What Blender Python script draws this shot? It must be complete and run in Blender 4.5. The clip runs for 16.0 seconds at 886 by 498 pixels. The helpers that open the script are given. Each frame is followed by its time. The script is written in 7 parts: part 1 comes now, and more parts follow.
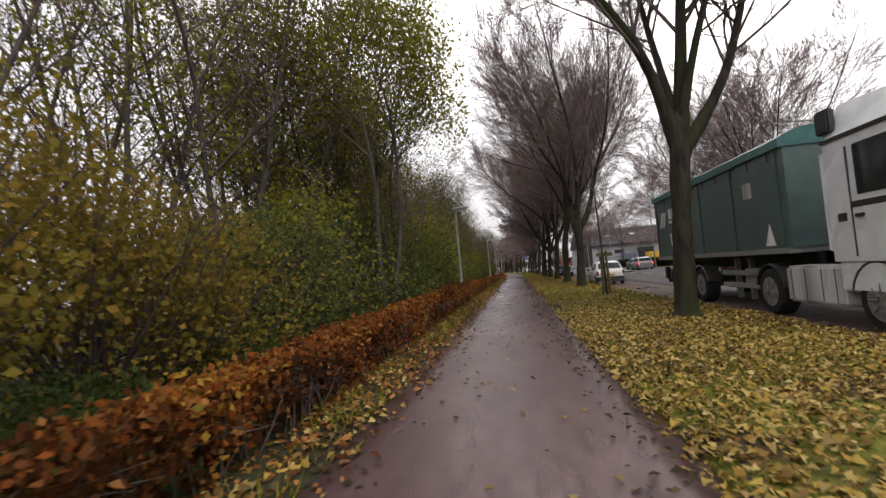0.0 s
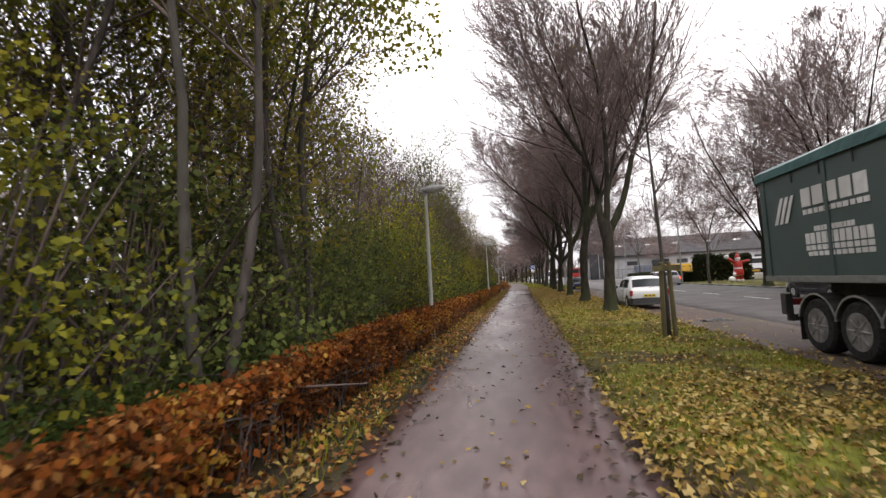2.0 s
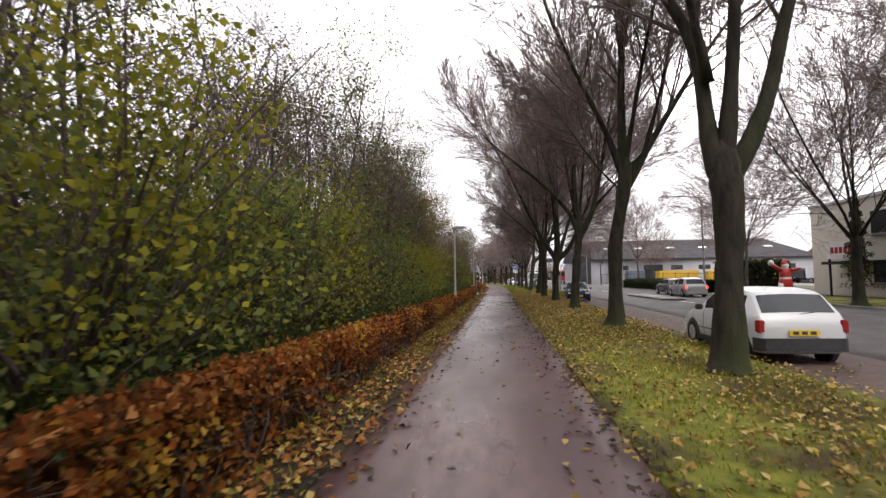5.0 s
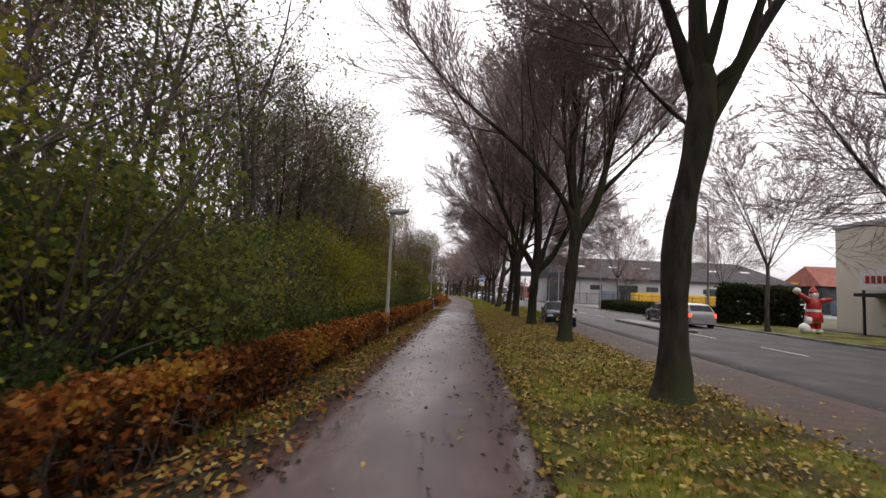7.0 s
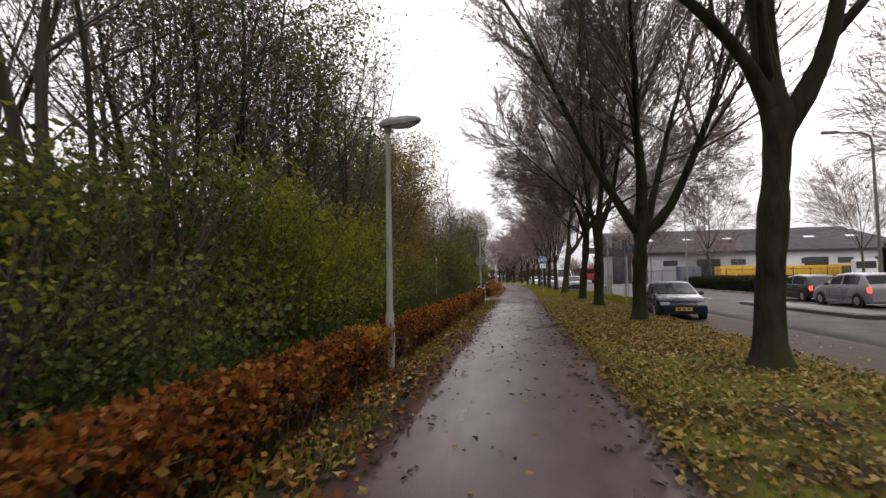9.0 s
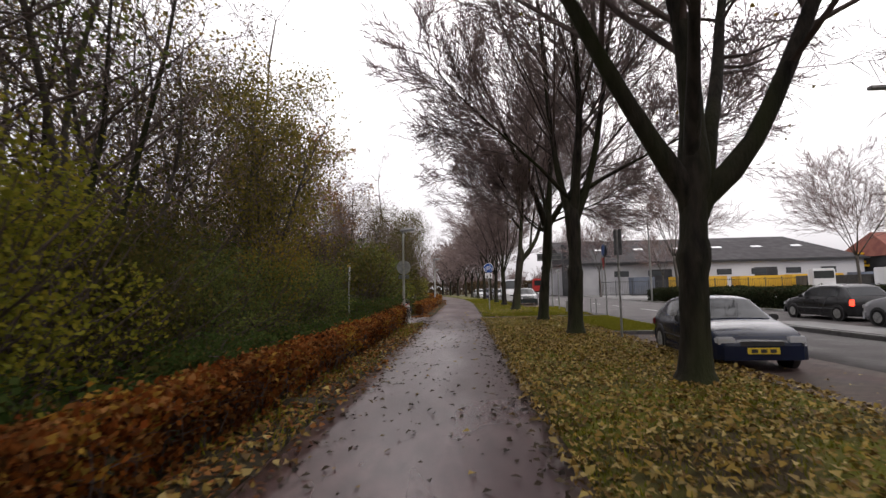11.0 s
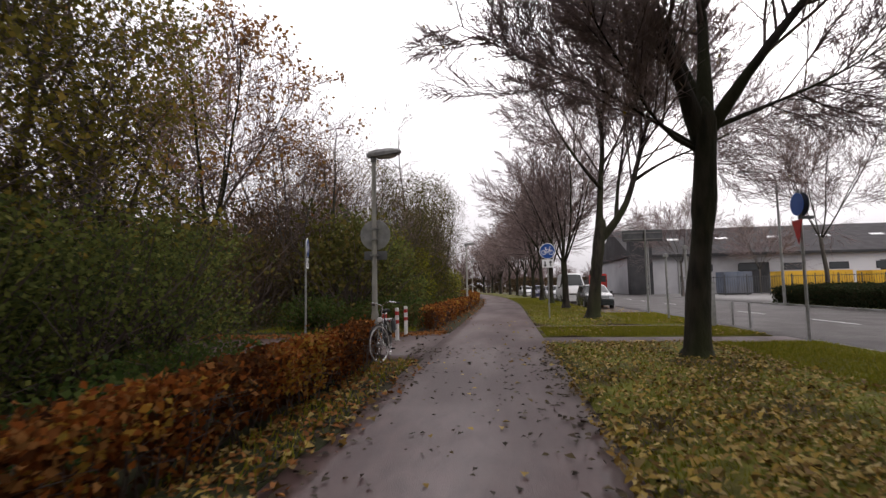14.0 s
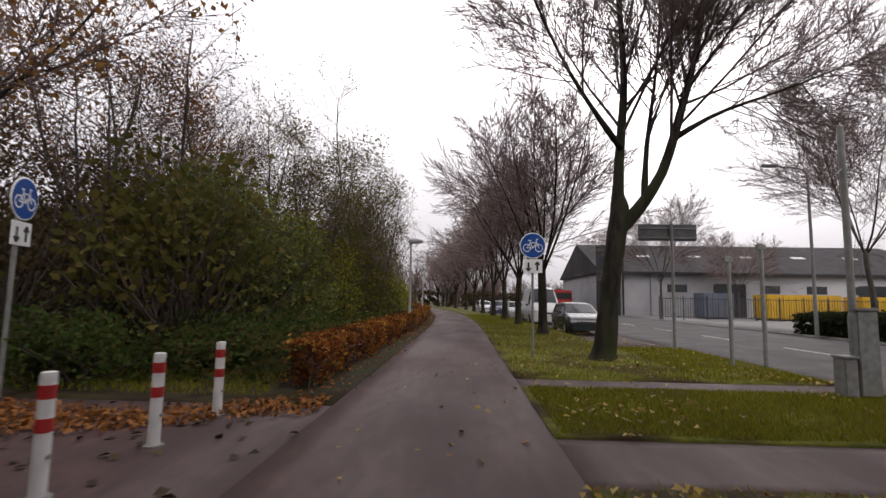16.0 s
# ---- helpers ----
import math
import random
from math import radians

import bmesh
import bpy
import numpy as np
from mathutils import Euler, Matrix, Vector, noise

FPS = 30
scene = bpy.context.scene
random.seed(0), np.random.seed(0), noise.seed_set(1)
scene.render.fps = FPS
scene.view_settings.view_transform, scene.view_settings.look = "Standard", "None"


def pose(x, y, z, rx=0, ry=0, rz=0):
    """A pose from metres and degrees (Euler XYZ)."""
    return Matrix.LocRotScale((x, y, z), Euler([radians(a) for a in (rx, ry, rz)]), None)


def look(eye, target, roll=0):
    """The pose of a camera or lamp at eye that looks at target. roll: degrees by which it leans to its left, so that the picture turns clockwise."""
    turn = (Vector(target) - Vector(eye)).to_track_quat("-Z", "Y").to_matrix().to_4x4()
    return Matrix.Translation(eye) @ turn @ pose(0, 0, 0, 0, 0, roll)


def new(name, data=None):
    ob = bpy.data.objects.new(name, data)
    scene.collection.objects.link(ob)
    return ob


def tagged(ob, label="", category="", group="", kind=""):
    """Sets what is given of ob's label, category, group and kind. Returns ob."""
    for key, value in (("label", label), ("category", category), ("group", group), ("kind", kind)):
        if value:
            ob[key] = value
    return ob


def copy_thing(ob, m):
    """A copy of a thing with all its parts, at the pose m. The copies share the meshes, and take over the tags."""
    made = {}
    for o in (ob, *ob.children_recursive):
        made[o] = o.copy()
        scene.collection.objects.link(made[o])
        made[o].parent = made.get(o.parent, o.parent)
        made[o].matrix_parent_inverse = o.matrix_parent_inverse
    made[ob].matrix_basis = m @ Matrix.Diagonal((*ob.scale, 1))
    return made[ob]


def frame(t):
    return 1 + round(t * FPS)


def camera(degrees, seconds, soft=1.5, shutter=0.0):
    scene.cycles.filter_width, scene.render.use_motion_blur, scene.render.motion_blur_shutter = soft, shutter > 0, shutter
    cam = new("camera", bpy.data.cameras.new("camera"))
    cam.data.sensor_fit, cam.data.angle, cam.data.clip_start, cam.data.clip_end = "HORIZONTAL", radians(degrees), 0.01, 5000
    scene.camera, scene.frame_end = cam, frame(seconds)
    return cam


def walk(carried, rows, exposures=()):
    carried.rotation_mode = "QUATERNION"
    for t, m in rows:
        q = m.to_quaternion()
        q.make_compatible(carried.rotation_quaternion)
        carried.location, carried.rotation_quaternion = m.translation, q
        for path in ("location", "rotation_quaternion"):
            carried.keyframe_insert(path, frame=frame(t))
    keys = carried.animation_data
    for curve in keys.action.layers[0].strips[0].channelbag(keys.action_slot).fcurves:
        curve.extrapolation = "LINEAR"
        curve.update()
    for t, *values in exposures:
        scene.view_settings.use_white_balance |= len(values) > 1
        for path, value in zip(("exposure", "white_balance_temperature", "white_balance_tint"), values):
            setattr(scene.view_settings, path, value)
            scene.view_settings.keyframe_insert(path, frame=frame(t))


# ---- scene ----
cam = camera(85.0, 16.0, 1.4, 0.2)
PATH = [
    (0, (0.372, -2.455, 1.397), (0.085, -0.478, 1.5), -4.9),
    (0.5, (0.294, -0.454, 1.393), (0.016, 1.526, 1.45), -2.4),
    (1, (0.419, 1.265, 1.445), (0.125, 3.24, 1.547), -1.9),
    (1.5, (0.367, 3.363, 1.525), (0.097, 5.342, 1.627), -1.7),
    (2, (0.482, 5.307, 1.607), (0.174, 7.279, 1.738), -3.1),
    (2.5, (0.488, 7.304, 1.655), (0.176, 9.277, 1.744), -1.1),
    (3, (0.499, 9.27, 1.72), (0.154, 11.238, 1.812), -0.9),
    (3.5, (0.513, 11.217, 1.677), (0.126, 13.176, 1.8), -2.9),
    (4, (0.42, 13.073, 1.624), (-0.063, 15.013, 1.689), -2.4),
    (4.5, (0.216, 15.097, 1.607), (-0.082, 17.072, 1.704), -1.7),
    (4.7, (0.227, 16.005, 1.613), (-0.032, 17.985, 1.72), -1.3),
    (6.8, (0.664, 24.92, 1.606), (0.56, 26.909, 1.792), 2.0),
    (7, (0.68, 25.718, 1.612), (0.579, 27.709, 1.777), 2.5),
    (7.5, (0.741, 27.735, 1.611), (0.653, 29.727, 1.771), 1.9),
    (8, (0.72, 29.836, 1.525), (0.442, 31.813, 1.655), 1.2),
    (8.5, (0.508, 31.872, 1.492), (0.237, 33.847, 1.65), -2.5),
    (9, (0.227, 34.019, 1.498), (-0.077, 35.992, 1.616), -1.0),
    (9.2, (0.177, 34.827, 1.487), (-0.106, 36.802, 1.627), -1.6),
    (11.3, (0.696, 44.074, 1.484), (0.633, 46.065, 1.663), -1.3),
    (11.5, (0.769, 44.928, 1.496), (0.717, 46.918, 1.697), -1.3),
    (12, (0.826, 46.859, 1.372), (0.76, 48.848, 1.568), 1.9),
    (12.5, (0.91, 48.914, 1.363), (0.831, 50.901, 1.574), -0.3),
    (13, (0.9, 50.875, 1.392), (0.688, 52.855, 1.576), 1.6),
    (13.5, (0.823, 52.691, 1.434), (0.594, 54.668, 1.634), -1.1),
    (14, (0.575, 54.734, 1.402), (0.316, 56.711, 1.56), -1.1),
    (14.5, (0.583, 56.791, 1.428), (0.344, 58.765, 1.642), -2.9),
    (15, (0.55, 58.889, 1.453), (0.415, 60.878, 1.607), -1.5),
    (15.5, (0.524, 60.981, 1.476), (0.363, 62.969, 1.615), -2.8),
    (16, (0.514, 62.979, 1.426), (0.43, 64.966, 1.634), 1.0),
]
walk(cam, [(t, look(e, g, r)) for t, e, g, r in PATH], [(0.0, 0.15, 6600, 11), (0.7, 0.42, 6600, 12), (2.0, 0.70, 6600, 12), (4.5, 0.70, 6550, 13), (7.0, 0.34, 6600, 13), (9.0, 0.32, 6600, 14), (12.0, 0.16, 6600, 14), (14.0, 0.12, 6600, 15), (14.6, 0.08, 6600, 15), (15.3, -0.1, 6600, 15), (16.0, -0.1, 6600, 15)])

# ---- world and sun: a bright overcast day ----
world = bpy.data.worlds.new("overcast_sky")
scene.world = world
world.use_nodes = True
wn, wl = world.node_tree.nodes, world.node_tree.links
wn.clear()
w_out = wn.new("ShaderNodeOutputWorld")
w_bg = wn.new("ShaderNodeBackground")
w_sky = wn.new("ShaderNodeTexSky")
w_sky.sky_type = "NISHITA"
w_sky.sun_disc = False
w_sky.sun_elevation = radians(38)
w_sky.sun_rotation = radians(20)
w_sky.air_density, w_sky.dust_density, w_sky.ozone_density = 1.0, 6.0, 1.0
w_hsv = wn.new("ShaderNodeHueSaturation")
w_hsv.inputs["Saturation"].default_value = 0.10
w_cloud = wn.new("ShaderNodeTexNoise")
w_cloud.inputs["Scale"].default_value = 2.2
w_cloud.inputs["Detail"].default_value = 4.0
w_ramp = wn.new("ShaderNodeValToRGB")
w_ramp.color_ramp.elements[0].position, w_ramp.color_ramp.elements[0].color = 0.3, (7.4, 7.3, 7.8, 1)
w_ramp.color_ramp.elements[1].position, w_ramp.color_ramp.elements[1].color = 0.65, (12.0, 11.9, 12.2, 1)
w_mix = wn.new("ShaderNodeMixRGB")
w_mix.inputs[0].default_value = 0.72
wl.new(w_sky.outputs[0], w_hsv.inputs["Color"])
wl.new(w_hsv.outputs[0], w_mix.inputs[1])
wl.new(w_cloud.outputs["Fac"], w_ramp.inputs[0])
wl.new(w_ramp.outputs[0], w_mix.inputs[2])
# an overcast sky is dimmer towards the horizon
w_tc, w_sep, w_rise, w_mul = (wn.new(k) for k in ("ShaderNodeTexCoord", "ShaderNodeSeparateXYZ", "ShaderNodeMapRange", "ShaderNodeVectorMath"))
w_rise.inputs["From Min"].default_value, w_rise.inputs["From Max"].default_value = 0.05, 0.5
w_rise.inputs["To Min"].default_value, w_rise.inputs["To Max"].default_value = 0.70, 1.28
w_mul.operation = "SCALE"
wl.new(w_tc.outputs["Generated"], w_sep.inputs[0])
wl.new(w_sep.outputs["Z"], w_rise.inputs[0])
wl.new(w_mix.outputs[0], w_mul.inputs[0])
wl.new(w_rise.outputs[0], w_mul.inputs["Scale"])
wl.new(w_mul.outputs[0], w_bg.inputs["Color"])
w_bg.inputs["Strength"].default_value = 0.118
wl.new(w_bg.outputs[0], w_out.inputs[0])

sun_data = bpy.data.lights.new("sun", "SUN")
sun_data.energy, sun_data.angle, sun_data.color = 1.45, radians(30), (1.0, 0.95, 0.88)
sun = new("sun", sun_data)
sun.matrix_world = look((0, 0, 60), (-14, 30, 15))


# ---- materials ----
def shade(name, c1, c2, scale=4.0, rough=(0.6, 0.8), bump=0.0, bump_scale=None, metal=0.0, detail=5.0, c3=None, big=0.35, stretch=None):
    """A surface whose colour wanders between c1 and c2 (and to c3 in larger patches), with fine relief."""
    m = bpy.data.materials.new(name)
    m.use_nodes = True
    n, l = m.node_tree.nodes, m.node_tree.links
    b = n["Principled BSDF"]
    tc = n.new("ShaderNodeTexCoord")
    src = tc.outputs["Object"]
    if stretch:
        mp = n.new("ShaderNodeMapping")
        mp.inputs["Scale"].default_value = stretch
        l.new(src, mp.inputs[0])
        src = mp.outputs[0]
    t1 = n.new("ShaderNodeTexNoise")
    t1.inputs["Scale"].default_value, t1.inputs["Detail"].default_value = scale, detail
    l.new(src, t1.inputs["Vector"])
    r1 = n.new("ShaderNodeValToRGB")
    r1.color_ramp.elements[0].position, r1.color_ramp.elements[1].position = 0.36, 0.64
    r1.color_ramp.elements[0].color, r1.color_ramp.elements[1].color = (*c1, 1), (*c2, 1)
    l.new(t1.outputs["Fac"], r1.inputs[0])
    col = r1.outputs[0]
    t2 = n.new("ShaderNodeTexNoise")
    t2.inputs["Scale"].default_value, t2.inputs["Detail"].default_value = scale * 0.12, 3.0
    l.new(src, t2.inputs["Vector"])
    if c3:
        r2 = n.new("ShaderNodeValToRGB")
        r2.color_ramp.elements[0].position, r2.color_ramp.elements[1].position = 0.5 - big * 0.2, 0.5 + big * 0.4
        l.new(t2.outputs["Fac"], r2.inputs[0])
        mx = n.new("ShaderNodeMixRGB")
        mx.inputs[2].default_value = (*c3, 1)
        l.new(r2.outputs[0], mx.inputs[0])
        l.new(col, mx.inputs[1])
        col = mx.outputs[0]
    l.new(col, b.inputs["Base Color"])
    rr = n.new("ShaderNodeMapRange")
    rr.inputs["From Min"].default_value, rr.inputs["From Max"].default_value = 0.35, 0.65
    rr.inputs["To Min"].default_value, rr.inputs["To Max"].default_value = rough
    l.new(t2.outputs["Fac"], rr.inputs[0])
    l.new(rr.outputs[0], b.inputs["Roughness"])
    b.inputs["Metallic"].default_value = metal
    b.inputs["Specular IOR Level"].default_value = 0.5 if rough[0] < 0.7 else 0.15
    if bump:
        t3 = n.new("ShaderNodeTexNoise")
        t3.inputs["Scale"].default_value, t3.inputs["Detail"].default_value = bump_scale or scale * 6, 4.0
        l.new(src, t3.inputs["Vector"])
        bp = n.new("ShaderNodeBump")
        bp.inputs["Strength"].default_value, bp.inputs["Distance"].default_value = bump, 0.02
        l.new(t3.outputs["Fac"], bp.inputs["Height"])
        l.new(bp.outputs[0], b.inputs["Normal"])
    return m


def leafy(name, colours, glow=0.45, rough=0.8):
    """Leaves: each one takes its own colour from the list; some light passes through them."""
    m = bpy.data.materials.new(name)
    m.use_nodes = True
    n, l = m.node_tree.nodes, m.node_tree.links
    b, out = n["Principled BSDF"], n["Material Output"]
    g = n.new("ShaderNodeNewGeometry")
    r = n.new("ShaderNodeValToRGB")
    e = r.color_ramp.elements
    e.remove(e[1])
    e[0].position, e[0].color = 0.0, (*colours[0], 1)
    for i, c in enumerate(colours[1:]):
        e.new((i + 1) / (len(colours) - 1)).color = (*c, 1)
    l.new(g.outputs["Random Per Island"], r.inputs[0])
    l.new(r.outputs[0], b.inputs["Base Color"])
    b.inputs["Roughness"].default_value = rough
    b.inputs["Specular IOR Level"].default_value = 0.06
    t = n.new("ShaderNodeBsdfTranslucent")
    l.new(r.outputs[0], t.inputs["Color"])
    mix = n.new("ShaderNodeMixShader")
    mix.inputs[0].default_value = glow
    l.new(b.outputs[0], mix.inputs[1])
    l.new(t.outputs[0], mix.inputs[2])
    l.new(mix.outputs[0], out.inputs[0])
    return m


def glass(name, colour=(0.02, 0.024, 0.026), rough=0.06):
    m = bpy.data.materials.new(name)
    m.use_nodes = True
    b = m.node_tree.nodes["Principled BSDF"]
    b.inputs["Base Color"].default_value = (*colour, 1)
    b.inputs["Roughness"].default_value = rough
    b.inputs["IOR"].default_value = 1.5
    return m


def lamp_glow(name, colour, power):
    m = shade(name, colour, tuple(c * 0.85 for c in colour), 20, (0.2, 0.3))
    b = m.node_tree.nodes["Principled BSDF"]
    b.inputs["Emission Color"].default_value = (*colour, 1)
    b.inputs["Emission Strength"].default_value = power
    return m


M_path = shade("wet_asphalt", (0.074, 0.044, 0.044), (0.122, 0.077, 0.076), 7.0, (0.25, 0.40), 0.20, 110, c3=(0.070, 0.041, 0.042), stretch=(1.0, 0.3, 1.0))
_n, _l = M_path.node_tree.nodes, M_path.node_tree.links
_b = _n["Principled BSDF"]
_co, _xyz, _along, _darken, _sum = (_n.new(k) for k in ("ShaderNodeTexCoord", "ShaderNodeSeparateXYZ", "ShaderNodeMapRange", "ShaderNodeMixRGB", "ShaderNodeMath"))
# from y 56 to 66 the asphalt grows darker, browner and rougher
_along.inputs["From Min"].default_value, _along.inputs["From Max"].default_value = 56.0, 66.0
_darken.blend_type = "MULTIPLY"
_darken.inputs[2].default_value = (0.64, 0.54, 0.50, 1)
_sum.operation = "MULTIPLY_ADD"
_sum.inputs[1].default_value = 0.30
_l.new(_co.outputs["Object"], _xyz.inputs[0])
_l.new(_xyz.outputs["Y"], _along.inputs[0])
_l.new(_along.outputs[0], _darken.inputs[0])
_l.new(_b.inputs["Base Color"].links[0].from_socket, _darken.inputs[1])
_l.new(_along.outputs[0], _sum.inputs[0])
_l.new(_b.inputs["Roughness"].links[0].from_socket, _sum.inputs[2])
_l.new(_darken.outputs[0], _b.inputs["Base Color"])
_l.new(_sum.outputs[0], _b.inputs["Roughness"])
M_road = shade("road_asphalt", (0.044, 0.039, 0.038), (0.066, 0.058, 0.057), 6.0, (0.7, 0.88), 0.3, 120, c3=(0.052, 0.046, 0.046))
for _m in (M_path, M_road):
    _m.node_tree.nodes["Principled BSDF"].inputs["Specular IOR Level"].default_value = 0.4
M_soil = shade("woodland_soil", (0.020, 0.016, 0.010), (0.045, 0.034, 0.018), 3.0, (0.8, 0.95), 0.6, 20, c3=(0.030, 0.034, 0.014))
M_turf = shade("verge_turf", (0.090, 0.104, 0.015), (0.165, 0.160, 0.026), 5.0, (0.85, 0.98), 0.9, 60, c3=(0.052, 0.038, 0.020), big=0.25)
M_meadow = shade("far_ground", (0.06, 0.065, 0.03), (0.09, 0.085, 0.04), 0.6, (0.85, 0.95), 0.2, 5, c3=(0.07, 0.06, 0.045))
M_paving = shade("yard_paving", (0.10, 0.097, 0.095), (0.15, 0.145, 0.142), 1.5, (0.6, 0.8), 0.2, 40, c3=(0.12, 0.115, 0.11))
M_kerb = shade("kerb_concrete", (0.20, 0.195, 0.19), (0.30, 0.29, 0.28), 6.0, (0.6, 0.8), 0.3, 60, c3=(0.14, 0.14, 0.12))
M_kerb_dark = shade("dark_wet_kerb", (0.05, 0.048, 0.048), (0.09, 0.085, 0.085), 6.0, (0.4, 0.6), 0.3, 60)
M_line = shade("road_paint", (0.6, 0.6, 0.6), (0.42, 0.42, 0.42), 14.0, (0.4, 0.6))
M_bark = shade("tree_bark", (0.012, 0.010, 0.0085), (0.040, 0.033, 0.026), 7.0, (0.75, 0.95), 1.0, 26, c3=(0.032, 0.036, 0.016), stretch=(1, 1, 0.25))
M_bark_grey = shade("grey_bark", (0.055, 0.047, 0.043), (0.105, 0.090, 0.082), 7.0, (0.75, 0.95), 0.8, 26, c3=(0.06, 0.062, 0.045), stretch=(1, 1, 0.25))
M_twig = shade("bare_twigs", (0.17, 0.130, 0.122), (0.27, 0.208, 0.196), 1.2, (0.75, 0.9), c3=(0.215, 0.155, 0.158))
M_twig_dark = shade("dark_twigs", (0.066, 0.051, 0.046), (0.130, 0.100, 0.090), 1.5, (0.75, 0.9))
M_steel = shade("galvanised_steel", (0.20, 0.205, 0.205), (0.30, 0.305, 0.30), 9.0, (0.4, 0.6), 0.1, 40, metal=0.35, c3=(0.24, 0.24, 0.22))
M_lamp_pole = shade("weathered_lamp_pole", (0.25, 0.24, 0.22), (0.38, 0.37, 0.34), 7.0, (0.5, 0.7), 0.15, 40, c3=(0.20, 0.21, 0.17), stretch=(1, 1, 0.3))
M_lamp_head = shade("lamp_housing", (0.16, 0.16, 0.16), (0.24, 0.24, 0.24), 8.0, (0.4, 0.6))
M_diffuser = shade("lamp_diffuser", (0.45, 0.46, 0.45), (0.6, 0.6, 0.58), 12.0, (0.15, 0.3))
M_wood = shade("weathered_timber", (0.095, 0.078, 0.040), (0.18, 0.150, 0.080), 5.0, (0.7, 0.9), 0.5, 40, c3=(0.10, 0.11, 0.055), stretch=(1, 1, 0.15))
M_rubber = shade("tyre_rubber", (0.014, 0.014, 0.014), (0.030, 0.029, 0.028), 14.0, (0.7, 0.9), 0.3, 90)
M_black = shade("black_plastic", (0.016, 0.016, 0.017), (0.030, 0.030, 0.031), 10.0, (0.4, 0.6), 0.1, 80)
M_chassis = shade("dirty_chassis", (0.022, 0.021, 0.020), (0.048, 0.044, 0.040), 5.0, (0.5, 0.8), 0.2, 40)
M_alloy = shade("alloy_rim", (0.32, 0.32, 0.32), (0.48, 0.48, 0.48), 10.0, (0.3, 0.5), metal=0.6)
M_truck_rim = shade("muddy_rim", (0.11, 0.105, 0.10), (0.22, 0.21, 0.20), 8.0, (0.5, 0.7), metal=0.2)
M_chrome = shade("chrome", (0.55, 0.55, 0.55), (0.7, 0.7, 0.7), 10.0, (0.15, 0.3), metal=0.9)
M_glass = glass("dark_glass")
M_lens = glass("clear_lens", (0.45, 0.46, 0.48), 0.1)
M_red = shade("red_lens", (0.20, 0.010, 0.012), (0.28, 0.015, 0.015), 30, (0.15, 0.25))
M_brake = lamp_glow("lit_tail_lamp", (0.9, 0.06, 0.03), 2.5)
M_plate = shade("yellow_plate", (0.55, 0.40, 0.02), (0.65, 0.47, 0.03), 20, (0.3, 0.4))
M_ink = shade("black_ink", (0.015, 0.015, 0.015), (0.03, 0.03, 0.03), 20, (0.5, 0.6))
M_white = shade("white_paint", (0.62, 0.62, 0.62), (0.76, 0.76, 0.75), 6.0, (0.35, 0.5), c3=(0.55, 0.54, 0.52))
M_red_paint = shade("red_paint", (0.36, 0.018, 0.016), (0.46, 0.03, 0.024), 9.0, (0.35, 0.5), c3=(0.30, 0.02, 0.018))
M_blue = shade("sign_blue", (0.008, 0.060, 0.27), (0.012, 0.075, 0.32), 4.0, (0.3, 0.45))
M_sign_white = shade("sign_white", (0.72, 0.73, 0.74), (0.80, 0.80, 0.80), 6.0, (0.3, 0.45))
M_sign_back = shade("sign_back", (0.10, 0.105, 0.11), (0.15, 0.155, 0.16), 5.0, (0.45, 0.6), metal=0.3)
M_trailer = shade("trailer_green_paint", (0.046, 0.078, 0.074), (0.068, 0.104, 0.099), 2.2, (0.4, 0.55), c3=(0.055, 0.083, 0.078))
M_tarp = shade("teal_tarpaulin", (0.016, 0.085, 0.080), (0.030, 0.120, 0.110), 3.0, (0.4, 0.6), 0.5, 7, c3=(0.014, 0.065, 0.062))
M_cab = shade("white_cab_paint", (0.60, 0.61, 0.63), (0.70, 0.71, 0.73), 2.0, (0.25, 0.4), c3=(0.50, 0.50, 0.50))
M_skirt = shade("dirty_white_panel", (0.46, 0.46, 0.45), (0.60, 0.60, 0.59), 4.0, (0.35, 0.5), c3=(0.26, 0.25, 0.24), stretch=(1, 3, 0.3))


def car_paint(name, colour, rough=0.22):
    d = tuple(c * 0.8 for c in colour)
    m = shade(name, d, colour, 1.5, (rough, rough + 0.12), c3=tuple(c * 0.7 + 0.01 for c in colour))
    m.node_tree.nodes["Principled BSDF"].inputs["Coat Weight"].default_value = 0.1
    return m


M_car_white = car_paint("white_car_paint", (0.62, 0.63, 0.64))
M_car_blue = car_paint("midnight_car_paint", (0.008, 0.013, 0.034), 0.12)
M_car_blue.node_tree.nodes["Principled BSDF"].inputs["Coat Weight"].default_value = 0.0
M_car_blue.node_tree.nodes["Principled BSDF"].inputs["Specular IOR Level"].default_value = 0.35
M_car_dark = car_paint("dark_car_paint", (0.012, 0.013, 0.016))
M_car_silver = car_paint("silver_car_paint", (0.34, 0.34, 0.36))
M_car_green = car_paint("grey_green_car_paint", (0.018, 0.024, 0.024))
M_car_purple = car_paint("blue_violet_car_paint", (0.05, 0.05, 0.10))
M_van_white = car_paint("white_van_paint", (0.62, 0.63, 0.65), 0.3)

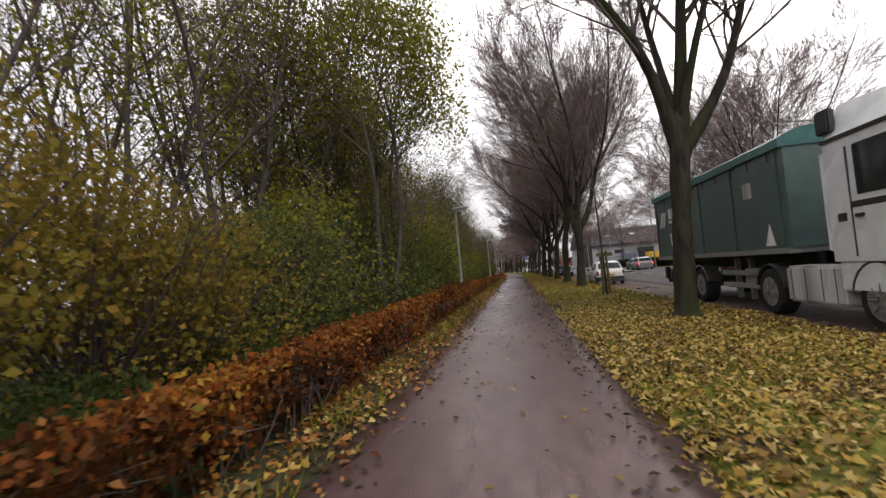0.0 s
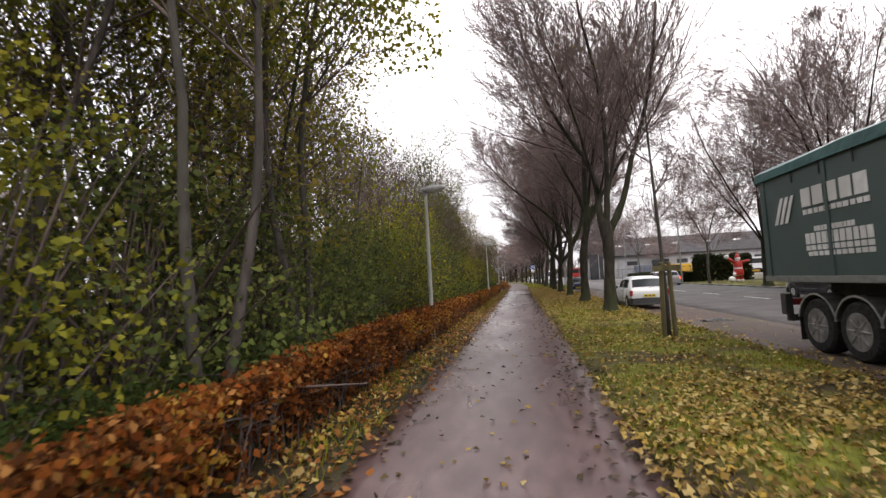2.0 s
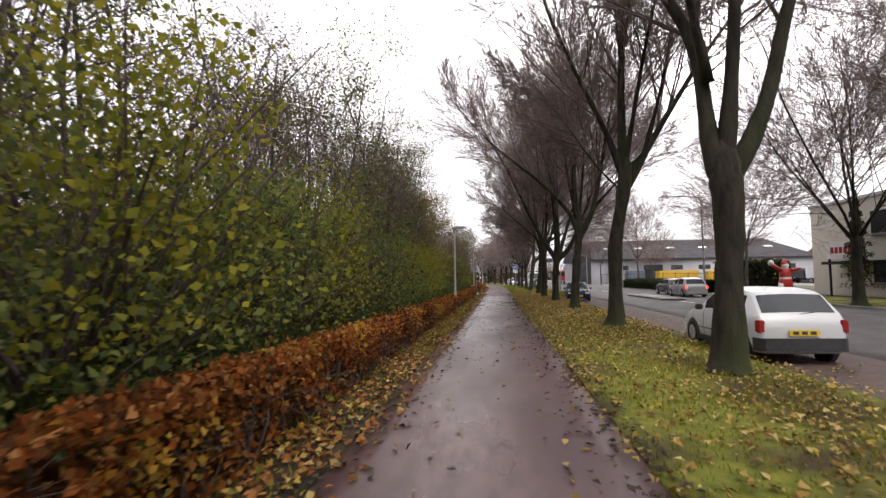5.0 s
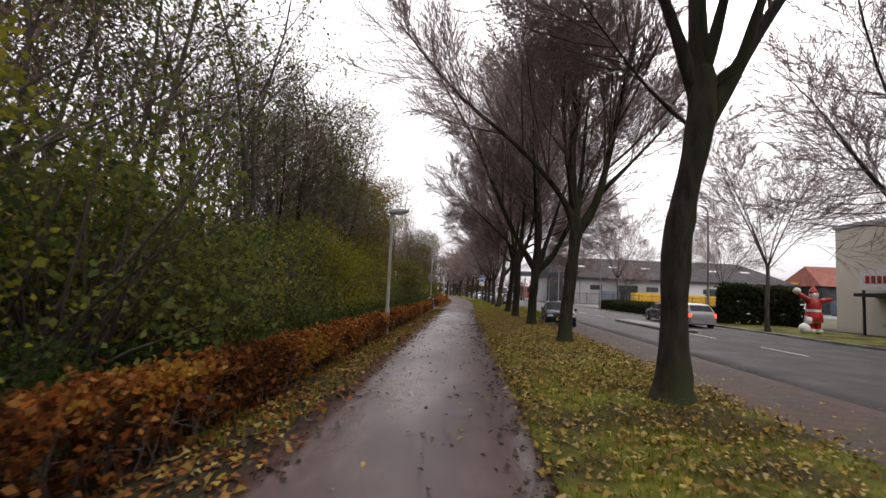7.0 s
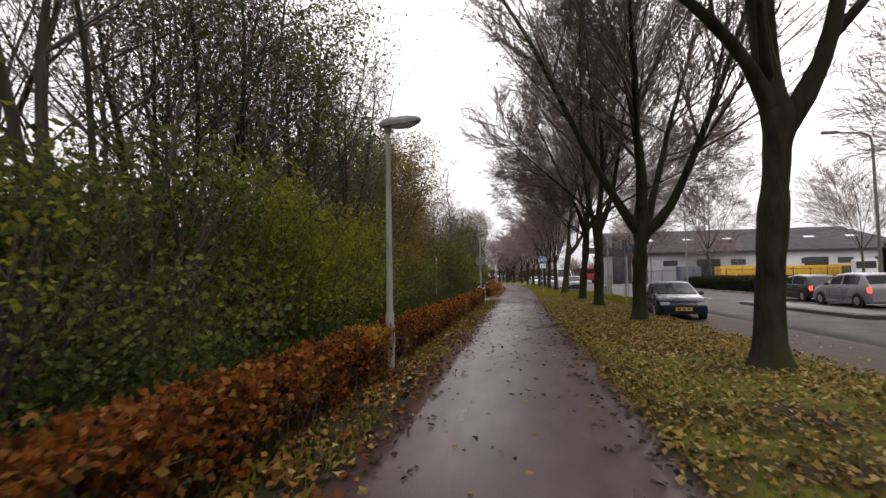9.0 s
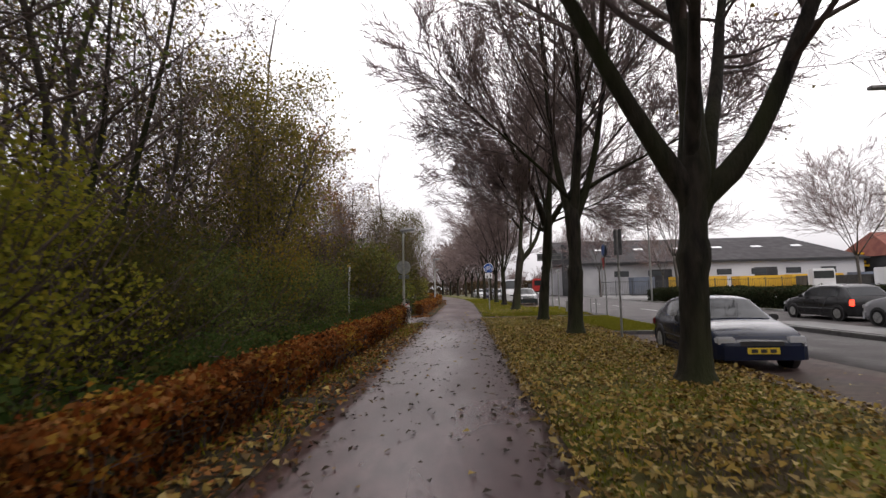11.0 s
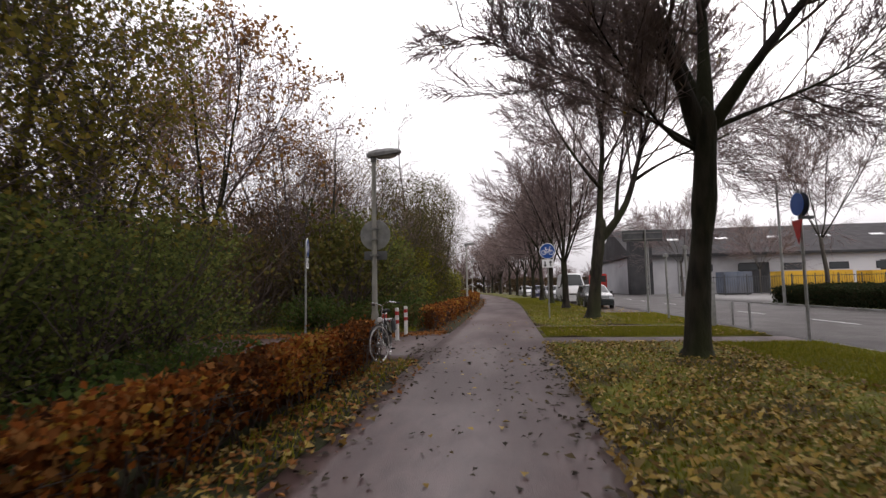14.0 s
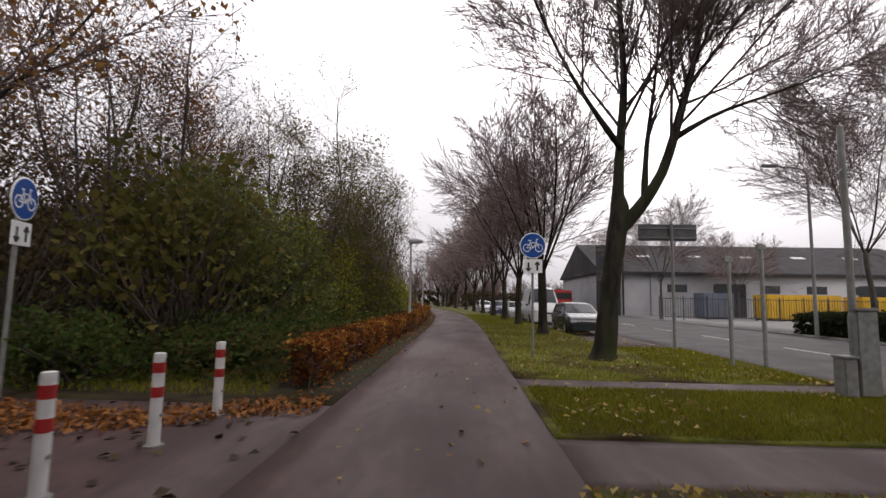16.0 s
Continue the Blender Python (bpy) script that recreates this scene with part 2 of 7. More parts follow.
L_hedge = leafy("beech_hedge_leaves", [(0.065, 0.020, 0.007), (0.22, 0.064, 0.015), (0.32, 0.108, 0.024), (0.13, 0.038, 0.010), (0.42, 0.20, 0.065), (0.17, 0.082, 0.025), (0.28, 0.076, 0.017)])
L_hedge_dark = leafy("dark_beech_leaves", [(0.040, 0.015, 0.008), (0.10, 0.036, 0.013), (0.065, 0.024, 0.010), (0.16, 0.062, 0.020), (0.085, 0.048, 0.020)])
L_hedge_gold = leafy("yellowing_beech_leaves", [(0.26, 0.10, 0.020), (0.40, 0.20, 0.032), (0.32, 0.19, 0.030), (0.46, 0.27, 0.05), (0.22, 0.17, 0.035)])
L_fallen = leafy("fallen_leaves", [(0.055, 0.034, 0.015), (0.34, 0.225, 0.045), (0.13, 0.075, 0.024), (0.46, 0.35, 0.14), (0.085, 0.056, 0.020), (0.37, 0.26, 0.06), (0.18, 0.105, 0.030), (0.11, 0.066, 0.022), (0.42, 0.32, 0.11), (0.26, 0.15, 0.035)], 0.15, 0.5)
L_fallen_red = leafy("fallen_beech_leaves", [(0.10, 0.040, 0.015), (0.24, 0.095, 0.03), (0.33, 0.15, 0.05), (0.15, 0.06, 0.02)], 0.2, 0.75)
L_wet = leafy("wet_leaf_litter", [(0.022, 0.017, 0.013), (0.060, 0.046, 0.030), (0.035, 0.026, 0.018), (0.11, 0.085, 0.045)], 0.1, 0.5)
L_green = leafy("shrub_leaves", [(0.060, 0.076, 0.025), (0.145, 0.170, 0.044), (0.100, 0.124, 0.034), (0.215, 0.220, 0.060), (0.066, 0.092, 0.036), (0.045, 0.055, 0.022)])
L_lime = leafy("yellowing_leaves", [(0.115, 0.125, 0.018), (0.24, 0.235, 0.030), (0.17, 0.175, 0.024), (0.33, 0.28, 0.036), (0.12, 0.125, 0.022)])
L_ochre = leafy("ochre_leaves", [(0.13, 0.105, 0.024), (0.23, 0.175, 0.034), (0.17, 0.140, 0.026), (0.30, 0.18, 0.040)])
L_rust = leafy("rusty_leaves", [(0.14, 0.072, 0.028), (0.25, 0.12, 0.04), (0.18, 0.09, 0.034), (0.30, 0.17, 0.05)])
L_brown = leafy("dry_brown_leaves", [(0.060, 0.044, 0.028), (0.105, 0.074, 0.046), (0.080, 0.062, 0.034), (0.13, 0.085, 0.045)])
L_ivy = leafy("undergrowth_leaves", [(0.024, 0.044, 0.012), (0.050, 0.084, 0.020), (0.080, 0.108, 0.030), (0.034, 0.058, 0.016), (0.11, 0.085, 0.024)])
L_bramble = leafy("bramble_leaves", [(0.022, 0.034, 0.012), (0.050, 0.066, 0.020), (0.075, 0.070, 0.024), (0.034, 0.048, 0.015), (0.11, 0.075, 0.026), (0.060, 0.036, 0.016)])
L_olive = leafy("olive_gold_leaves", [(0.10, 0.092, 0.024), (0.21, 0.175, 0.034), (0.145, 0.13, 0.028), (0.28, 0.20, 0.045), (0.11, 0.11, 0.028)])
# olive leaves whose colour is darkened to carry the gloom of the dense wood
L_dim = leafy("darkened_olive_leaves", [(0.050, 0.054, 0.018), (0.10, 0.092, 0.024), (0.072, 0.074, 0.020), (0.14, 0.105, 0.030), (0.058, 0.068, 0.020)])
L_far_hedge = leafy("far_hedge_leaves", [(0.018, 0.026, 0.012), (0.030, 0.040, 0.018), (0.040, 0.034, 0.018)])
L_grass = leafy("grass_blades", [(0.115, 0.132, 0.012), (0.21, 0.20, 0.018), (0.15, 0.162, 0.014), (0.26, 0.22, 0.034), (0.09, 0.10, 0.014)], 0.3)


# ---- building blocks ----
def link(name, me, material, parent=None, label="", smooth=False):
    for mm in material if isinstance(material, (list, tuple)) else [material]:
        me.materials.append(mm)
    if smooth:
        me.polygons.foreach_set("use_smooth", np.ones(len(me.polygons), dtype=bool))
    ob = new(name, me)
    if parent is not None:
        ob.parent = parent
    if label:
        ob["label"] = label
    return ob


def part(name, bm, material, parent=None, label="", smooth=False):
    me = bpy.data.meshes.new(name)
    bm.normal_update()
    bm.to_mesh(me)
    bm.free()
    return link(name, me, material, parent, label, smooth)


def thing(name, m, label, category, group="", kind=""):
    """An empty at the base of a thing that carries its parts."""
    ob = new(name)
    ob.matrix_world = m
    ob.empty_display_size = 0.2
    return tagged(ob, label, category, group, kind)


def polys(name, V, F, material, parent=None, label="", smooth=False):
    """A mesh from an array of corners and an array of faces with equal corner counts."""
    me = bpy.data.meshes.new(name)
    V, F = np.asarray(V, dtype=np.float32).reshape(-1, 3), np.asarray(F, dtype=np.int32)
    k = F.shape[1]
    me.vertices.add(len(V))
    me.vertices.foreach_set("co", V.ravel())
    me.loops.add(F.size)
    me.polygons.add(len(F))
    me.polygons.foreach_set("loop_start", np.arange(0, F.size, k, dtype=np.int32))
    me.polygons.foreach_set("vertices", F.ravel())
    me.update(calc_edges=True)
    me.validate()
    return link(name, me, material, parent, label, smooth)


def box(bm, x0, x1, y0, y1, z0, z1, bevel=0.0):
    g = bmesh.ops.create_cube(bm, size=1.0)
    vs = g["verts"]
    for v in vs:
        v.co = Vector(((x0 + x1) / 2 + v.co.x * (x1 - x0), (y0 + y1) / 2 + v.co.y * (y1 - y0), (z0 + z1) / 2 + v.co.z * (z1 - z0)))
    if bevel:
        es = list({e for v in vs for e in v.link_edges})
        bmesh.ops.bevel(bm, geom=es, offset=bevel, segments=2, affect="EDGES")
    return bm


def boxed(*dims, bevel=0.0):
    return box(bmesh.new(), *dims, bevel=bevel)


def rod(bm, a, b, r0, r1=None, sides=8, cap=True):
    """A tapered round bar from a to b."""
    a, b = Vector(a), Vector(b)
    r1 = r0 if r1 is None else r1
    d = (b - a).normalized()
    u = d.orthogonal().normalized()
    w = d.cross(u)
    rings = []
    for p, r in ((a, r0), (b, r1)):
        rings.append([bm.verts.new(p + (u * math.cos(2 * math.pi * i / sides) + w * math.sin(2 * math.pi * i / sides)) * r) for i in range(sides)])
    for i in range(sides):
        j = (i + 1) % sides
        bm.faces.new((rings[0][i], rings[0][j], rings[1][j], rings[1][i]))
    if cap:
        bm.faces.new(rings[0][::-1])
        bm.faces.new(rings[1])
    return bm


def tube(bm, points, radii, sides=8):
    """A round bar that bends through the points."""
    pts = [Vector(p) for p in points]
    rings = []
    u = None
    for i, p in enumerate(pts):
        d = (pts[min(i + 1, len(pts) - 1)] - pts[max(i - 1, 0)]).normalized()
        u = d.orthogonal().normalized() if u is None else (u - d * u.dot(d)).normalized()
        w = d.cross(u)
        r = radii[i] if isinstance(radii, (list, tuple)) else radii
        rings.append([bm.verts.new(p + (u * math.cos(2 * math.pi * k / sides) + w * math.sin(2 * math.pi * k / sides)) * r) for k in range(sides)])
    for a, b in zip(rings, rings[1:]):
        for k in range(sides):
            j = (k + 1) % sides
            bm.faces.new((a[k], a[j], b[j], b[k]))
    bm.faces.new(rings[0][::-1])
    bm.faces.new(rings[-1])
    return bm


def lathe(bm, profile, sides=16, axis="z", centre=(0, 0, 0)):
    """A turned body: profile rows of (radius, height)."""
    c = Vector(centre)
    rings = []
    for r, h in profile:
        ring = []
        for i in range(sides):
            a = 2 * math.pi * i / sides
            p = {"z": (r * math.cos(a), r * math.sin(a), h), "x": (h, r * math.cos(a), r * math.sin(a)), "y": (r * math.sin(a), h, r * math.cos(a))}[axis]
            ring.append(bm.verts.new(c + Vector(p)))
        rings.append(ring)
    for a, b in zip(rings, rings[1:]):
        for i in range(sides):
            j = (i + 1) % sides
            bm.faces.new((a[i], a[j], b[j], b[i]))
    bm.faces.new(rings[0][::-1])
    bm.faces.new(rings[-1])
    return bm


def slab(bm, corners, thick):
    """A solid plate: corners of one face, thickened backwards along its normal."""
    c = [Vector(p) for p in corners]
    nrm = (c[1] - c[0]).cross(c[2] - c[0]).normalized()
    f = [bm.verts.new(p) for p in c]
    b = [bm.verts.new(p - nrm * thick) for p in c]
    bm.faces.new(f)
    bm.faces.new(b[::-1])
    for i in range(len(c)):
        j = (i + 1) % len(c)
        bm.faces.new((f[j], f[i], b[i], b[j]))
    return bm




def leaf_quads(P, size, flat=0.0, narrow=0.36, seed=0, spread=0.4):
    """Corner arrays of small pointed, slightly folded leaves at the places P; flat 1 lays them on the ground."""
    g = np.random.default_rng(seed)
    n = len(P)
    s = size * (1 - spread + 2 * spread * g.random(n))[:, None]
    d = g.normal(size=(n, 3))
    d[:, 2] *= 1 - flat * 0.85
    d /= np.linalg.norm(d, axis=1)[:, None] + 1e-9
    up = g.normal(size=(n, 3)) * (1 - flat * 0.75) + np.array([0, 0, 1.0]) * (0.3 + flat)
    side = np.cross(d, up)
    side /= np.linalg.norm(side, axis=1)[:, None] + 1e-9
    nrm = np.cross(side, d)
    fold = (0.10 + 0.12 * g.random(n))[:, None] * s
    V = np.empty((n, 4, 3))
    V[:, 0] = P - d * s * 0.5
    V[:, 1] = P - side * s * narrow + nrm * fold
    V[:, 2] = P + d * s * 0.5
    V[:, 3] = P + side * s * narrow + nrm * fold
    return V.reshape(-1, 3)


def leaves(name, P, size, material, parent=None, flat=0.0, narrow=0.36, seed=0, label="", spread=0.4):
    P = np.asarray(P, dtype=float).reshape(-1, 3)
    V = leaf_quads(P, size, flat, narrow, seed, spread)
    return polys(name, V, np.arange(len(V)).reshape(-1, 4), material, parent, label)


def spikes_mesh(name, segs, material, parent=None):
    """The last fine twigs: slender folded spikes that end in a point."""
    S = np.asarray(segs, dtype=float)
    a, b, r = S[:, 0:3], S[:, 3:6], S[:, 6:7]
    d = b - a
    d /= np.linalg.norm(d, axis=1)[:, None] + 1e-9
    u = np.cross(d, np.array([[0.3, 0.9, 0.31]]))
    u /= np.linalg.norm(u, axis=1)[:, None] + 1e-9
    w = np.cross(d, u)
    n = len(S)
    V = np.empty((n, 4, 3))
    for i in range(3):
        V[:, i] = a + (u * math.cos(2.0944 * i) + w * math.sin(2.0944 * i)) * r
    V[:, 3] = b
    F = (np.array([[0, 1, 3], [1, 2, 3]])[None] + (np.arange(n) * 4)[:, None, None]).reshape(-1, 3)
    return polys(name, V.reshape(-1, 3), F, material, parent)


def segments_mesh(name, segs, sides, material, parent=None, label=""):
    """Branches as open tapered prisms: rows of (x0 y0 z0 x1 y1 z1 r0 r1)."""
    S = np.asarray(segs, dtype=float)
    a, b, r0, r1 = S[:, 0:3], S[:, 3:6], S[:, 6:7], S[:, 7:8]
    d = b - a
    d /= np.linalg.norm(d, axis=1)[:, None] + 1e-9
    ref = np.where(np.abs(d[:, 2:3]) < 0.9, np.array([[0, 0, 1.0]]), np.array([[1.0, 0, 0]]))
    u = np.cross(d, ref)
    u /= np.linalg.norm(u, axis=1)[:, None] + 1e-9
    w = np.cross(d, u)
    n = len(S)
    V = np.empty((n, 2 * sides, 3))
    for i in range(sides):
        t = 2 * math.pi * i / sides
        o = u * math.cos(t) + w * math.sin(t)
        V[:, i] = a + o * r0
        V[:, sides + i] = b + o * r1
    k = np.arange(sides)
    quad = np.stack([k, (k + 1) % sides, sides + (k + 1) % sides, sides + k], axis=1)
    F = (quad[None] + (np.arange(n) * 2 * sides)[:, None, None]).reshape(-1, 4)
    return polys(name, V.reshape(-1, 3), F, material, parent, label, smooth=sides > 3)


def lobed_leaves(name, P, size, material, seed=0, flat=0.85):
    """Fallen leaves with five blunt lobes and a curl, lying mostly flat."""
    g = np.random.default_rng(seed)
    P = np.asarray(P, dtype=float).reshape(-1, 3)
    n = len(P)
    s = size * (0.6 + 0.75 * g.random(n))[:, None]
    turn = 2 * math.pi * g.random(n)
    nrm = g.normal(size=(n, 3)) * (1 - flat) + np.array([0, 0, 0.55])
    nrm /= np.linalg.norm(nrm, axis=1)[:, None]
    u = np.cross(nrm, np.stack([np.cos(turn), np.sin(turn), np.zeros(n)], axis=1))
    u /= np.linalg.norm(u, axis=1)[:, None]
    w = np.cross(nrm, u)
    curl = (0.05 + 0.22 * g.random(n))[:, None] * s
    squeeze = (0.5 + 0.5 * g.random(n))[:, None]
    V = np.empty((n, 8, 3))
    for k, (a, r) in enumerate(((0, 0.52), (38, 0.30), (68, 0.46), (115, 0.30), (180, 0.42), (245, 0.28), (292, 0.45), (322, 0.31))):
        c, d = math.cos(radians(a)), math.sin(radians(a))
        rr = r * (0.8 + 0.4 * g.random(n))[:, None]
        V[:, k] = P + s * rr * (u * c + w * d * squeeze) + nrm * curl * (abs(d) if k % 2 else 1.6 * abs(d))
    return polys(name, V.reshape(-1, 3), np.arange(8 * n).reshape(-1, 8), material)


# ---- the ground and the ways on it ----
def sheet(name, x0, x1, y0, y1, z, material, nx, ny, rough, label, category, depth=0.12, curve=None, seed=3):
    """A gently uneven slab of ground with sides."""
    xs, ys = np.linspace(x0, x1, nx + 1), np.linspace(y0, y1, ny + 1)
    X, Y = np.meshgrid(xs, ys, indexing="ij")
    Z = np.full_like(X, z)
    if rough:
        for i in range(nx + 1):
            for j in range(ny + 1):
                Z[i, j] += rough * noise.noise(Vector((X[i, j] * 0.9, Y[i, j] * 0.9, seed)))
    if curve is not None:
        X = X + curve(Y)
    V = np.stack([X, Y, Z], axis=-1).reshape(-1, 3)
    idx = np.arange((nx + 1) * (ny + 1)).reshape(nx + 1, ny + 1)
    F = np.stack([idx[:-1, :-1], idx[1:, :-1], idx[1:, 1:], idx[:-1, 1:]], axis=-1).reshape(-1, 4)
    rim = np.concatenate([idx[:, 0], idx[-1, 1:], idx[-2::-1, -1], idx[0, -2:0:-1]])
    low = V[rim].copy()
    low[:, 2] = z - depth
    n0 = len(V)
    k = np.arange(len(rim))
    S = np.stack([rim, n0 + k, n0 + (k + 1) % len(rim), np.roll(rim, -1)], axis=1)
    ob = polys(name, np.concatenate([V, low]), np.concatenate([F, S]), material, None, "", smooth=False)
    return tagged(ob, label, category, "", "structure")


def bend(y):
    """The way swings gently to the left far ahead."""
    y = np.asarray(y, dtype=float)
    return -0.0016 * np.clip(y - 85, 0, None) ** 2


ground = sheet("ground", -1500, 1500, -800, 2600, -0.16, M_meadow, 6, 6, 0, "wide flat open ground of dull grass and earth", "ground", 1.0)
woodland_floor = sheet("woodland_floor", -42, -1.1, -14, 64.3, -0.01, M_soil, 60, 120, 0.10, "dark damp woodland soil beside the cycle path", "ground")
woodland_floor_far = sheet("woodland_floor_far", -42, -1.25, 69.6, 200, -0.01, M_soil, 50, 100, 0.08, "dark woodland soil beyond the side path", "ground", curve=bend)
cycle_path = sheet("cycle_path", -1.2, 1.5, -14, 200, 0.0, M_path, 8, 220, 0.006, "wet grey-brown asphalt cycle path with leaf litter along its edges", "path", curve=bend)
side_path = sheet("side_path", -30, -1.2, 64.3, 69.5, -0.001, M_path, 30, 8, 0.006, "wet reddish asphalt side path joining the cycle path", "path")
verge = sheet("verge", 1.5, 5.0, -14, 66.9, 0.02, M_turf, 14, 180, 0.035, "mossy grass verge strewn with yellow leaves", "grass")
verge_corner = sheet("verge_corner", 5.0, 7.55, 58.6, 66.9, 0.015, M_turf, 10, 20, 0.03, "grass corner of the verge beside the road", "grass")
verge_strip = sheet("verge_strip", 1.5, 7.3, 68.3, 71.3, 0.015, M_turf, 22, 12, 0.03, "short green grass strip between two footpaths", "grass")
verge_far = sheet("verge_far", 1.5, 5.2, 72.2, 200, 0.015, M_turf, 12, 110, 0.03, "grass verge with a row of bare trees", "grass", curve=bend)
verge_tip = sheet("verge_tip", 5.2, 7.5, 72.2, 79.0, 0.012, M_turf, 8, 12, 0.03, "grass tip of the verge beside the parking bay", "grass")
foot_path = sheet("foot_path", 1.5, 7.6, 66.9, 68.3, -0.012, M_path, 16, 6, 0.006, "wet asphalt footpath crossing the verge", "path")
foot_path_far = sheet("foot_path_far", 1.5, 7.6, 71.3, 72.2, -0.012, M_path, 16, 5, 0.006, "narrow paved footpath crossing the verge", "path")
road = sheet("road", 7.6, 17.5, -60, 260, -0.10, M_road, 10, 80, 0.0, "wet grey asphalt road with worn white marks", "road", 0.05)
far_verge = sheet("far_verge", 17.7, 24.0, -60, 88, -0.03, M_turf, 10, 70, 0.03, "grass strip on the far side of the road", "grass")
yard = sheet("yard", 17.7, 110, 88.4, 260, -0.05, M_paving, 20, 20, 0.0, "grey paved industrial yard", "yard")
yard_side = sheet("yard_side", 24.0, 110, -60, 88, -0.06, M_meadow, 20, 20, 0.0, "grass and gravel beside the industrial yard", "ground")

# the brick parking lane: joints from a brick pattern on the sheet
M_bricks = bpy.data.materials.new("parking_bricks")
M_bricks.use_nodes = True
_n, _l = M_bricks.node_tree.nodes, M_bricks.node_tree.links
_tc, _br, _no, _mx, _bp = (_n.new(k) for k in ("ShaderNodeTexCoord", "ShaderNodeTexBrick", "ShaderNodeTexNoise", "ShaderNodeMixRGB", "ShaderNodeBump"))
_br.inputs["Color1"].default_value, _br.inputs["Color2"].default_value, _br.inputs["Mortar"].default_value = (0.080, 0.052, 0.042, 1), (0.115, 0.078, 0.065, 1), (0.03, 0.024, 0.020, 1)
_br.inputs["Scale"].default_value, _br.inputs["Brick Width"].default_value, _br.inputs["Row Height"].default_value, _br.inputs["Mortar Size"].default_value = 1.0, 0.21, 0.105, 0.006
_no.inputs["Scale"].default_value = 0.8
_mx.blend_type = "MULTIPLY"
_mx.inputs[0].default_value = 0.5
_l.new(_tc.outputs["Object"], _br.inputs["Vector"])
_l.new(_tc.outputs["Object"], _no.inputs["Vector"])
_l.new(_br.outputs["Color"], _mx.inputs[1])
_l.new(_no.outputs["Color"], _mx.inputs[2])
_l.new(_mx.outputs[0], _n["Principled BSDF"].inputs["Base Color"])
_bp.inputs["Strength"].default_value, _bp.inputs["Distance"].default_value = 0.4, 0.01
_l.new(_br.outputs["Fac"], _bp.inputs["Height"])
_bp.invert = True
_l.new(_bp.outputs[0], _n["Principled BSDF"].inputs["Normal"])
_n["Principled BSDF"].inputs["Roughness"].default_value = 0.75
_n["Principled BSDF"].inputs["Specular IOR Level"].default_value = 0.25
parking_lane = sheet("parking_lane", 5.0, 7.6, -14, 58.5, -0.085, M_bricks, 6, 40, 0.008, "wet brown brick parking lane along the verge", "parking lane", 0.06)
parking_lane_far = sheet("parking_lane_far", 5.2, 7.6, 79.1, 200, -0.085, M_bricks, 6, 40, 0.008, "brown brick parking lane with parked cars", "parking lane", 0.06, curve=bend)


def kerb_run(name, x0, x1, y0, y1, z0, z1, label, along="y", material=None, step=1.0):
    """A row of kerb stones, each a piece of its own."""
    ob = thing(name, pose(0, 0, 0), label, "kerb", "", "structure")
    n = max(1, round(((y1 - y0) if along == "y" else (x1 - x0)) / step))
    bm = bmesh.new()
    lx, ly = ((x1 - x0), step - 0.012) if along == "y" else (step - 0.012, (y1 - y0))
    box(bm, -lx / 2, lx / 2, -ly / 2, ly / 2, z0, z1, 0.012)
    first = part("kerb_stone", bm, material or M_kerb, ob)
    for i in range(n):
        st = first if i == 0 else new("kerb_stone", first.data)
        st.parent = ob
        st.location = ((x0 + x1) / 2, y0 + (i + 0.5) * step, 0) if along == "y" else (x0 + (i + 0.5) * step, (y0 + y1) / 2, 0)
    return ob


kerb_run("kerb_far_side", 17.5, 17.7, -20, 90, -0.2, 0.0, "grey concrete kerb along the far side of the road", step=2.0)
kerb_run("kerb_corner", 5.0, 7.5, 58.46, 58.6, -0.16, 0.03, "dark wet kerb where the parking lane ends", "x", M_kerb_dark, 0.5)
kerb_run("kerb_verge_corner", 7.5, 7.64, 58.6, 66.9, -0.16, 0.03, "dark wet kerb along the road edge", "y", M_kerb_dark, 0.77)

# traffic island with rounded ends
_isl = thing("traffic_island", pose(12.1, 56.3, -0.10), "low paved traffic island with dark kerb in the road", "traffic island", "", "structure")
for _nm, _g, _z, _mm in (("island_kerb", 0.0, 0.13, M_kerb_dark), ("island_paving", 0.16, 0.15, M_paving)):
    bm = bmesh.new()
    ring = []
    for i in range(24):
        a = 2 * math.pi * i / 24
        ring.append((( 0.9 - _g) * math.cos(a), (4.0 if math.sin(a) > 0 else -4.0) + (0.9 - _g) * math.sin(a)))
    lo = [bm.verts.new((x, y, 0)) for x, y in ring]
    hi = [bm.verts.new((x * 0.98, y, _z)) for x, y in ring]
    for i in range(24):
        j = (i + 1) % 24
        bm.faces.new((lo[i], lo[j], hi[j], hi[i]))
    bm.faces.new(hi)
    part(_nm, bm, _mm, _isl)

road_marks = thing("road_marks", pose(0, 0, 0), "worn white dashed centre line on the road", "road marking", "", "structure")
_dash = None
for i in range(18):
    if 50 < 2 + i * 6 < 63:
        continue
    _o = part("dash", boxed(-0.05, 0.05, -1.3, 1.3, -0.099, -0.094), M_line, road_marks) if _dash is None else new("dash", _dash.data)
    _dash = _dash or _o
    _o.parent = road_marks
    _o.location = (12.2, 2 + i * 6, 0)


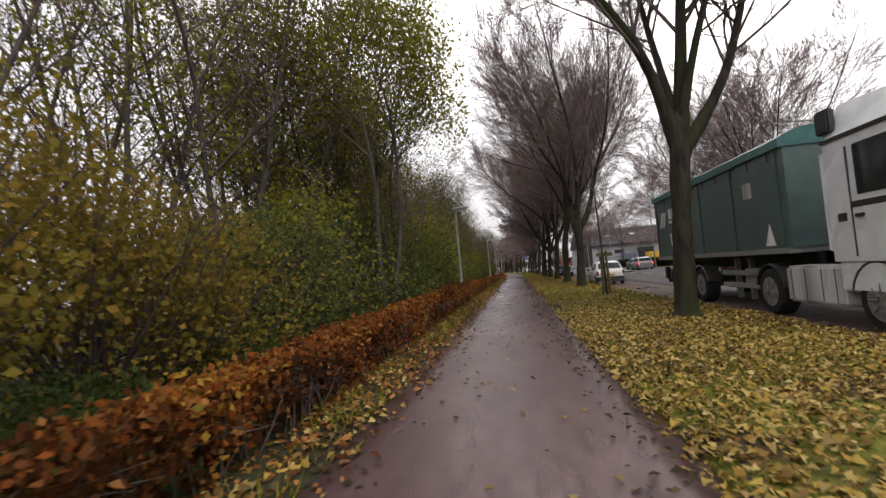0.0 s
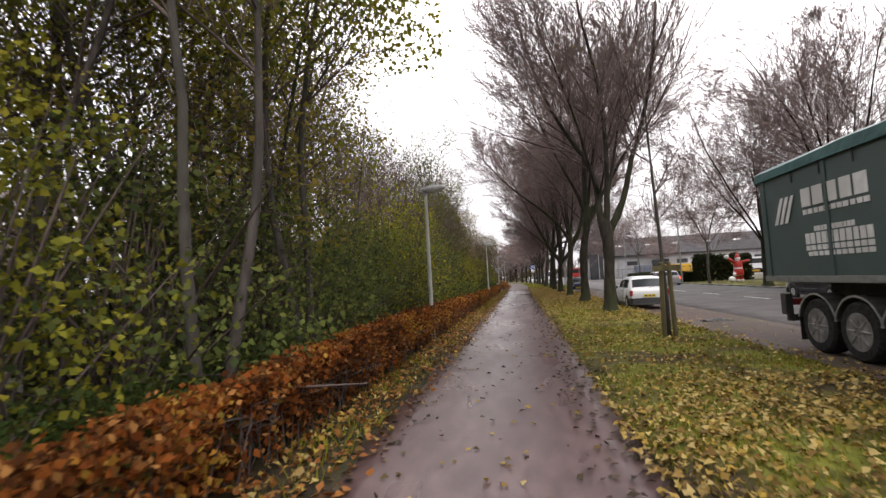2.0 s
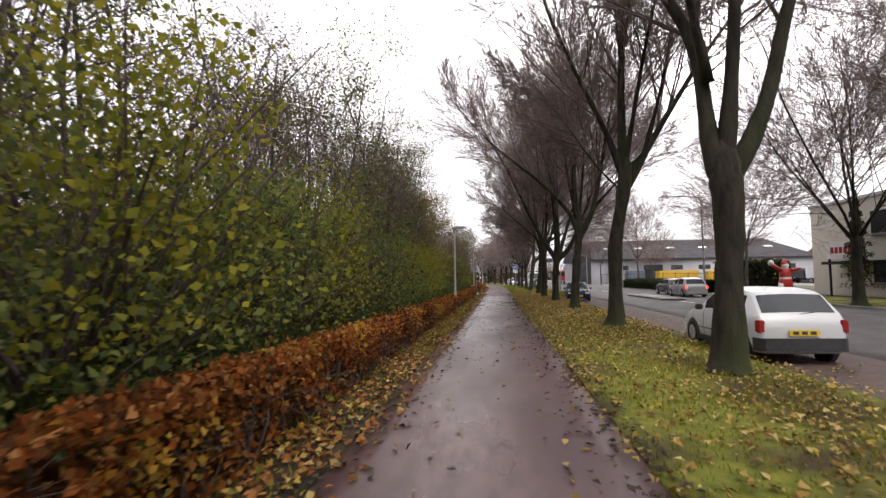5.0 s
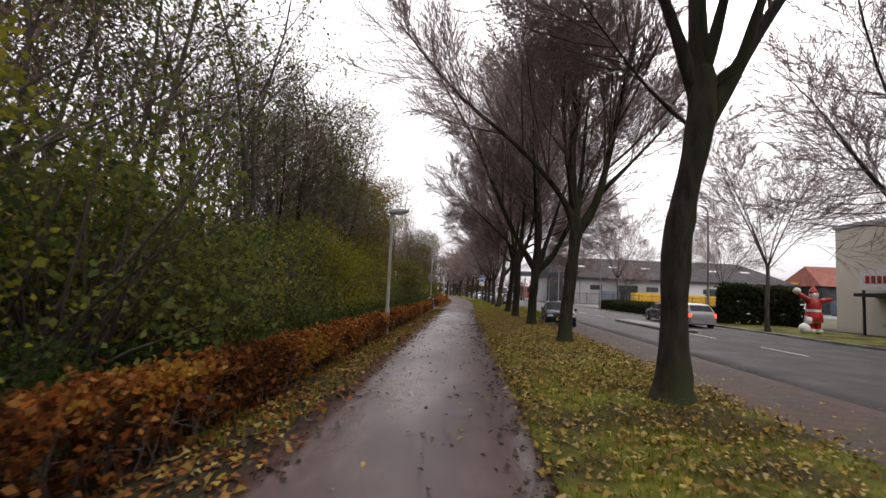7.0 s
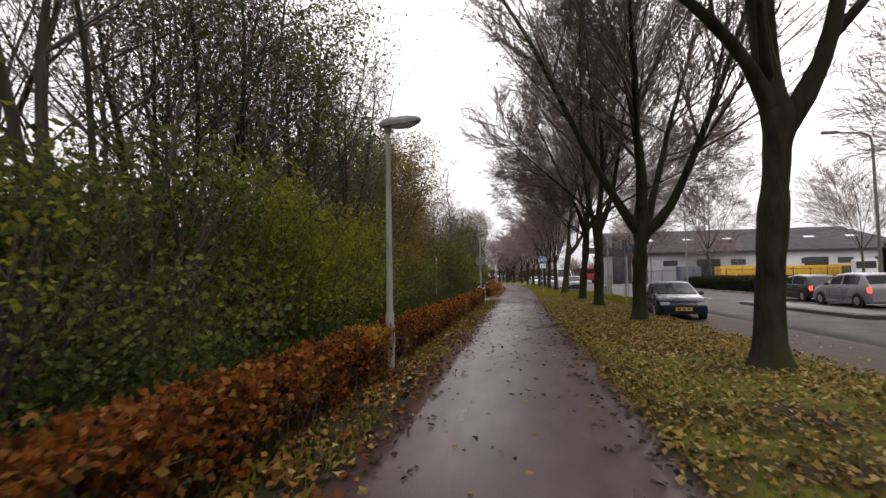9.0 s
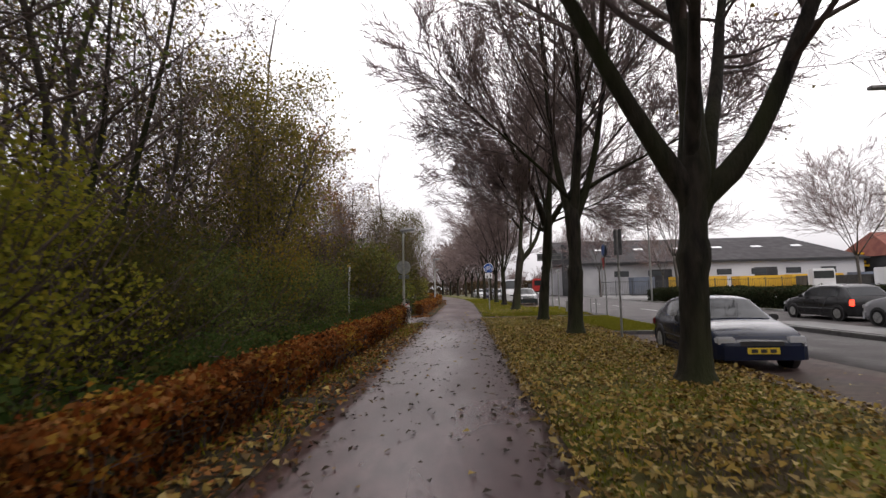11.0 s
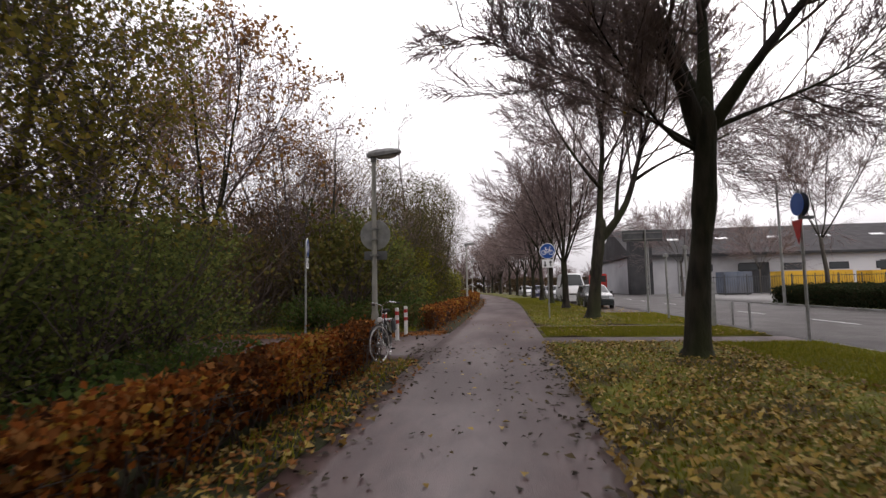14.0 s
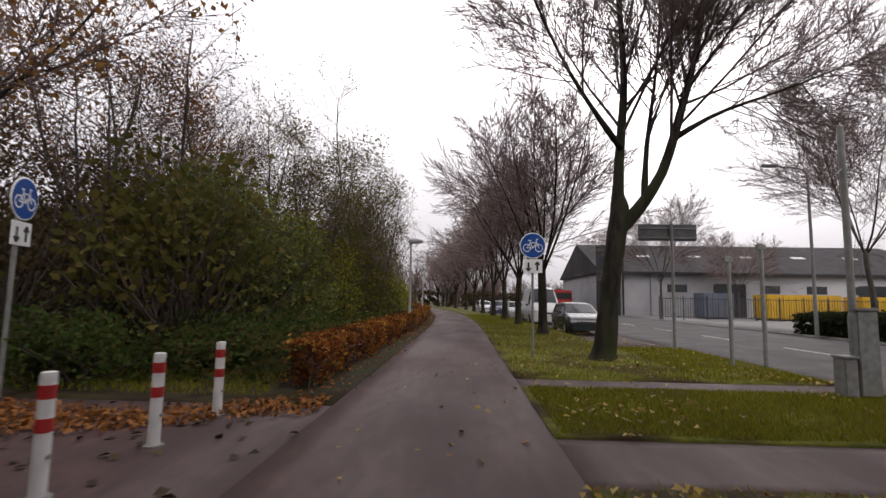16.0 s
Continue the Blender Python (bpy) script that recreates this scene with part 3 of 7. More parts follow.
# ---- trees ----
def grow(segs, tips, p, d, length, r, level, g, spec, thin=0.0105):
    """One branch with its side branches; spec rows by level: (steps, children, child length, angle, lift)."""
    steps, kids, clen, ang, lift = spec[level]
    q = np.array(p, dtype=float)
    d = np.array(d, dtype=float)
    pts = [q.copy()]
    step = length / steps
    last = level == len(spec) - 1
    for i in range(steps):
        d = d + g.normal(size=3) * (0.055 if level else 0.06) + np.array([0, 0, lift])
        d /= np.linalg.norm(d)
        n = q + d * step
        ra, rb = r * (1 - 0.72 * i / steps), r * (1 - 0.72 * (i + 1) / steps)
        segs[3 if last else min(level, 2)].append((*q, *n, ra, rb))
        q = n
        pts.append(q.copy())
    tips.append((q.copy(), d.copy(), level))
    if last:
        return
    for k in range(kids):
        f = 0.16 + 0.84 * (k + g.random()) / kids
        i = min(int(f * steps), steps - 1)
        o = pts[i] + (pts[i + 1] - pts[i]) * (f * steps - i)
        ax = pts[i + 1] - pts[i]
        ax /= np.linalg.norm(ax)
        side = np.cross(ax, g.normal(size=3))
        side /= np.linalg.norm(side) + 1e-9
        a = radians(ang) * (0.7 + 0.6 * g.random())
        nd = ax * math.cos(a) + side * math.sin(a)
        rr = max(r * (1 - 0.72 * f) * 0.5, thin)
        grow(segs, tips, o, nd, length * clen * ((1.30 - 0.8 * f) if level == 0 and len(spec) > 3 else (1.15 - 0.5 * f)) * (0.75 + 0.5 * g.random()), rr, level + 1, g, spec, thin)


def trunk_mesh(points, radii, sides, name, material, parent, lumps, g):
    """A trunk with a flared foot, swellings and uneven girth."""
    bm = bmesh.new()
    rings = []
    for p, r in zip(points, radii):
        ring = []
        for i in range(sides):
            a = 2 * math.pi * i / sides
            k = 1 + lumps * noise.noise(Vector((math.cos(a) * 1.7, math.sin(a) * 1.7, p[2] * 1.3 + g.random() * 0.03 + r * 40)))
            ring.append(bm.verts.new((p[0] + math.cos(a) * r * k, p[1] + math.sin(a) * r * k, p[2])))
        rings.append(ring)
    for a, b in zip(rings, rings[1:]):
        for i in range(sides):
            j = (i + 1) % sides
            bm.faces.new((a[i], a[j], b[j], b[i]))
    bm.faces.new(rings[-1])
    return part(name, bm, material, parent, smooth=True)


def avenue_tree(seed, height=14.5, fork=3.7, girth=0.25, limbs=5, bare_leaves=140, lean=0.0, material=None, leaf_mat=None, leaf_size=0.09, spread=26, kids=15, fine_kids=(12, 8), thin=0.0145):
    """A tall street tree: one stout trunk, steep limbs from a low fork, a broom of fine upright twigs."""
    g = np.random.default_rng(seed)
    t = thing("avenue_tree", pose(0, 0, 0), "tall bare street tree with a dark trunk and upswept twigs", "tree", "trees along the verge")
    hs = [-0.15, 0.0, 0.12, 0.35, 0.8, 1.4, 1.75, 2.0, 2.3, 2.8, 3.3, fork]
    pts, rad = [], []
    bx, by = g.normal() * 0.05, g.normal() * 0.05
    for h in hs:
        flare = 0.75 * math.exp(-max(h, 0) / 0.16) + 0.10 * math.exp(-max(h, 0) / 0.8)
        knob = 0.13 * math.exp(-((h - 1.9) / 0.16) ** 2)
        pts.append((bx * math.sin(h * 1.3) + lean * h * 0.04, by * math.sin(h * 1.1), h))
        rad.append(girth * (1 + flare + knob) * (1 - 0.05 * max(h, 0)) * (1.12 if h == fork else 1))
    trunk_mesh(pts, rad, 18, "trunk", material or M_bark, t, 0.10, g)
    tips, fine = [], ([], [], [])
    top = np.array(pts[-1])
    for i in range(limbs):
        segs = ([], [], [], [])
        a = 2 * math.pi * (i + g.random() * 0.6) / limbs
        tilt = radians(spread * (0.45 + 0.5 * g.random()) * (1.0 if i % 2 else 1.4)) if i else radians(6)
        d = np.array([math.cos(a) * math.sin(tilt), math.sin(a) * math.sin(tilt), math.cos(tilt)])
        d /= np.linalg.norm(d)
        o = top - np.array([0, 0, 0.35 * g.random() + 0.1]) + np.array([math.cos(a), math.sin(a), 0]) * girth * 0.35
        L = (height - fork) * (0.62 + 0.22 * g.random()) / math.cos(tilt * 0.6)
        grow(segs, tips, o, d, L, girth * (1.02 / math.sqrt(limbs)) * (0.62 + 0.3 * g.random()), 0, g,
             [(8, kids, 0.52, 50, 0.03), (4, fine_kids[0], 0.40, 32, 0.05), (1, fine_kids[1], 0.66, 28, 0.06), (1, 0, 0, 0, 0.05)], thin)
        S = np.array(segs[0])
        bm = bmesh.new()
        tube(bm, [S[0, :3], *S[:, 3:6]], [S[0, 6], *S[:, 7]], 8)
        part("limb", bm, material or M_bark, t, smooth=True)
        fine[0].extend(segs[1])
        fine[1].extend(segs[2])
        fine[2].extend(segs[3])
    crown = segments_mesh("crown", fine[0], 3, M_twig_dark, t)
    crown["kind"] = "stuff"
    segments_mesh("branchlet_spray", fine[1], 3, M_twig, t)["kind"] = "stuff"
    spikes_mesh("twig_spray", fine[2], M_twig, t)["kind"] = "stuff"
    if bare_leaves:
        pick = [tips[i][0] for i in g.choice(len(tips), bare_leaves)]
        leaves("last_leaf", np.array(pick) + g.normal(size=(bare_leaves, 3)) * (0.05 if leaf_mat is None else 0.14), leaf_size, leaf_mat or L_ochre, t, seed=seed)["kind"] = "stuff"
    return t


def limb_run(path, length, g, depth, lift):
    """Points of a limb: through the corners of its bent foot, then on upwards with a little wander, to the length given."""
    q = [np.array([x, depth * k / len(path), z]) for k, (x, z) in enumerate(path)]
    pts = [q[0]]
    for a, b in zip(q, q[1:]):
        n = max(1, round(np.linalg.norm(b - a) / 0.55))
        pts += [a + (b - a) * (i + 1) / n + g.normal(size=3) * 0.012 for i in range(n)]
    gone = sum(np.linalg.norm(b - a) for a, b in zip(pts, pts[1:]))
    d = pts[-1] - pts[-2]
    d = d / np.linalg.norm(d)
    while gone < length:
        d = d + g.normal(size=3) * 0.06 + np.array([0, 0, lift])
        d /= np.linalg.norm(d)
        pts.append(pts[-1] + d * 0.9)
        gone += 0.9
    # round the corners off
    for k in range(2):
        pts = [pts[0]] + [(a + 2 * b + c) / 4 for a, b, c in zip(pts, pts[1:], pts[2:])] + [pts[-1]]
    return pts


def street_tree(seed, trunk, limbs, girth=0.25, height=14.5, ang=38, kids=26, fine_kids=(15, 10), thin=0.0100, last_leaves=140, knob=1.9, lift=0.035, leaf_size=0.09):
    """A street tree with a bent trunk (rows of sideways shift and height) and limbs of its own: (corners of the foot, thickness, depth, share of the height)."""
    g = np.random.default_rng(seed)
    t = thing("avenue_tree", pose(0, 0, 0), "tall bare street tree with a dark trunk and upswept twigs", "tree", "trees along the verge")
    tx, tz = [a for a, b in trunk], [b for a, b in trunk]
    top = tz[-1]
    hs = [-0.15, 0.0, 0.08, 0.2, 0.42, 0.8, 1.2] + [1.2 + (top - 1.2) * k / 14 for k in range(1, 15)]
    pts, rad = [], []
    by = g.normal() * 0.04
    for h in hs:
        flare = 0.62 * math.exp(-max(h, 0) / 0.15) + 0.14 * math.exp(-max(h, 0) / 0.7)
        swell = 0.16 * math.exp(-((h - knob) / 0.13) ** 2) + 0.07 * math.sin(h * 3.1 + seed) + 0.13 * math.exp(-((top - h) / 0.8) ** 2)
        pts.append((float(np.interp(h, tz, tx)), by * math.sin(h * 1.1), h))
        rad.append(girth * (1 + flare + swell) * (1 - 0.035 * max(h, 0)))
    for up, k in ((0.12, 0.92), (0.28, 0.70), (0.46, 0.38), (0.58, 0.1)):
        pts.append((pts[-1][0], pts[-1][1], top + up))
        rad.append(girth * k * 0.95)
    # ease the bends
    for k in range(2):
        pts = [pts[0]] + [((a[0] + 2 * b[0] + c[0]) / 4, b[1], b[2]) for a, b, c in zip(pts, pts[1:], pts[2:])] + [pts[-1]]
    trunk_mesh(pts, rad, 20, "trunk", M_bark, t, 0.16, g)
    tips, fine = [], ([], [], [], [])
    spec = [(8, kids, 0.52, ang, 0.03), (4, fine_kids[0], 0.42, 32, 0.085), (2, fine_kids[1], 0.60, 34, 0.05), (1, 0, 0, 0, 0.05)]
    for path, r, depth, share in limbs:
        L = (height - path[0][1]) * share
        run = limb_run(path, L, g, depth, lift)
        n = len(run) - 1
        rr = [r * (1 - 0.80 * (k / n) ** 0.75) for k in range(n + 1)]
        rr[0], rr[1] = r * 1.06, r * 1.03
        bm = bmesh.new()
        z0 = path[0][1]
        if z0 < top + 0.4:
            # the foot of the limb grows out of the trunk
            foot = [np.array([float(np.interp(z0 - dz, tz, tx)), 0.0, z0 - dz]) for dz in (1.0, 0.5)]
            tube(bm, foot + run, [min(r * 0.45, girth * 0.4), min(r * 0.85, girth * 0.8)] + rr, 10)
        else:
            tube(bm, run, rr, 10)
        for v in bm.verts:
            v.co += Vector((1, 1, 0)) * 0.10 * r * noise.noise(v.co * 2.3)
        bmesh.ops.recalc_face_normals(bm, faces=bm.faces)
        part("limb", bm, M_bark, t, smooth=True)
        for k in range(kids):
            f = 0.26 + 0.74 * (k + g.random()) / kids
            i = min(int(f * n), n - 1)
            o = run[i] + (run[i + 1] - run[i]) * (f * n - i)
            ax = run[i + 1] - run[i]
            ax = ax / np.linalg.norm(ax)
            side = np.cross(ax, g.normal(size=3))
            side /= np.linalg.norm(side) + 1e-9
            a = radians(ang) * (0.7 + 0.6 * g.random())
            grow(fine, tips, o, ax * math.cos(a) + side * math.sin(a), L * 0.52 * (1.30 - 0.8 * f) * (0.75 + 0.5 * g.random()), max(rr[i] * 0.42, thin * 2), 1, g, spec, thin)
    crown = segments_mesh("crown", fine[1], 3, M_twig_dark, t)
    crown["kind"] = "stuff"
    segments_mesh("branchlet_spray", fine[2], 3, M_twig, t)["kind"] = "stuff"
    spikes_mesh("twig_spray", fine[3], M_twig, t)["kind"] = "stuff"
    if last_leaves:
        pick = [tips[i][0] for i in g.choice(len(tips), last_leaves)]
        leaves("last_leaf", np.array(pick) + g.normal(size=(last_leaves, 3)) * 0.05, leaf_size, L_ochre, t, seed=seed)["kind"] = "stuff"
    return t


def wood_tree(seed, height, leaf_mat, n_leaves, leaf_size, stems=2, label="", bark=None, clump=0.35, low=0.25):
    """A slim woodland tree of one to three stems with an uneven crown."""
    g = np.random.default_rng(seed)
    t = thing("woodland_tree", pose(0, 0, 0), label, "tree", "trees of the wood")
    segs, tips = ([], [], [], []), []
    bm = bmesh.new()
    for s in range(stems):
        a = 2 * math.pi * (s + g.random()) / stems
        q = np.array([math.cos(a), math.sin(a), 0]) * (0.18 * stems - 0.12)
        d = np.array([math.cos(a) * 0.13, math.sin(a) * 0.13, 1.0])
        pts, rad = [q - [0, 0, 0.15]], [0.085]
        n, hs = 9, height * (0.72 + 0.25 * g.random())
        for i in range(n):
            d = d + g.normal(size=3) * 0.07
            d /= np.linalg.norm(d)
            q = q + d * hs / n
            pts.append(q.copy())
            rad.append(0.075 * (1 - 0.85 * (i + 1) / n) + 0.012)
            if i / n > low:
                for k in range(2 if i < n - 1 else 3):
                    b = 2 * math.pi * g.random()
                    e = np.array([math.cos(b), math.sin(b), 0.75 + 0.5 * g.random()])
                    grow(segs, tips, q, e / np.linalg.norm(e), height * 0.25 * (1.2 - 0.6 * i / n), rad[-1] * 0.62, 0, g,
                         [(3, 5, 0.55, 42, 0.02), (2, 4, 0.65, 40, 0.03), (1, 0, 0, 0, 0.02)])
        tube(bm, pts, rad, 8)
    part("trunk", bm, bark or M_bark_grey, t, smooth=True)
    segments_mesh("branching", segs[0] + segs[1], 3, M_twig_dark, t)["kind"] = "stuff"
    spikes_mesh("twig_spray", segs[3], M_twig, t)["kind"] = "stuff"
    if n_leaves:
        pk = g.choice(len(tips), n_leaves)
        P = np.array([tips[i][0] for i in pk]) + np.clip(g.normal(size=(n_leaves, 3)), -1.3, 1.3) * clump
        leaves("crown", P, leaf_size, leaf_mat, t, seed=seed)["kind"] = "stuff"
    return t


def bush(seed, width, height, leaf_mat, n_leaves, leaf_size, label, twig=75):
    """A dense irregular shrub: many stems in a heap of leafy lobes."""
    g = np.random.default_rng(seed)
    t = thing("shrub", pose(0, 0, 0), label, "shrub", "shrubs of the wood edge")
    lobes = []
    for i in range(11):
        a, r = 2 * math.pi * g.random(), width * 0.36 * math.sqrt(g.random())
        h = height * (0.22 + 0.62 * g.random()) * (1 - 0.35 * r / width)
        lobes.append((r * math.cos(a), r * math.sin(a), h, width * (0.16 + 0.12 * g.random()), height * (0.14 + 0.10 * g.random())))
    P = []
    for x, y, z, rw, rh in lobes:
        n = n_leaves // len(lobes)
        v = g.normal(size=(n, 3))
        v /= np.linalg.norm(v, axis=1)[:, None]
        rad = (0.55 + 0.5 * g.random(n) ** 0.6)[:, None]
        q = np.array([x, y, z]) + v * rad * np.array([rw, rw, rh])
        # sprays that break the outline
        q += (g.random((n, 1)) < 0.12) * v * 0.45 * g.random((n, 1))
        P.append(q)
    P = np.concatenate(P)
    skirt = np.clip(g.normal(size=(n_leaves // 5, 3)), -1.4, 1.4) * np.array([width * 0.30, width * 0.30, 0]) + np.array([0, 0, 0.1]) + np.array([0, 0, height * 0.45]) * g.random((n_leaves // 5, 1))
    P = np.concatenate([P, skirt])
    P = P[P[:, 2] > 0.02]
    leaves("foliage", P, leaf_size, leaf_mat, t, seed=seed)["kind"] = "stuff"
    if twig < 500:
        c = np.array(lobes)[g.integers(len(lobes), size=400)]
        Q = c[:, :3] + g.normal(size=(400, 3)) * c[:, [3, 3, 4]] * 0.34
        Q = np.concatenate([Q, np.clip(g.normal(size=(160, 3)), -1.4, 1.4) * np.array([width * 0.24, width * 0.24, 0]) + np.array([0, 0, 1]) * height * 0.5 * g.random((160, 1))])
        leaves("inner_foliage", Q[Q[:, 2] > 0.1], 0.09, leaf_mat, t, seed=seed + 9)["kind"] = "stuff"
    segs = []
    for i in range(twig):
        x, y, z, rw, rh = lobes[int(g.integers(len(lobes)))]
        a = np.array([g.normal() * 0.2, g.normal() * 0.2, 0])
        b = np.array([x, y, z]) + g.normal(size=3) * np.array([rw, rw, rh]) * 0.75
        m1 = (a + b) / 2 + g.normal(size=3) * 0.15
        r = 0.012 + 0.018 * g.random()
        segs += [(*a, *m1, r, r * 0.75), (*m1, *b, r * 0.75, r * 0.3)]
    segments_mesh("stem_thicket", segs, 3, M_twig_dark, t)["kind"] = "stuff"
    return t


def scatter(makers, places):
    """First use moves each maker's own tree; later ones are copies."""
    used = set()
    for which, x, y, turn, size in places:
        src = makers[which]
        m = pose(x, y, -0.02, 0, 0, turn) @ Matrix.Scale(size, 4)
        if which in used:
            c = copy_thing(src, m)
            c.matrix_basis = m
        else:
            used.add(which)
            src.matrix_world = m


street_tree(11, [(-0.05, 0), (0.05, 2.0), (0.14, 3.2), (0.20, 4.1)],
            [([(0.12, 3.8), (-0.25, 5.4), (-0.70, 6.4), (-1.35, 7.3)], 0.155, -0.5, 0.9), ([(0.22, 3.8), (0.45, 5.7), (0.62, 7.0)], 0.18, 0.3, 1.0),
             ([(0.30, 3.7), (1.10, 4.8), (1.52, 5.55), (1.95, 6.75)], 0.145, 0.6, 0.85), ([(0.25, 4.2), (0.60, 5.9), (1.1, 7.6)], 0.11, -1.0, 0.85), ([(0.20, 4.2), (0.05, 6.0), (-0.1, 7.6)], 0.11, 1.3, 0.85)],
            0.22, 14.5).matrix_world = pose(4.0, 8.75, -0.02)
street_tree(12, [(0, 0), (0.13, 2.4), (0.09, 3.5)],
            [([(-0.05, 3.4), (-0.14, 3.9), (-0.12, 5.1), (-0.27, 6.0), (-1.1, 7.4)], 0.15, 0.4, 0.92), ([(0.12, 3.5), (0.25, 5.4), (0.26, 7.3)], 0.135, -0.6, 1.0),
             ([(0.22, 3.3), (0.55, 3.8), (0.92, 4.5), (1.17, 5.7), (1.64, 7.1)], 0.155, 0.3, 0.95), ([(0.1, 4.0), (0.5, 5.6), (0.9, 7.2)], 0.09, 1.2, 0.8), ([(-0.1, 4.9), (-0.5, 6.2), (-0.8, 7.4)], 0.09, -1.1, 0.75)],
            0.235, 15.5, knob=3.2).matrix_world = pose(4.0, 25.9, -0.02)
street_tree(13, [(0.03, 0), (0.09, 1.0), (0.08, 1.9), (0.13, 3.0), (0.32, 3.86), (0.46, 4.7), (0.49, 5.2)],
            [([(0.40, 5.0), (0.05, 6.1), (-0.25, 6.7), (-0.8, 7.8)], 0.12, -0.4, 0.9), ([(0.47, 5.1), (0.47, 6.7)], 0.19, 0.3, 1.0), ([(0.56, 4.6), (1.21, 5.75), (1.82, 6.7)], 0.15, 0.4, 0.9),
             ([(1.10, 5.6), (1.40, 6.7)], 0.085, -0.5, 0.7), ([(0.5, 5.3), (0.7, 7.0)], 0.10, -1.2, 0.8), ([(0.3, 4.5), (-0.3, 5.2), (-0.9, 6.3)], 0.036, 0.9, 0.55)],
            0.235, 15.0, kids=22, knob=3.0).matrix_world = pose(4.0, 33.75, -0.02)
street_tree(14, [(-0.02, 0), (0.07, 1.3), (0.17, 2.5), (0.27, 3.5), (0.31, 4.0)],
            [([(0.25, 3.85), (0.10, 4.4), (-0.35, 5.1), (-1.17, 6.0)], 0.13, -0.4, 0.9), ([(0.28, 4.0), (0.20, 5.0), (0.15, 5.9)], 0.20, 0.3, 1.0), ([(0.38, 3.75), (0.99, 4.75), (1.21, 5.75)], 0.165, -0.3, 0.92),
             ([(1.12, 5.15), (1.64, 5.7)], 0.08, 0.4, 0.62), ([(0.3, 4.3), (0.6, 6.0)], 0.10, 1.2, 0.8), ([(0.2, 4.4), (-0.2, 6.2)], 0.09, -1.2, 0.8)],
            0.215, 14.5, knob=2.5).matrix_world = pose(4.04, 42.25, -0.02)
street_tree(15, [(0, 0), (0.04, 1.6), (0.13, 2.65), (0.17, 3.15)],
            [([(0.08, 2.85), (-0.38, 3.6), (-0.83, 4.25), (-1.15, 4.9), (-1.9, 6.4)], 0.17, -0.3, 0.95), ([(0.18, 3.0), (0.24, 3.9), (0.32, 4.9)], 0.225, 0.3, 1.0), ([(0.30, 3.0), (0.62, 4.0), (0.92, 4.8)], 0.15, 0.9, 0.95),
             ([(0.28, 2.8), (0.72, 3.2), (1.11, 3.55), (1.27, 4.2), (1.61, 4.8), (2.2, 6.3)], 0.175, -0.4, 0.95), ([(0.15, 3.4), (0.0, 5.2)], 0.12, -1.3, 0.85)],
            0.21, 14.0, ang=40, last_leaves=700, leaf_size=0.12).matrix_world = pose(4.0, 50.25, -0.02)
street_tree(16, [(0, 0), (0.06, 1.7), (0.09, 2.7), (0.06, 3.8)],
            [([(0.0, 3.6), (-0.33, 5.1), (-0.51, 7.1)], 0.135, 0.3, 0.95), ([(0.10, 3.7), (0.25, 5.2), (0.38, 7.1)], 0.16, -0.4, 1.0), ([(0.16, 3.6), (0.48, 4.3), (0.86, 5.5), (1.15, 7.1)], 0.14, 0.2, 0.92),
             ([(0.0, 4.2), (-0.9, 5.2), (-2.2, 6.3)], 0.07, -0.8, 0.62), ([(0.3, 4.4), (1.3, 5.0), (2.9, 5.8), (4.2, 6.4)], 0.07, 0.7, 0.62), ([(0.1, 4.3), (0.4, 6.1)], 0.09, 1.2, 0.75)],
            0.225, 14.5, ang=42, kids=27).matrix_world = pose(3.96, 57.85, -0.02)
street_tree(17, [(0, 0), (0.14, 1.6), (0.30, 2.9), (0.36, 4.1), (0.38, 4.4)],
            [([(0.30, 4.2), (0.02, 5.15), (-0.32, 5.95)], 0.17, -0.3, 0.9), ([(0.40, 4.4), (0.46, 5.1), (0.55, 5.9)], 0.15, 0.4, 0.95), ([(0.46, 4.3), (0.70, 4.75), (1.06, 5.3), (1.43, 5.75)], 0.13, -0.5, 0.85),
             ([(0.25, 4.0), (-0.57, 4.65), (-1.35, 5.4), (-3.0, 6.2)], 0.042, 0.6, 0.6), ([(0.50, 4.35), (1.47, 4.75), (2.36, 5.05), (3.6, 5.7)], 0.05, 0.5, 0.6), ([(0.22, 3.95), (-0.33, 4.1), (-0.85, 4.8)], 0.05, -0.6, 0.45), ([(0.4, 4.6), (0.2, 6.2)], 0.09, 1.2, 0.75)],
            0.22, 12.5, ang=46, kids=22, knob=2.9, lift=0.015).matrix_world = pose(4.04, 64.4, -0.02)
street_tree(18, [(-0.2, 0), (0.01, 1.9), (0.22, 3.4), (0.30, 3.75)],
            [([(0.20, 3.4), (0.37, 5.6), (0.58, 7.6), (0.52, 9.5)], 0.165, 0.5, 1.0), ([(0.30, 3.3), (0.85, 3.9), (1.35, 4.7), (1.66, 5.75), (2.32, 8.2)], 0.165, -0.3, 0.95), ([(1.60, 5.6), (2.68, 6.35), (4.7, 7.1)], 0.07, 0.5, 0.8),
             ([(0.9, 4.0), (1.1, 5.5), (1.5, 7.5)], 0.085, 0.9, 0.8), ([(0.35, 5.4), (-0.5, 6.4), (-1.3, 7.6)], 0.08, -0.9, 0.7), ([(1.9, 6.8), (3.0, 8.3)], 0.06, -1.0, 0.7)],
            0.25, 14.0, ang=42, kids=26).matrix_world = pose(4.2, 75.3, -0.02)
AV = [avenue_tree(15, 14.0, 3.4, 0.22, 7, 60, spread=27, kids=16, fine_kids=(9, 6), thin=0.016), avenue_tree(16, 14.5, 3.5, 0.22, 7, 60, spread=30, kids=16, fine_kids=(9, 6), thin=0.016)]
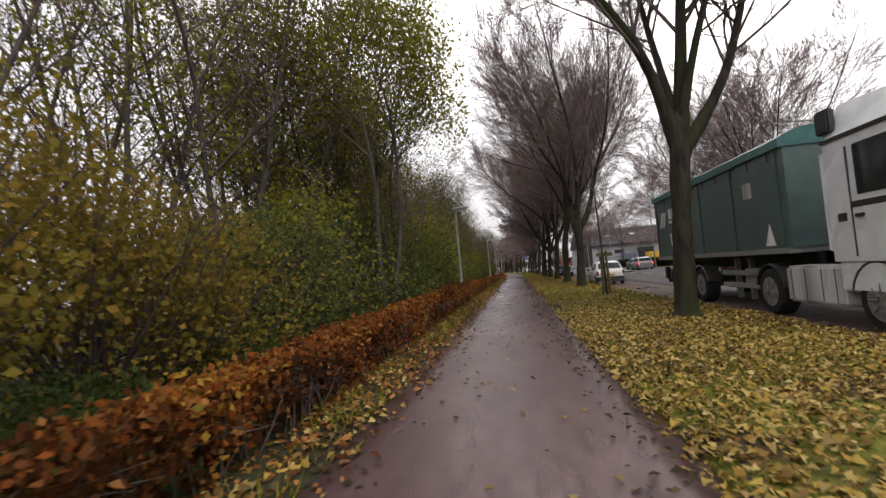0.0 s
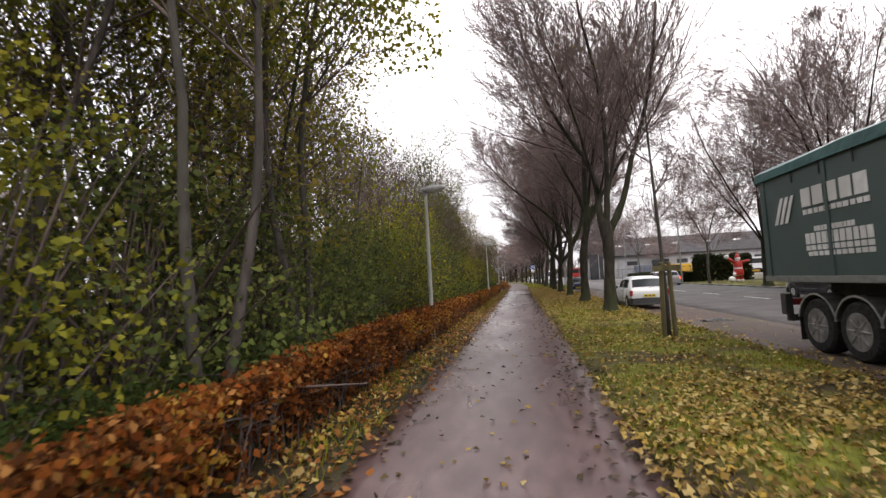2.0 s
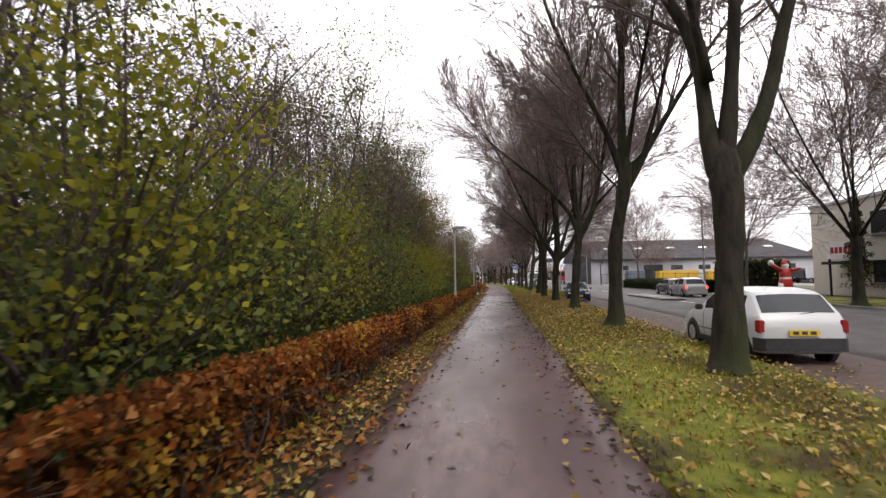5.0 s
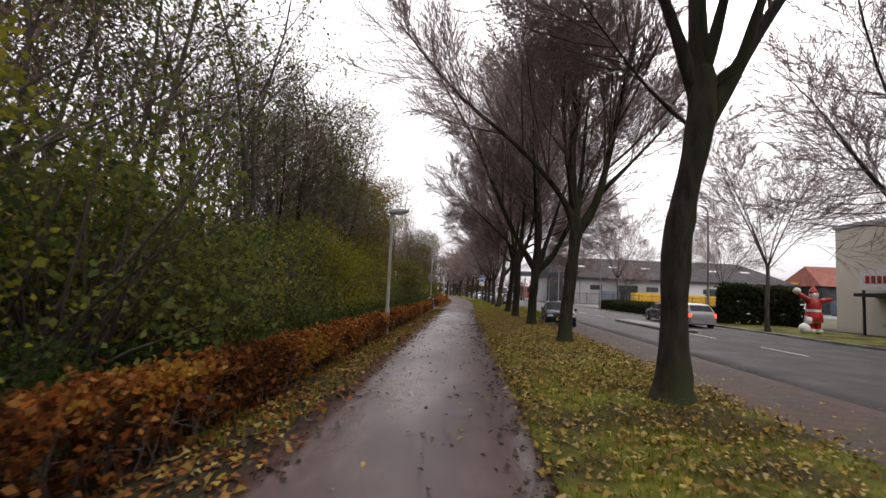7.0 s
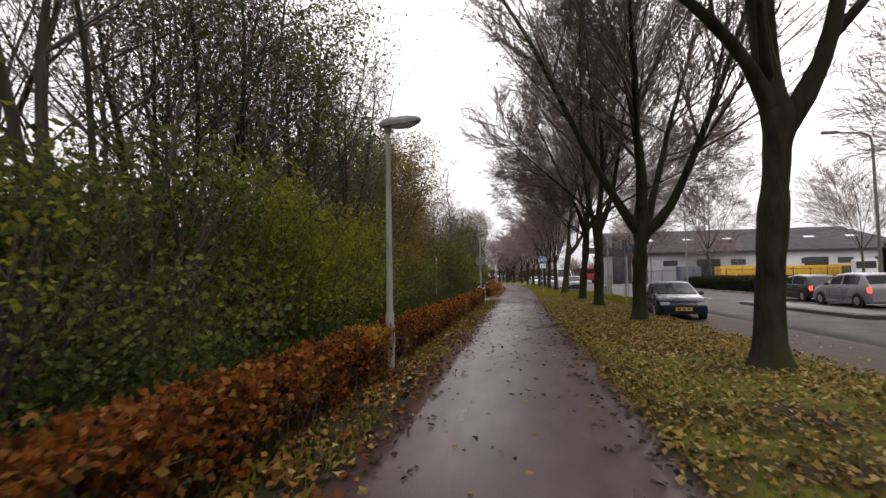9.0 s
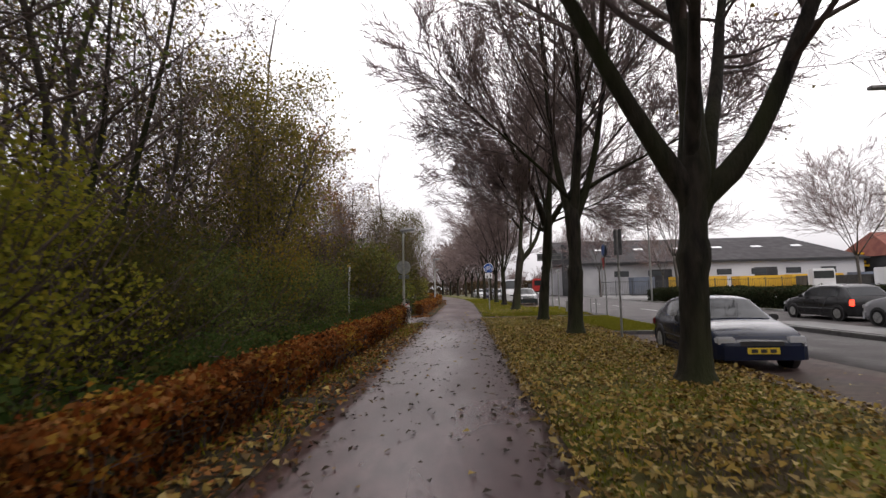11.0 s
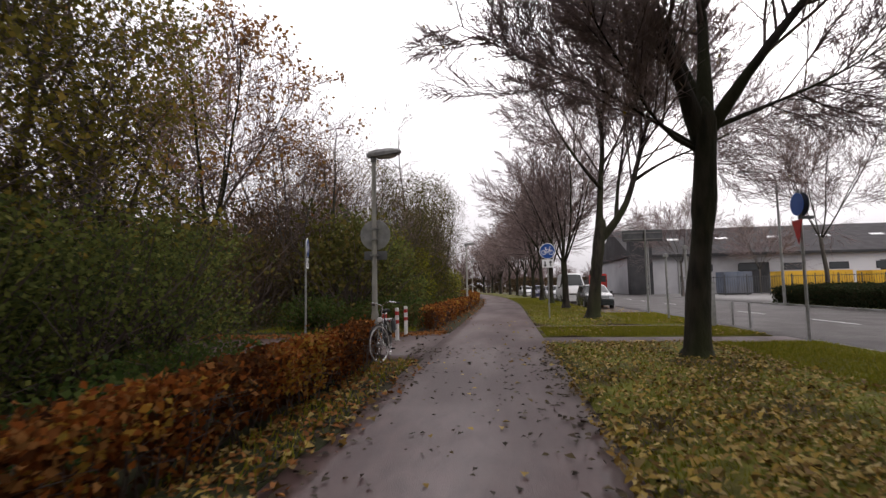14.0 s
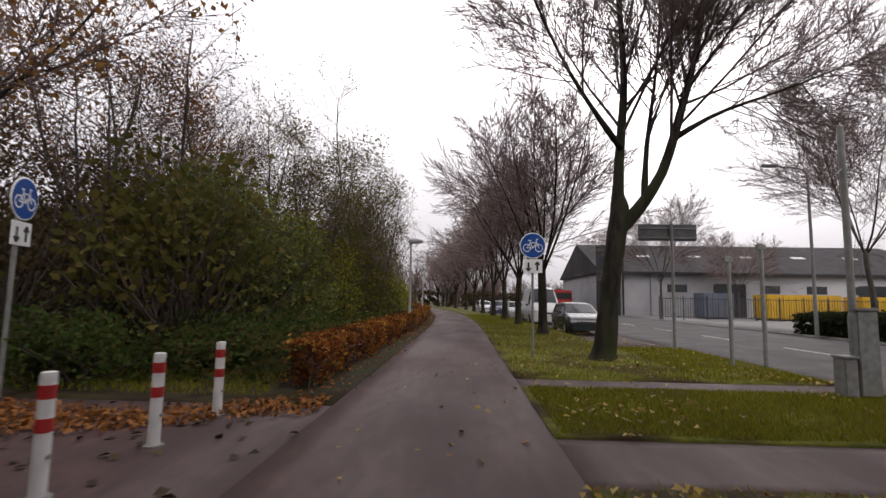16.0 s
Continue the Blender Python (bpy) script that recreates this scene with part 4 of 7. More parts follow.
scatter(AV, [(0, 4.0, 84.4, 220, 0.9), (1, 3.9, 92.5, 20, 0.88),
             (0, 3.7, 100.5, 90, 0.88), (1, 3.4, 108.5, 150, 0.88), (0, 2.8, 117, 300, 0.9), (1, 2.0, 125, 30, 0.9), (0, 1.0, 134, 200, 0.9), (1, -0.6, 144, 80, 0.9), (0, -2.4, 154, 10, 0.9), (1, -4.6, 163, 120, 0.9)])
FT = [avenue_tree(21, 18.5, 3.7, 0.27, 8, 60, spread=32, kids=20, fine_kids=(10, 7), thin=0.014), avenue_tree(22, 13.6, 4.0, 0.12, 7, 0, material=M_bark_grey, spread=33, kids=16, fine_kids=(10, 7), thin=0.012)]
for _t in FT:
    tagged(_t, "bare roadside tree with a fine twiggy crown", "tree", "trees across the road")
scatter(FT, [(0, 18.3, 44.0, 0, 0.95), (0, 18.5, 36.1, 120, 1.05), (1, 18.3, 55.0, 0, 1.0), (1, 19.2, 86.0, 90, 1.02), (1, 19.0, 109, 200, 0.9), (1, 26, 75, 30, 0.8), (0, 20, 10, 50, 1.0),
             (1, 31, 118, 10, 0.75), (1, 24, 140, 60, 1.0)])


# ---- the wood beside the path ----
WT = {
    "green": wood_tree(31, 11.0, L_green, 5600, 0.098, 2, "leafy green woodland tree with slim grey stems"),
    "lime": wood_tree(32, 10.0, L_lime, 6400, 0.10, 3, "yellow-green woodland tree with several stems", low=0.12),
    "ochre": wood_tree(33, 10.5, L_ochre, 2600, 0.115, 2, "woodland tree with thinning ochre leaves", low=0.15),
    "bare": wood_tree(34, 12.0, L_brown, 420, 0.09, 2, "nearly bare grey woodland tree"),
    "bare_b": wood_tree(35, 11.5, L_brown, 900, 0.09, 3, "nearly bare woodland tree with a few brown leaves"),
    "rust": wood_tree(36, 12.0, L_rust, 5200, 0.12, 1, "tall woodland tree with rusty autumn leaves", bark=M_bark, low=0.28),
    "over": wood_tree(39, 10.5, L_lime, 8000, 0.105, 2, "yellow-green tree leaning over the hedge", low=0.42),
    "olive": wood_tree(40, 10.0, L_olive, 9000, 0.105, 2, "woodland tree still full of olive-gold leaves", low=0.10),
    "dim": wood_tree(38, 10.5, L_dim, 6000, 0.10, 2, "woodland tree with darkened olive leaves", low=0.12),
    "thick": wood_tree(51, 11.5, L_dim, 2600, 0.085, 5, "many-stemmed bare tree with the last darkened leaves", bark=M_bark, low=0.2),
    "pale": wood_tree(37, 14.0, L_brown, 60, 0.09, 1, "tall pale bare tree with fine branches", low=0.2),
}
SH = {
    "green": bush(41, 4.0, 3.9, L_green, 3900, 0.080, "dense dark green shrub at the wood edge"),
    "green_b": bush(42, 3.6, 3.3, L_green, 3900, 0.082, "dark green leafy shrub"),
    "lime": bush(43, 4.0, 4.2, L_lime, 3900, 0.080, "yellow-green shrub at the wood edge"),
    "ochre": bush(44, 3.8, 3.8, L_ochre, 3900, 0.080, "olive and ochre shrub thinning in autumn"),
    "brown": bush(45, 4.4, 5.2, L_brown, 4200, 0.085, "tall brown thicket with withered leaves", twig=80),
    "dim": bush(47, 4.0, 3.9, L_dim, 3900, 0.084, "darkened olive shrub at the wood edge"),
    "back": bush(48, 4.0, 3.9, L_green, 1900, 0.14, "green shrub deep in the wood", twig=70),
    "back_lime": bush(49, 4.0, 4.0, L_lime, 1800, 0.14, "yellow-green shrub deep in the wood", twig=70),
    "back_dim": bush(50, 4.2, 4.2, L_dim, 1900, 0.14, "darkened olive shrub deep in the wood", twig=70),
    "low": bush(46, 2.6, 1.4, L_ivy, 2400, 0.085, "low dark bramble clump", twig=60),
}


def stretch(y0, y1, step, x0, x1, kinds, size, g):
    out = []
    y = y0
    while y < y1:
        out.append((kinds[int(g.integers(len(kinds)))], x0 + (x1 - x0) * g.random(), y + step * 0.6 * (g.random() - 0.5), 360 * g.random(), size[0] + (size[1] - size[0]) * g.random()))
        y += step
    return out


_g = np.random.default_rng(5)
_sh = stretch(-8, 7, 2.1, -4.9, -4.4, ["green", "lime", "ochre", "green_b"], (0.9, 1.15), _g)
_sh += stretch(7, 22, 2.1, -4.9, -4.4, ["green", "green_b", "green", "lime"], (0.9, 1.2), _g)
_sh += stretch(22, 32, 2.2, -4.9, -4.4, ["green", "green_b", "lime"], (1.0, 1.3), _g)
_sh += stretch(32, 50, 2.1, -5.1, -4.6, ["lime", "green_b", "lime", "lime", "green"], (0.9, 1.15), _g)
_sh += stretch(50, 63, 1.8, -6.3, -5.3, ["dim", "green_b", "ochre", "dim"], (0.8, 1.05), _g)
_sh += stretch(-8, 26, 4.4, -9.0, -7.8, ["back_lime", "back", "back_lime"], (0.8, 1.05), _g)
_sh += stretch(26, 50, 3.6, -8.6, -7.4, ["back", "back_lime", "back"], (1.1, 1.4), _g)
_sh += stretch(50, 66, 2.6, -9.0, -7.8, ["back_dim", "back", "back_dim"], (1.0, 1.35), _g)
_sh += stretch(-4, 63, 2.8, -3.8, -3.3, ["low"], (0.55, 0.85), _g)
_sh += stretch(71, 80, 1.5, -6.5, -4.0, ["low"], (0.7, 1.05), _g)
_sh += stretch(70.6, 75, 0.9, -14, -6.5, ["low", "dim", "green_b", "low"], (0.55, 0.8), _g)
_sh += stretch(72, 86, 1.4, -16, -9, ["dim", "brown", "green_b"], (1.0, 1.35), _g)
_sh += stretch(50, 66, 3.4, -14, -11, ["back_dim", "back", "brown"], (1.2, 1.5), _g)
_sh += stretch(74, 100, 2.0, -6.8, -5.4, ["green_b", "dim", "green", "back_dim", "lime"], (1.1, 1.45), _g)
_sh += stretch(80, 150, 3.6, -5.6, -4.8, ["back", "back_dim", "back_lime"], (0.8, 1.0), _g)
_sh += stretch(74, 96, 4.4, -11, -9.5, ["brown", "brown", "back_dim"], (1.2, 1.5), _g)
scatter(SH, [(k, x + float(bend(y)), y, t, s) for k, x, y, t, s in _sh])
_wt = stretch(-6, 13, 2.8, -7.4, -5.6, ["bare_b", "bare", "lime", "bare", "bare"], (0.85, 1.1), _g)
_wt += [("olive", -6.3, 62.8, 20, 0.95), ("olive", -6.6, 59.8, 140, 0.85)]
_wt += [("lime", -7.0, 9.6, 70, 0.95), ("green", -7.0, 12.0, 10, 0.95)]
_wt += [("olive", -5.6, 12.6, 60, 1.0), ("olive", -6.4, 15.8, 250, 0.95), ("thick", -8.2, 14.2, 0, 0.9)]
_wt += stretch(43.5, 51, 3.6, -7.8, -6.4, ["thick"], (0.85, 1.0), np.random.default_rng(77))
_wt += [("over", -3.5, 14.2, 40, 1.1), ("over", -3.3, 10.6, 200, 0.95)]
_wt += stretch(13, 28, 2.7, -7.2, -5.4, ["bare", "lime", "bare_b", "green"], (0.8, 1.0), _g)
_wt += stretch(26, 52, 2.2, -7.6, -5.4, ["bare", "bare_b", "bare", "green"], (0.75, 1.0), _g)
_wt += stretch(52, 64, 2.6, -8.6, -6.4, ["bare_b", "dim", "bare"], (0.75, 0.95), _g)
_wt += stretch(-6, 28, 3.4, -13, -9.5, ["bare", "bare_b", "bare"], (0.95, 1.2), _g)
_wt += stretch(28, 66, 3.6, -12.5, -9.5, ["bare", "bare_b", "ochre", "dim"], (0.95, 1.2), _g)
_wt += [("rust", -14.5, 76, 0, 1.0), ("bare", -15, 71, 80, 1.0), ("rust", -9.5, 79, 130, 0.8), ("bare_b", -8.0, 76, 30, 0.85)]
_wt += stretch(79, 104, 2.6, -6.4, -4.8, ["dim", "bare_b", "dim", "bare"], (0.68, 0.85), _g)
_wt += stretch(74, 98, 2.4, -11, -7, ["bare_b", "bare", "bare_b"], (0.7, 0.85), _g)
_wt += stretch(72, 150, 6.0, -17, -12, ["bare", "bare_b", "ochre"], (0.85, 1.0), _g)
_wt += stretch(96, 150, 4.5, -8.5, -6.0, ["bare", "bare_b", "green"], (0.65, 0.85), _g)
_wt += [("pale", -7.4, 100, 0, 1.3), ("pale", -10, 110, 120, 0.95), ("pale", -7.5, 121, 50, 0.9)]
scatter(WT, [(k, x + float(bend(y)), y, t, s) for k, x, y, t, s in _wt])

rust_tree = avenue_tree(18, 11.5, 3.3, 0.17, 7, 4200, material=M_bark, leaf_mat=L_rust, leaf_size=0.13, spread=36, kids=11, fine_kids=(7, 4), thin=0.014)
tagged(rust_tree, "spreading woodland tree with rusty brown leaves", "tree", "trees of the wood")
rust_tree.matrix_world = pose(-11.05, 72.4, -0.02) @ Matrix.Scale(1.25, 4)


# ---- the beech hedge ----
def hedge_height(y):
    """The clipped height wanders along the way."""
    return np.interp(y, [-9, 0, 8, 14, 20, 28, 37, 52, 57, 63, 71], [0.70, 0.70, 0.78, 0.88, 0.86, 0.76, 0.72, 0.65, 0.67, 0.74, 0.70])


def hedge(name, y0, y1, label, seed, curve=False, x0=-2.24, x1=-1.84, density=1150, size=0.068):
    g = np.random.default_rng(seed)
    t = thing(name, pose(0, 0, 0), label, "hedge")
    L = y1 - y0
    n = int(L * density)
    y = y0 + L * g.random(n)
    wob = np.array([0.05 * noise.noise(Vector((0, v * 0.7, seed))) + 0.06 * noise.noise(Vector((3, v * 2.3, seed))) for v in y])
    hi = hedge_height(y) + wob
    u, face = g.random(n), g.random(n)
    front = face < 0.52
    top = (face >= 0.52) & (face < 0.9)
    z = np.where(top, hi + 0.035 * g.normal(size=n), hi * u ** 0.75)
    x = np.where(front, x1 + 0.055 * g.normal(size=n) + wob * 0.9 - 0.13 * (1 - u) * g.random(n), np.where(top, x0 + (x1 - x0) * u, x0 + 0.06 * g.normal(size=n)))
    # it draws back at its end, where the bicycle leans
    x = np.where(x > -2.1, x - 0.22 * np.clip(y - 62.4, 0, 1) * (y < 65), x)
    # loose shoots stand out of the clipped faces
    shoot = g.random(n) < 0.05
    z = z + shoot * 0.13 * g.random(n)
    x = x + shoot * front * 0.12 * g.random(n)
    # the lower front is thin: dark gaps open between the clumps
    clump = np.array([noise.noise(Vector((a * 1.5, b * 2.4, c * 3.4 + seed))) for a, b, c in zip(x, y, z)])
    keep = ~front | (clump + 0.55 * (z / hi) - 0.30 + 0.35 * g.random(n) > 0)
    for post, back in ((42.0, -2.02),):
        # the hedge stands back where a lamp post rises in its front
        keep &= (np.abs(y - post) > 0.16 + 0.10 * g.random(n)) | (x < back)
    patch = np.array([noise.noise(Vector((b * 0.55, c * 1.2, seed + 7))) + 0.5 * noise.noise(Vector((b * 2.1, a * 2.0, seed + 3))) for a, b, c in zip(x, y, z)]) + 0.22 * g.normal(size=n)
    P = np.stack([x + (bend(y) if curve else 0), y, np.clip(z, 0.03, None)], axis=1)
    for k, (mat, sel, lab) in enumerate(((L_hedge, (patch > -0.22) & (patch <= 0.42), ""), (L_hedge_dark, patch <= -0.22, "dark brown curled leaves"), (L_hedge_gold, patch > 0.42, "leaves still yellow and orange"))):
        q = P[keep & sel]
        if len(q):
            leaves("foliage", q, size, mat, t, narrow=0.36, seed=seed + 20 * k, label=lab)["kind"] = "stuff"
    segs = []
    for i in range(int(L * 16)):
        yy, xx = y0 + L * g.random(), x0 + 0.06 + (x1 - x0 - 0.08) * g.random()
        xx += float(bend(yy)) if curve else 0
        a = np.array([xx, yy, -0.02])
        b = a + np.array([g.normal() * 0.10, g.normal() * 0.12, float(hedge_height(yy)) * (0.55 + 0.45 * g.random())])
        m1 = (a + b) / 2 + g.normal(size=3) * 0.04
        segs += [(*a, *m1, 0.012, 0.008), (*m1, *b, 0.008, 0.003)]
        for k in range(3):
            c = m1 + (b - m1) * g.random()
            e = c + np.array([g.normal() * 0.16, g.normal() * 0.12, 0.10 * g.random()])
            segs.append((*c, *e, 0.005, 0.002))
    segments_mesh("stem_thicket", segs, 3, M_twig_dark, t)["kind"] = "stuff"
    # larger dark brown leaves deep inside, which close the hedge
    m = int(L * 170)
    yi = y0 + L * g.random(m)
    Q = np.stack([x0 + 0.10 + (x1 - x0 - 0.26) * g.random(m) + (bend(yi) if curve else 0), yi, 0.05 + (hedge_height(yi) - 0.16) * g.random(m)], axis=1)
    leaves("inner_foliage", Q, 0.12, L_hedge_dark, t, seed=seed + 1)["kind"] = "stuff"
    return t


hedge("hedge", -9, 20, "clipped beech hedge with copper-brown autumn leaves", 51)
hedge("hedge", 20, 42.5, "clipped beech hedge with copper-brown autumn leaves", 52)
hedge("hedge", 42.5, 64.2, "clipped beech hedge with copper-brown autumn leaves", 53)
hedge("hedge", 70.6, 100, "low reddish-brown beech hedge beyond the side path", 54, True, -2.3, -1.75, 620, 0.075)
hedge("hedge", 100, 150, "far reddish-brown beech hedge", 55, True, -2.5, -1.75, 180, 0.12)


# ---- leaf litter, undergrowth and grass ----
def strewn(name, n, xs, ys, size, material, label, category, seed, z=0.03, flat=0.9, keep=None, curve=False, narrow=0.36, height=0.0):
    g = np.random.default_rng(seed)
    x, y = xs[0] + (xs[1] - xs[0]) * g.random(n), ys[0] + (ys[1] - ys[0]) * g.random(n)
    if keep is not None:
        k = np.array([keep(a, b, c) for a, b, c in zip(x, y, g.random(n))])
        x, y = x[k], y[k]
    zz = z + 0.02 * g.random(len(x)) + height * g.random(len(x)) ** 1.5
    P = np.stack([x + (bend(y) if curve else 0), y, zz], axis=1)
    ob = lobed_leaves(name, P, size, material, seed, flat) if category == "fallen leaves" and size > 0.09 else leaves(name, P, size, material, None, flat, narrow, seed)
    return tagged(ob, label, category, "", "stuff")


def patchy(scale, level, soft, seed):
    return lambda x, y, r: noise.noise(Vector((x * scale, y * scale, seed))) + soft * (r - 0.5) * 2 > level


def near_tree_rows(x, y, r):
    """Leaves lie thick at first and thin out under the middle trees."""
    thick = 1.6 if y < 9 else 0.9 if y < 13 else 0.26 if y < 28 else 0.40 if y < 34 else 0.70 if y < 43 else 1.05 if y < 60 else 0.5
    return r < thick * (0.55 + 0.6 * (noise.noise(Vector((x * 0.8, y * 0.5, 2))) + 0.35))


strewn("fallen_leaves", 84000, (1.35, 5.25), (-5, 66.8), 0.091, L_fallen, "yellow and brown fallen leaves on the grass verge", "fallen leaves", 61, 0.045, 0.8, near_tree_rows)
strewn("fallen_leaves", 2600, (1.5, 7.2), (68.2, 90), 0.10, L_fallen, "scattered fallen leaves on the short grass", "fallen leaves", 62, 0.04, 0.85, patchy(0.5, 0.05, 0.4, 4))
strewn("fallen_leaves", 12000, (-1.95, -0.8), (-5, 64), 0.085, L_fallen_red, "copper leaves drifted against the hedge", "fallen leaves", 59, 0.012, 0.8, lambda x, y, r: r < 1.15 - (x + 1.95) / 1.0)
strewn("fallen_leaves", 8500, (-1.95, -0.65), (-5, 64), 0.10, L_fallen, "yellow-brown leaves drifted against the hedge", "fallen leaves", 63, 0.015, 0.8, lambda x, y, r: r < 1.15 - (x + 1.95) / 1.0)
strewn("fallen_leaves", 9000, (-1.5, -0.3), (-5, 66), 0.075, L_wet, "dark wet leaf litter along the path edge", "fallen leaves", 64, 0.008, 0.95, lambda x, y, r: r < 0.85 - (x + 1.5) / 1.1)
strewn("fallen_leaves", 5200, (0.9, 1.75), (-5, 66), 0.075, L_wet, "dark wet leaf litter at the grass edge", "fallen leaves", 65, 0.012, 0.95, lambda x, y, r: r < (x - 0.85) / 0.7)
strewn("fallen_leaves", 1150, (-0.8, 1.4), (-5, 66), 0.07, L_wet, "single wet leaves and twigs on the cycle path", "fallen leaves", 66, 0.008, 0.97, patchy(0.35, 0.0, 0.5, 8))
strewn("fallen_leaves", 900, (-0.9, 1.45), (44, 66), 0.055, L_wet, "dark crumbs of leaf and mud trodden on the path", "fallen leaves", 58, 0.006, 0.97, patchy(0.55, 0.02, 0.45, 12))
strewn("fallen_leaves", 420, (-0.9, 1.4), (-5, 75), 0.085, L_fallen, "single yellow leaves on the cycle path", "fallen leaves", 67, 0.009, 0.97)
strewn("fallen_leaves", 9000, (-9, -1.3), (67.6, 70.6), 0.095, L_fallen_red, "heaped copper leaves along the side path", "fallen leaves", 68, 0.02, 0.7, lambda x, y, r: abs(y - 69.5 + 0.95 * min(1, max(0, (-x - 1.4) / 1.6)) - 0.15 * math.sin(x * 2)) < 0.20 + 0.50 * r)
strewn("fallen_leaves", 2600, (-1.9, -0.5), (70, 110), 0.10, L_fallen_red, "copper leaves along the path beside the far hedge", "fallen leaves", 69, 0.012, 0.85, lambda x, y, r: r < 1.0 - (x + 1.9) / 1.0, True)
strewn("fallen_leaves", 1400, (4.9, 7.6), (-4, 58), 0.10, L_fallen, "scattered leaves on the brick parking lane", "fallen leaves", 70, -0.07, 0.95, lambda x, y, r: r < 1.0 - (x - 4.9) / 2.9)
strewn("fallen_leaves", 260, (-10, -1.2), (64.5, 69.4), 0.09, L_wet, "single wet leaves on the side path", "fallen leaves", 71, 0.005, 0.97)
strewn("undergrowth", 28000, (-6.5, -2.2), (-6, 64), 0.10, L_ivy, "dark green ivy and bramble under the trees", "undergrowth", 72, 0.03, 0.45, None, False, 0.4, 0.55)
strewn("undergrowth", 16000, (-9.5, -2.3), (70.6, 90), 0.10, L_bramble, "green ivy and bramble on the wood floor", "undergrowth", 73, 0.03, 0.45, None, False, 0.4, 0.75)
strewn("undergrowth", 4000, (-9.5, -2.3), (70.6, 84), 0.09, L_ivy, "paler bramble leaves among the ivy", "undergrowth", 74, 0.1, 0.4, None, False, 0.4, 0.8)


def grass(name, n, xs, ys, tall, label, seed, keep=None, curve=False):
    g = np.random.default_rng(seed)
    x, y = xs[0] + (xs[1] - xs[0]) * g.random(n), ys[0] + (ys[1] - ys[0]) * g.random(n)
    if keep is not None:
        k = np.array([keep(a, b, c) for a, b, c in zip(x, y, g.random(n))])
        x, y = x[k], y[k]
    n = len(x)
    x = x + (bend(y) if curve else 0)
    a = 2 * math.pi * g.random(n)
    h = tall * (0.5 + g.random(n))
    w = 0.006 + 0.006 * g.random(n)
    b = 2 * math.pi * g.random(n)
    l = h * (0.2 + 0.7 * g.random(n))
    V = np.empty((n, 3, 3))
    V[:, 0] = np.stack([x + np.cos(a) * w, y + np.sin(a) * w, np.full(n, 0.0)], axis=1)
    V[:, 1] = np.stack([x - np.cos(a) * w, y - np.sin(a) * w, np.full(n, 0.0)], axis=1)
    V[:, 2] = np.stack([x + np.cos(b) * l, y + np.sin(b) * l, 0.02 + h], axis=1)
    ob = polys(name, V.reshape(-1, 3), np.arange(3 * n).reshape(-1, 3), L_grass)
    return tagged(ob, label, "grass", "", "stuff")


grass("grass", 90000, (1.5, 5.0), (-5, 66.9), 0.055, "short mossy grass of the verge", 81, patchy(0.45, -0.15, 0.35, 6))
grass("grass", 26000, (5.0, 7.5), (58.7, 66.8), 0.05, "short grass of the verge corner", 82)
grass("grass", 30000, (1.6, 7.2), (68.4, 71.2), 0.05, "short green grass strip", 83)
grass("grass", 36000, (1.6, 5.2), (72.3, 110), 0.06, "short grass under the far trees", 84, None, True)
grass("grass", 14000, (5.2, 7.4), (72.3, 78.9), 0.05, "short grass of the verge tip", 85)
grass("grass", 9000, (-2.0, -1.2), (-5, 64), 0.10, "thin grass at the foot of the hedge", 86, patchy(0.5, 0.05, 0.3, 9))
grass("grass", 3000, (-8, -2.4), (70.0, 72), 0.07, "grass tufts at the edge of the wood", 87)


# ---- the wood that closes the view far ahead ----
def far_wood(name, n, xs, ys, tall, label, seed):
    g = np.random.default_rng(seed)
    trunks, twigs = [], []
    for i in range(n):
        x, y = xs[0] + (xs[1] - xs[0]) * g.random(), ys[0] + (ys[1] - ys[0]) * g.random()
        h = tall * (0.7 + 0.5 * g.random())
        trunks.append((x, y, -0.2, x + g.normal() * 0.3, y, h * 0.6, 0.18, 0.07))
        for k in range(20):
            z = h * (0.03 + 0.52 * g.random())
            a, l = 2 * math.pi * g.random(), h * (0.22 + 0.2 * g.random())
            o = np.array([x, y, z])
            e = o + np.array([math.cos(a) * l * 0.55, math.sin(a) * l * 0.55, l * 0.85])
            trunks.append((*o, *e, 0.06, 0.025))
            for j in range(13):
                f = o + (e - o) * (0.15 + 0.85 * g.random())
                d = g.normal(size=3) * 0.5 + np.array([math.cos(a) * 0.3, math.sin(a) * 0.3, 0.7])
                twigs.append((*f, *(f + d * h * 0.11), 0.045, 0.01))
    t = thing(name, pose(0, 0, 0), label, "wood", "", "stuff")
    segments_mesh("trunks", trunks, 3, M_twig_dark, t)["kind"] = "stuff"
    spikes_mesh("twig_spray", twigs, M_twig, t)["kind"] = "stuff"


far_wood("far_wood", 150, (-80, 9), (166, 190), 11.5, "bare brown wood closing the far end of the path", 91)
far_wood("deep_wood", 60, (-40, -15), (-10, 62), 9.5, "bare brown thicket deep in the wood", 95)
far_wood("deep_wood", 70, (-42, -15), (66, 100), 9.0, "bare brown thicket deep in the wood", 93)
far_wood("far_wood", 60, (-62, -14), (138, 168), 10.5, "bare brown wood beside the far bend", 92)
far_wood("far_wood", 50, (0, 48), (262, 285), 11.0, "bare brown trees at the far end of the road", 94)


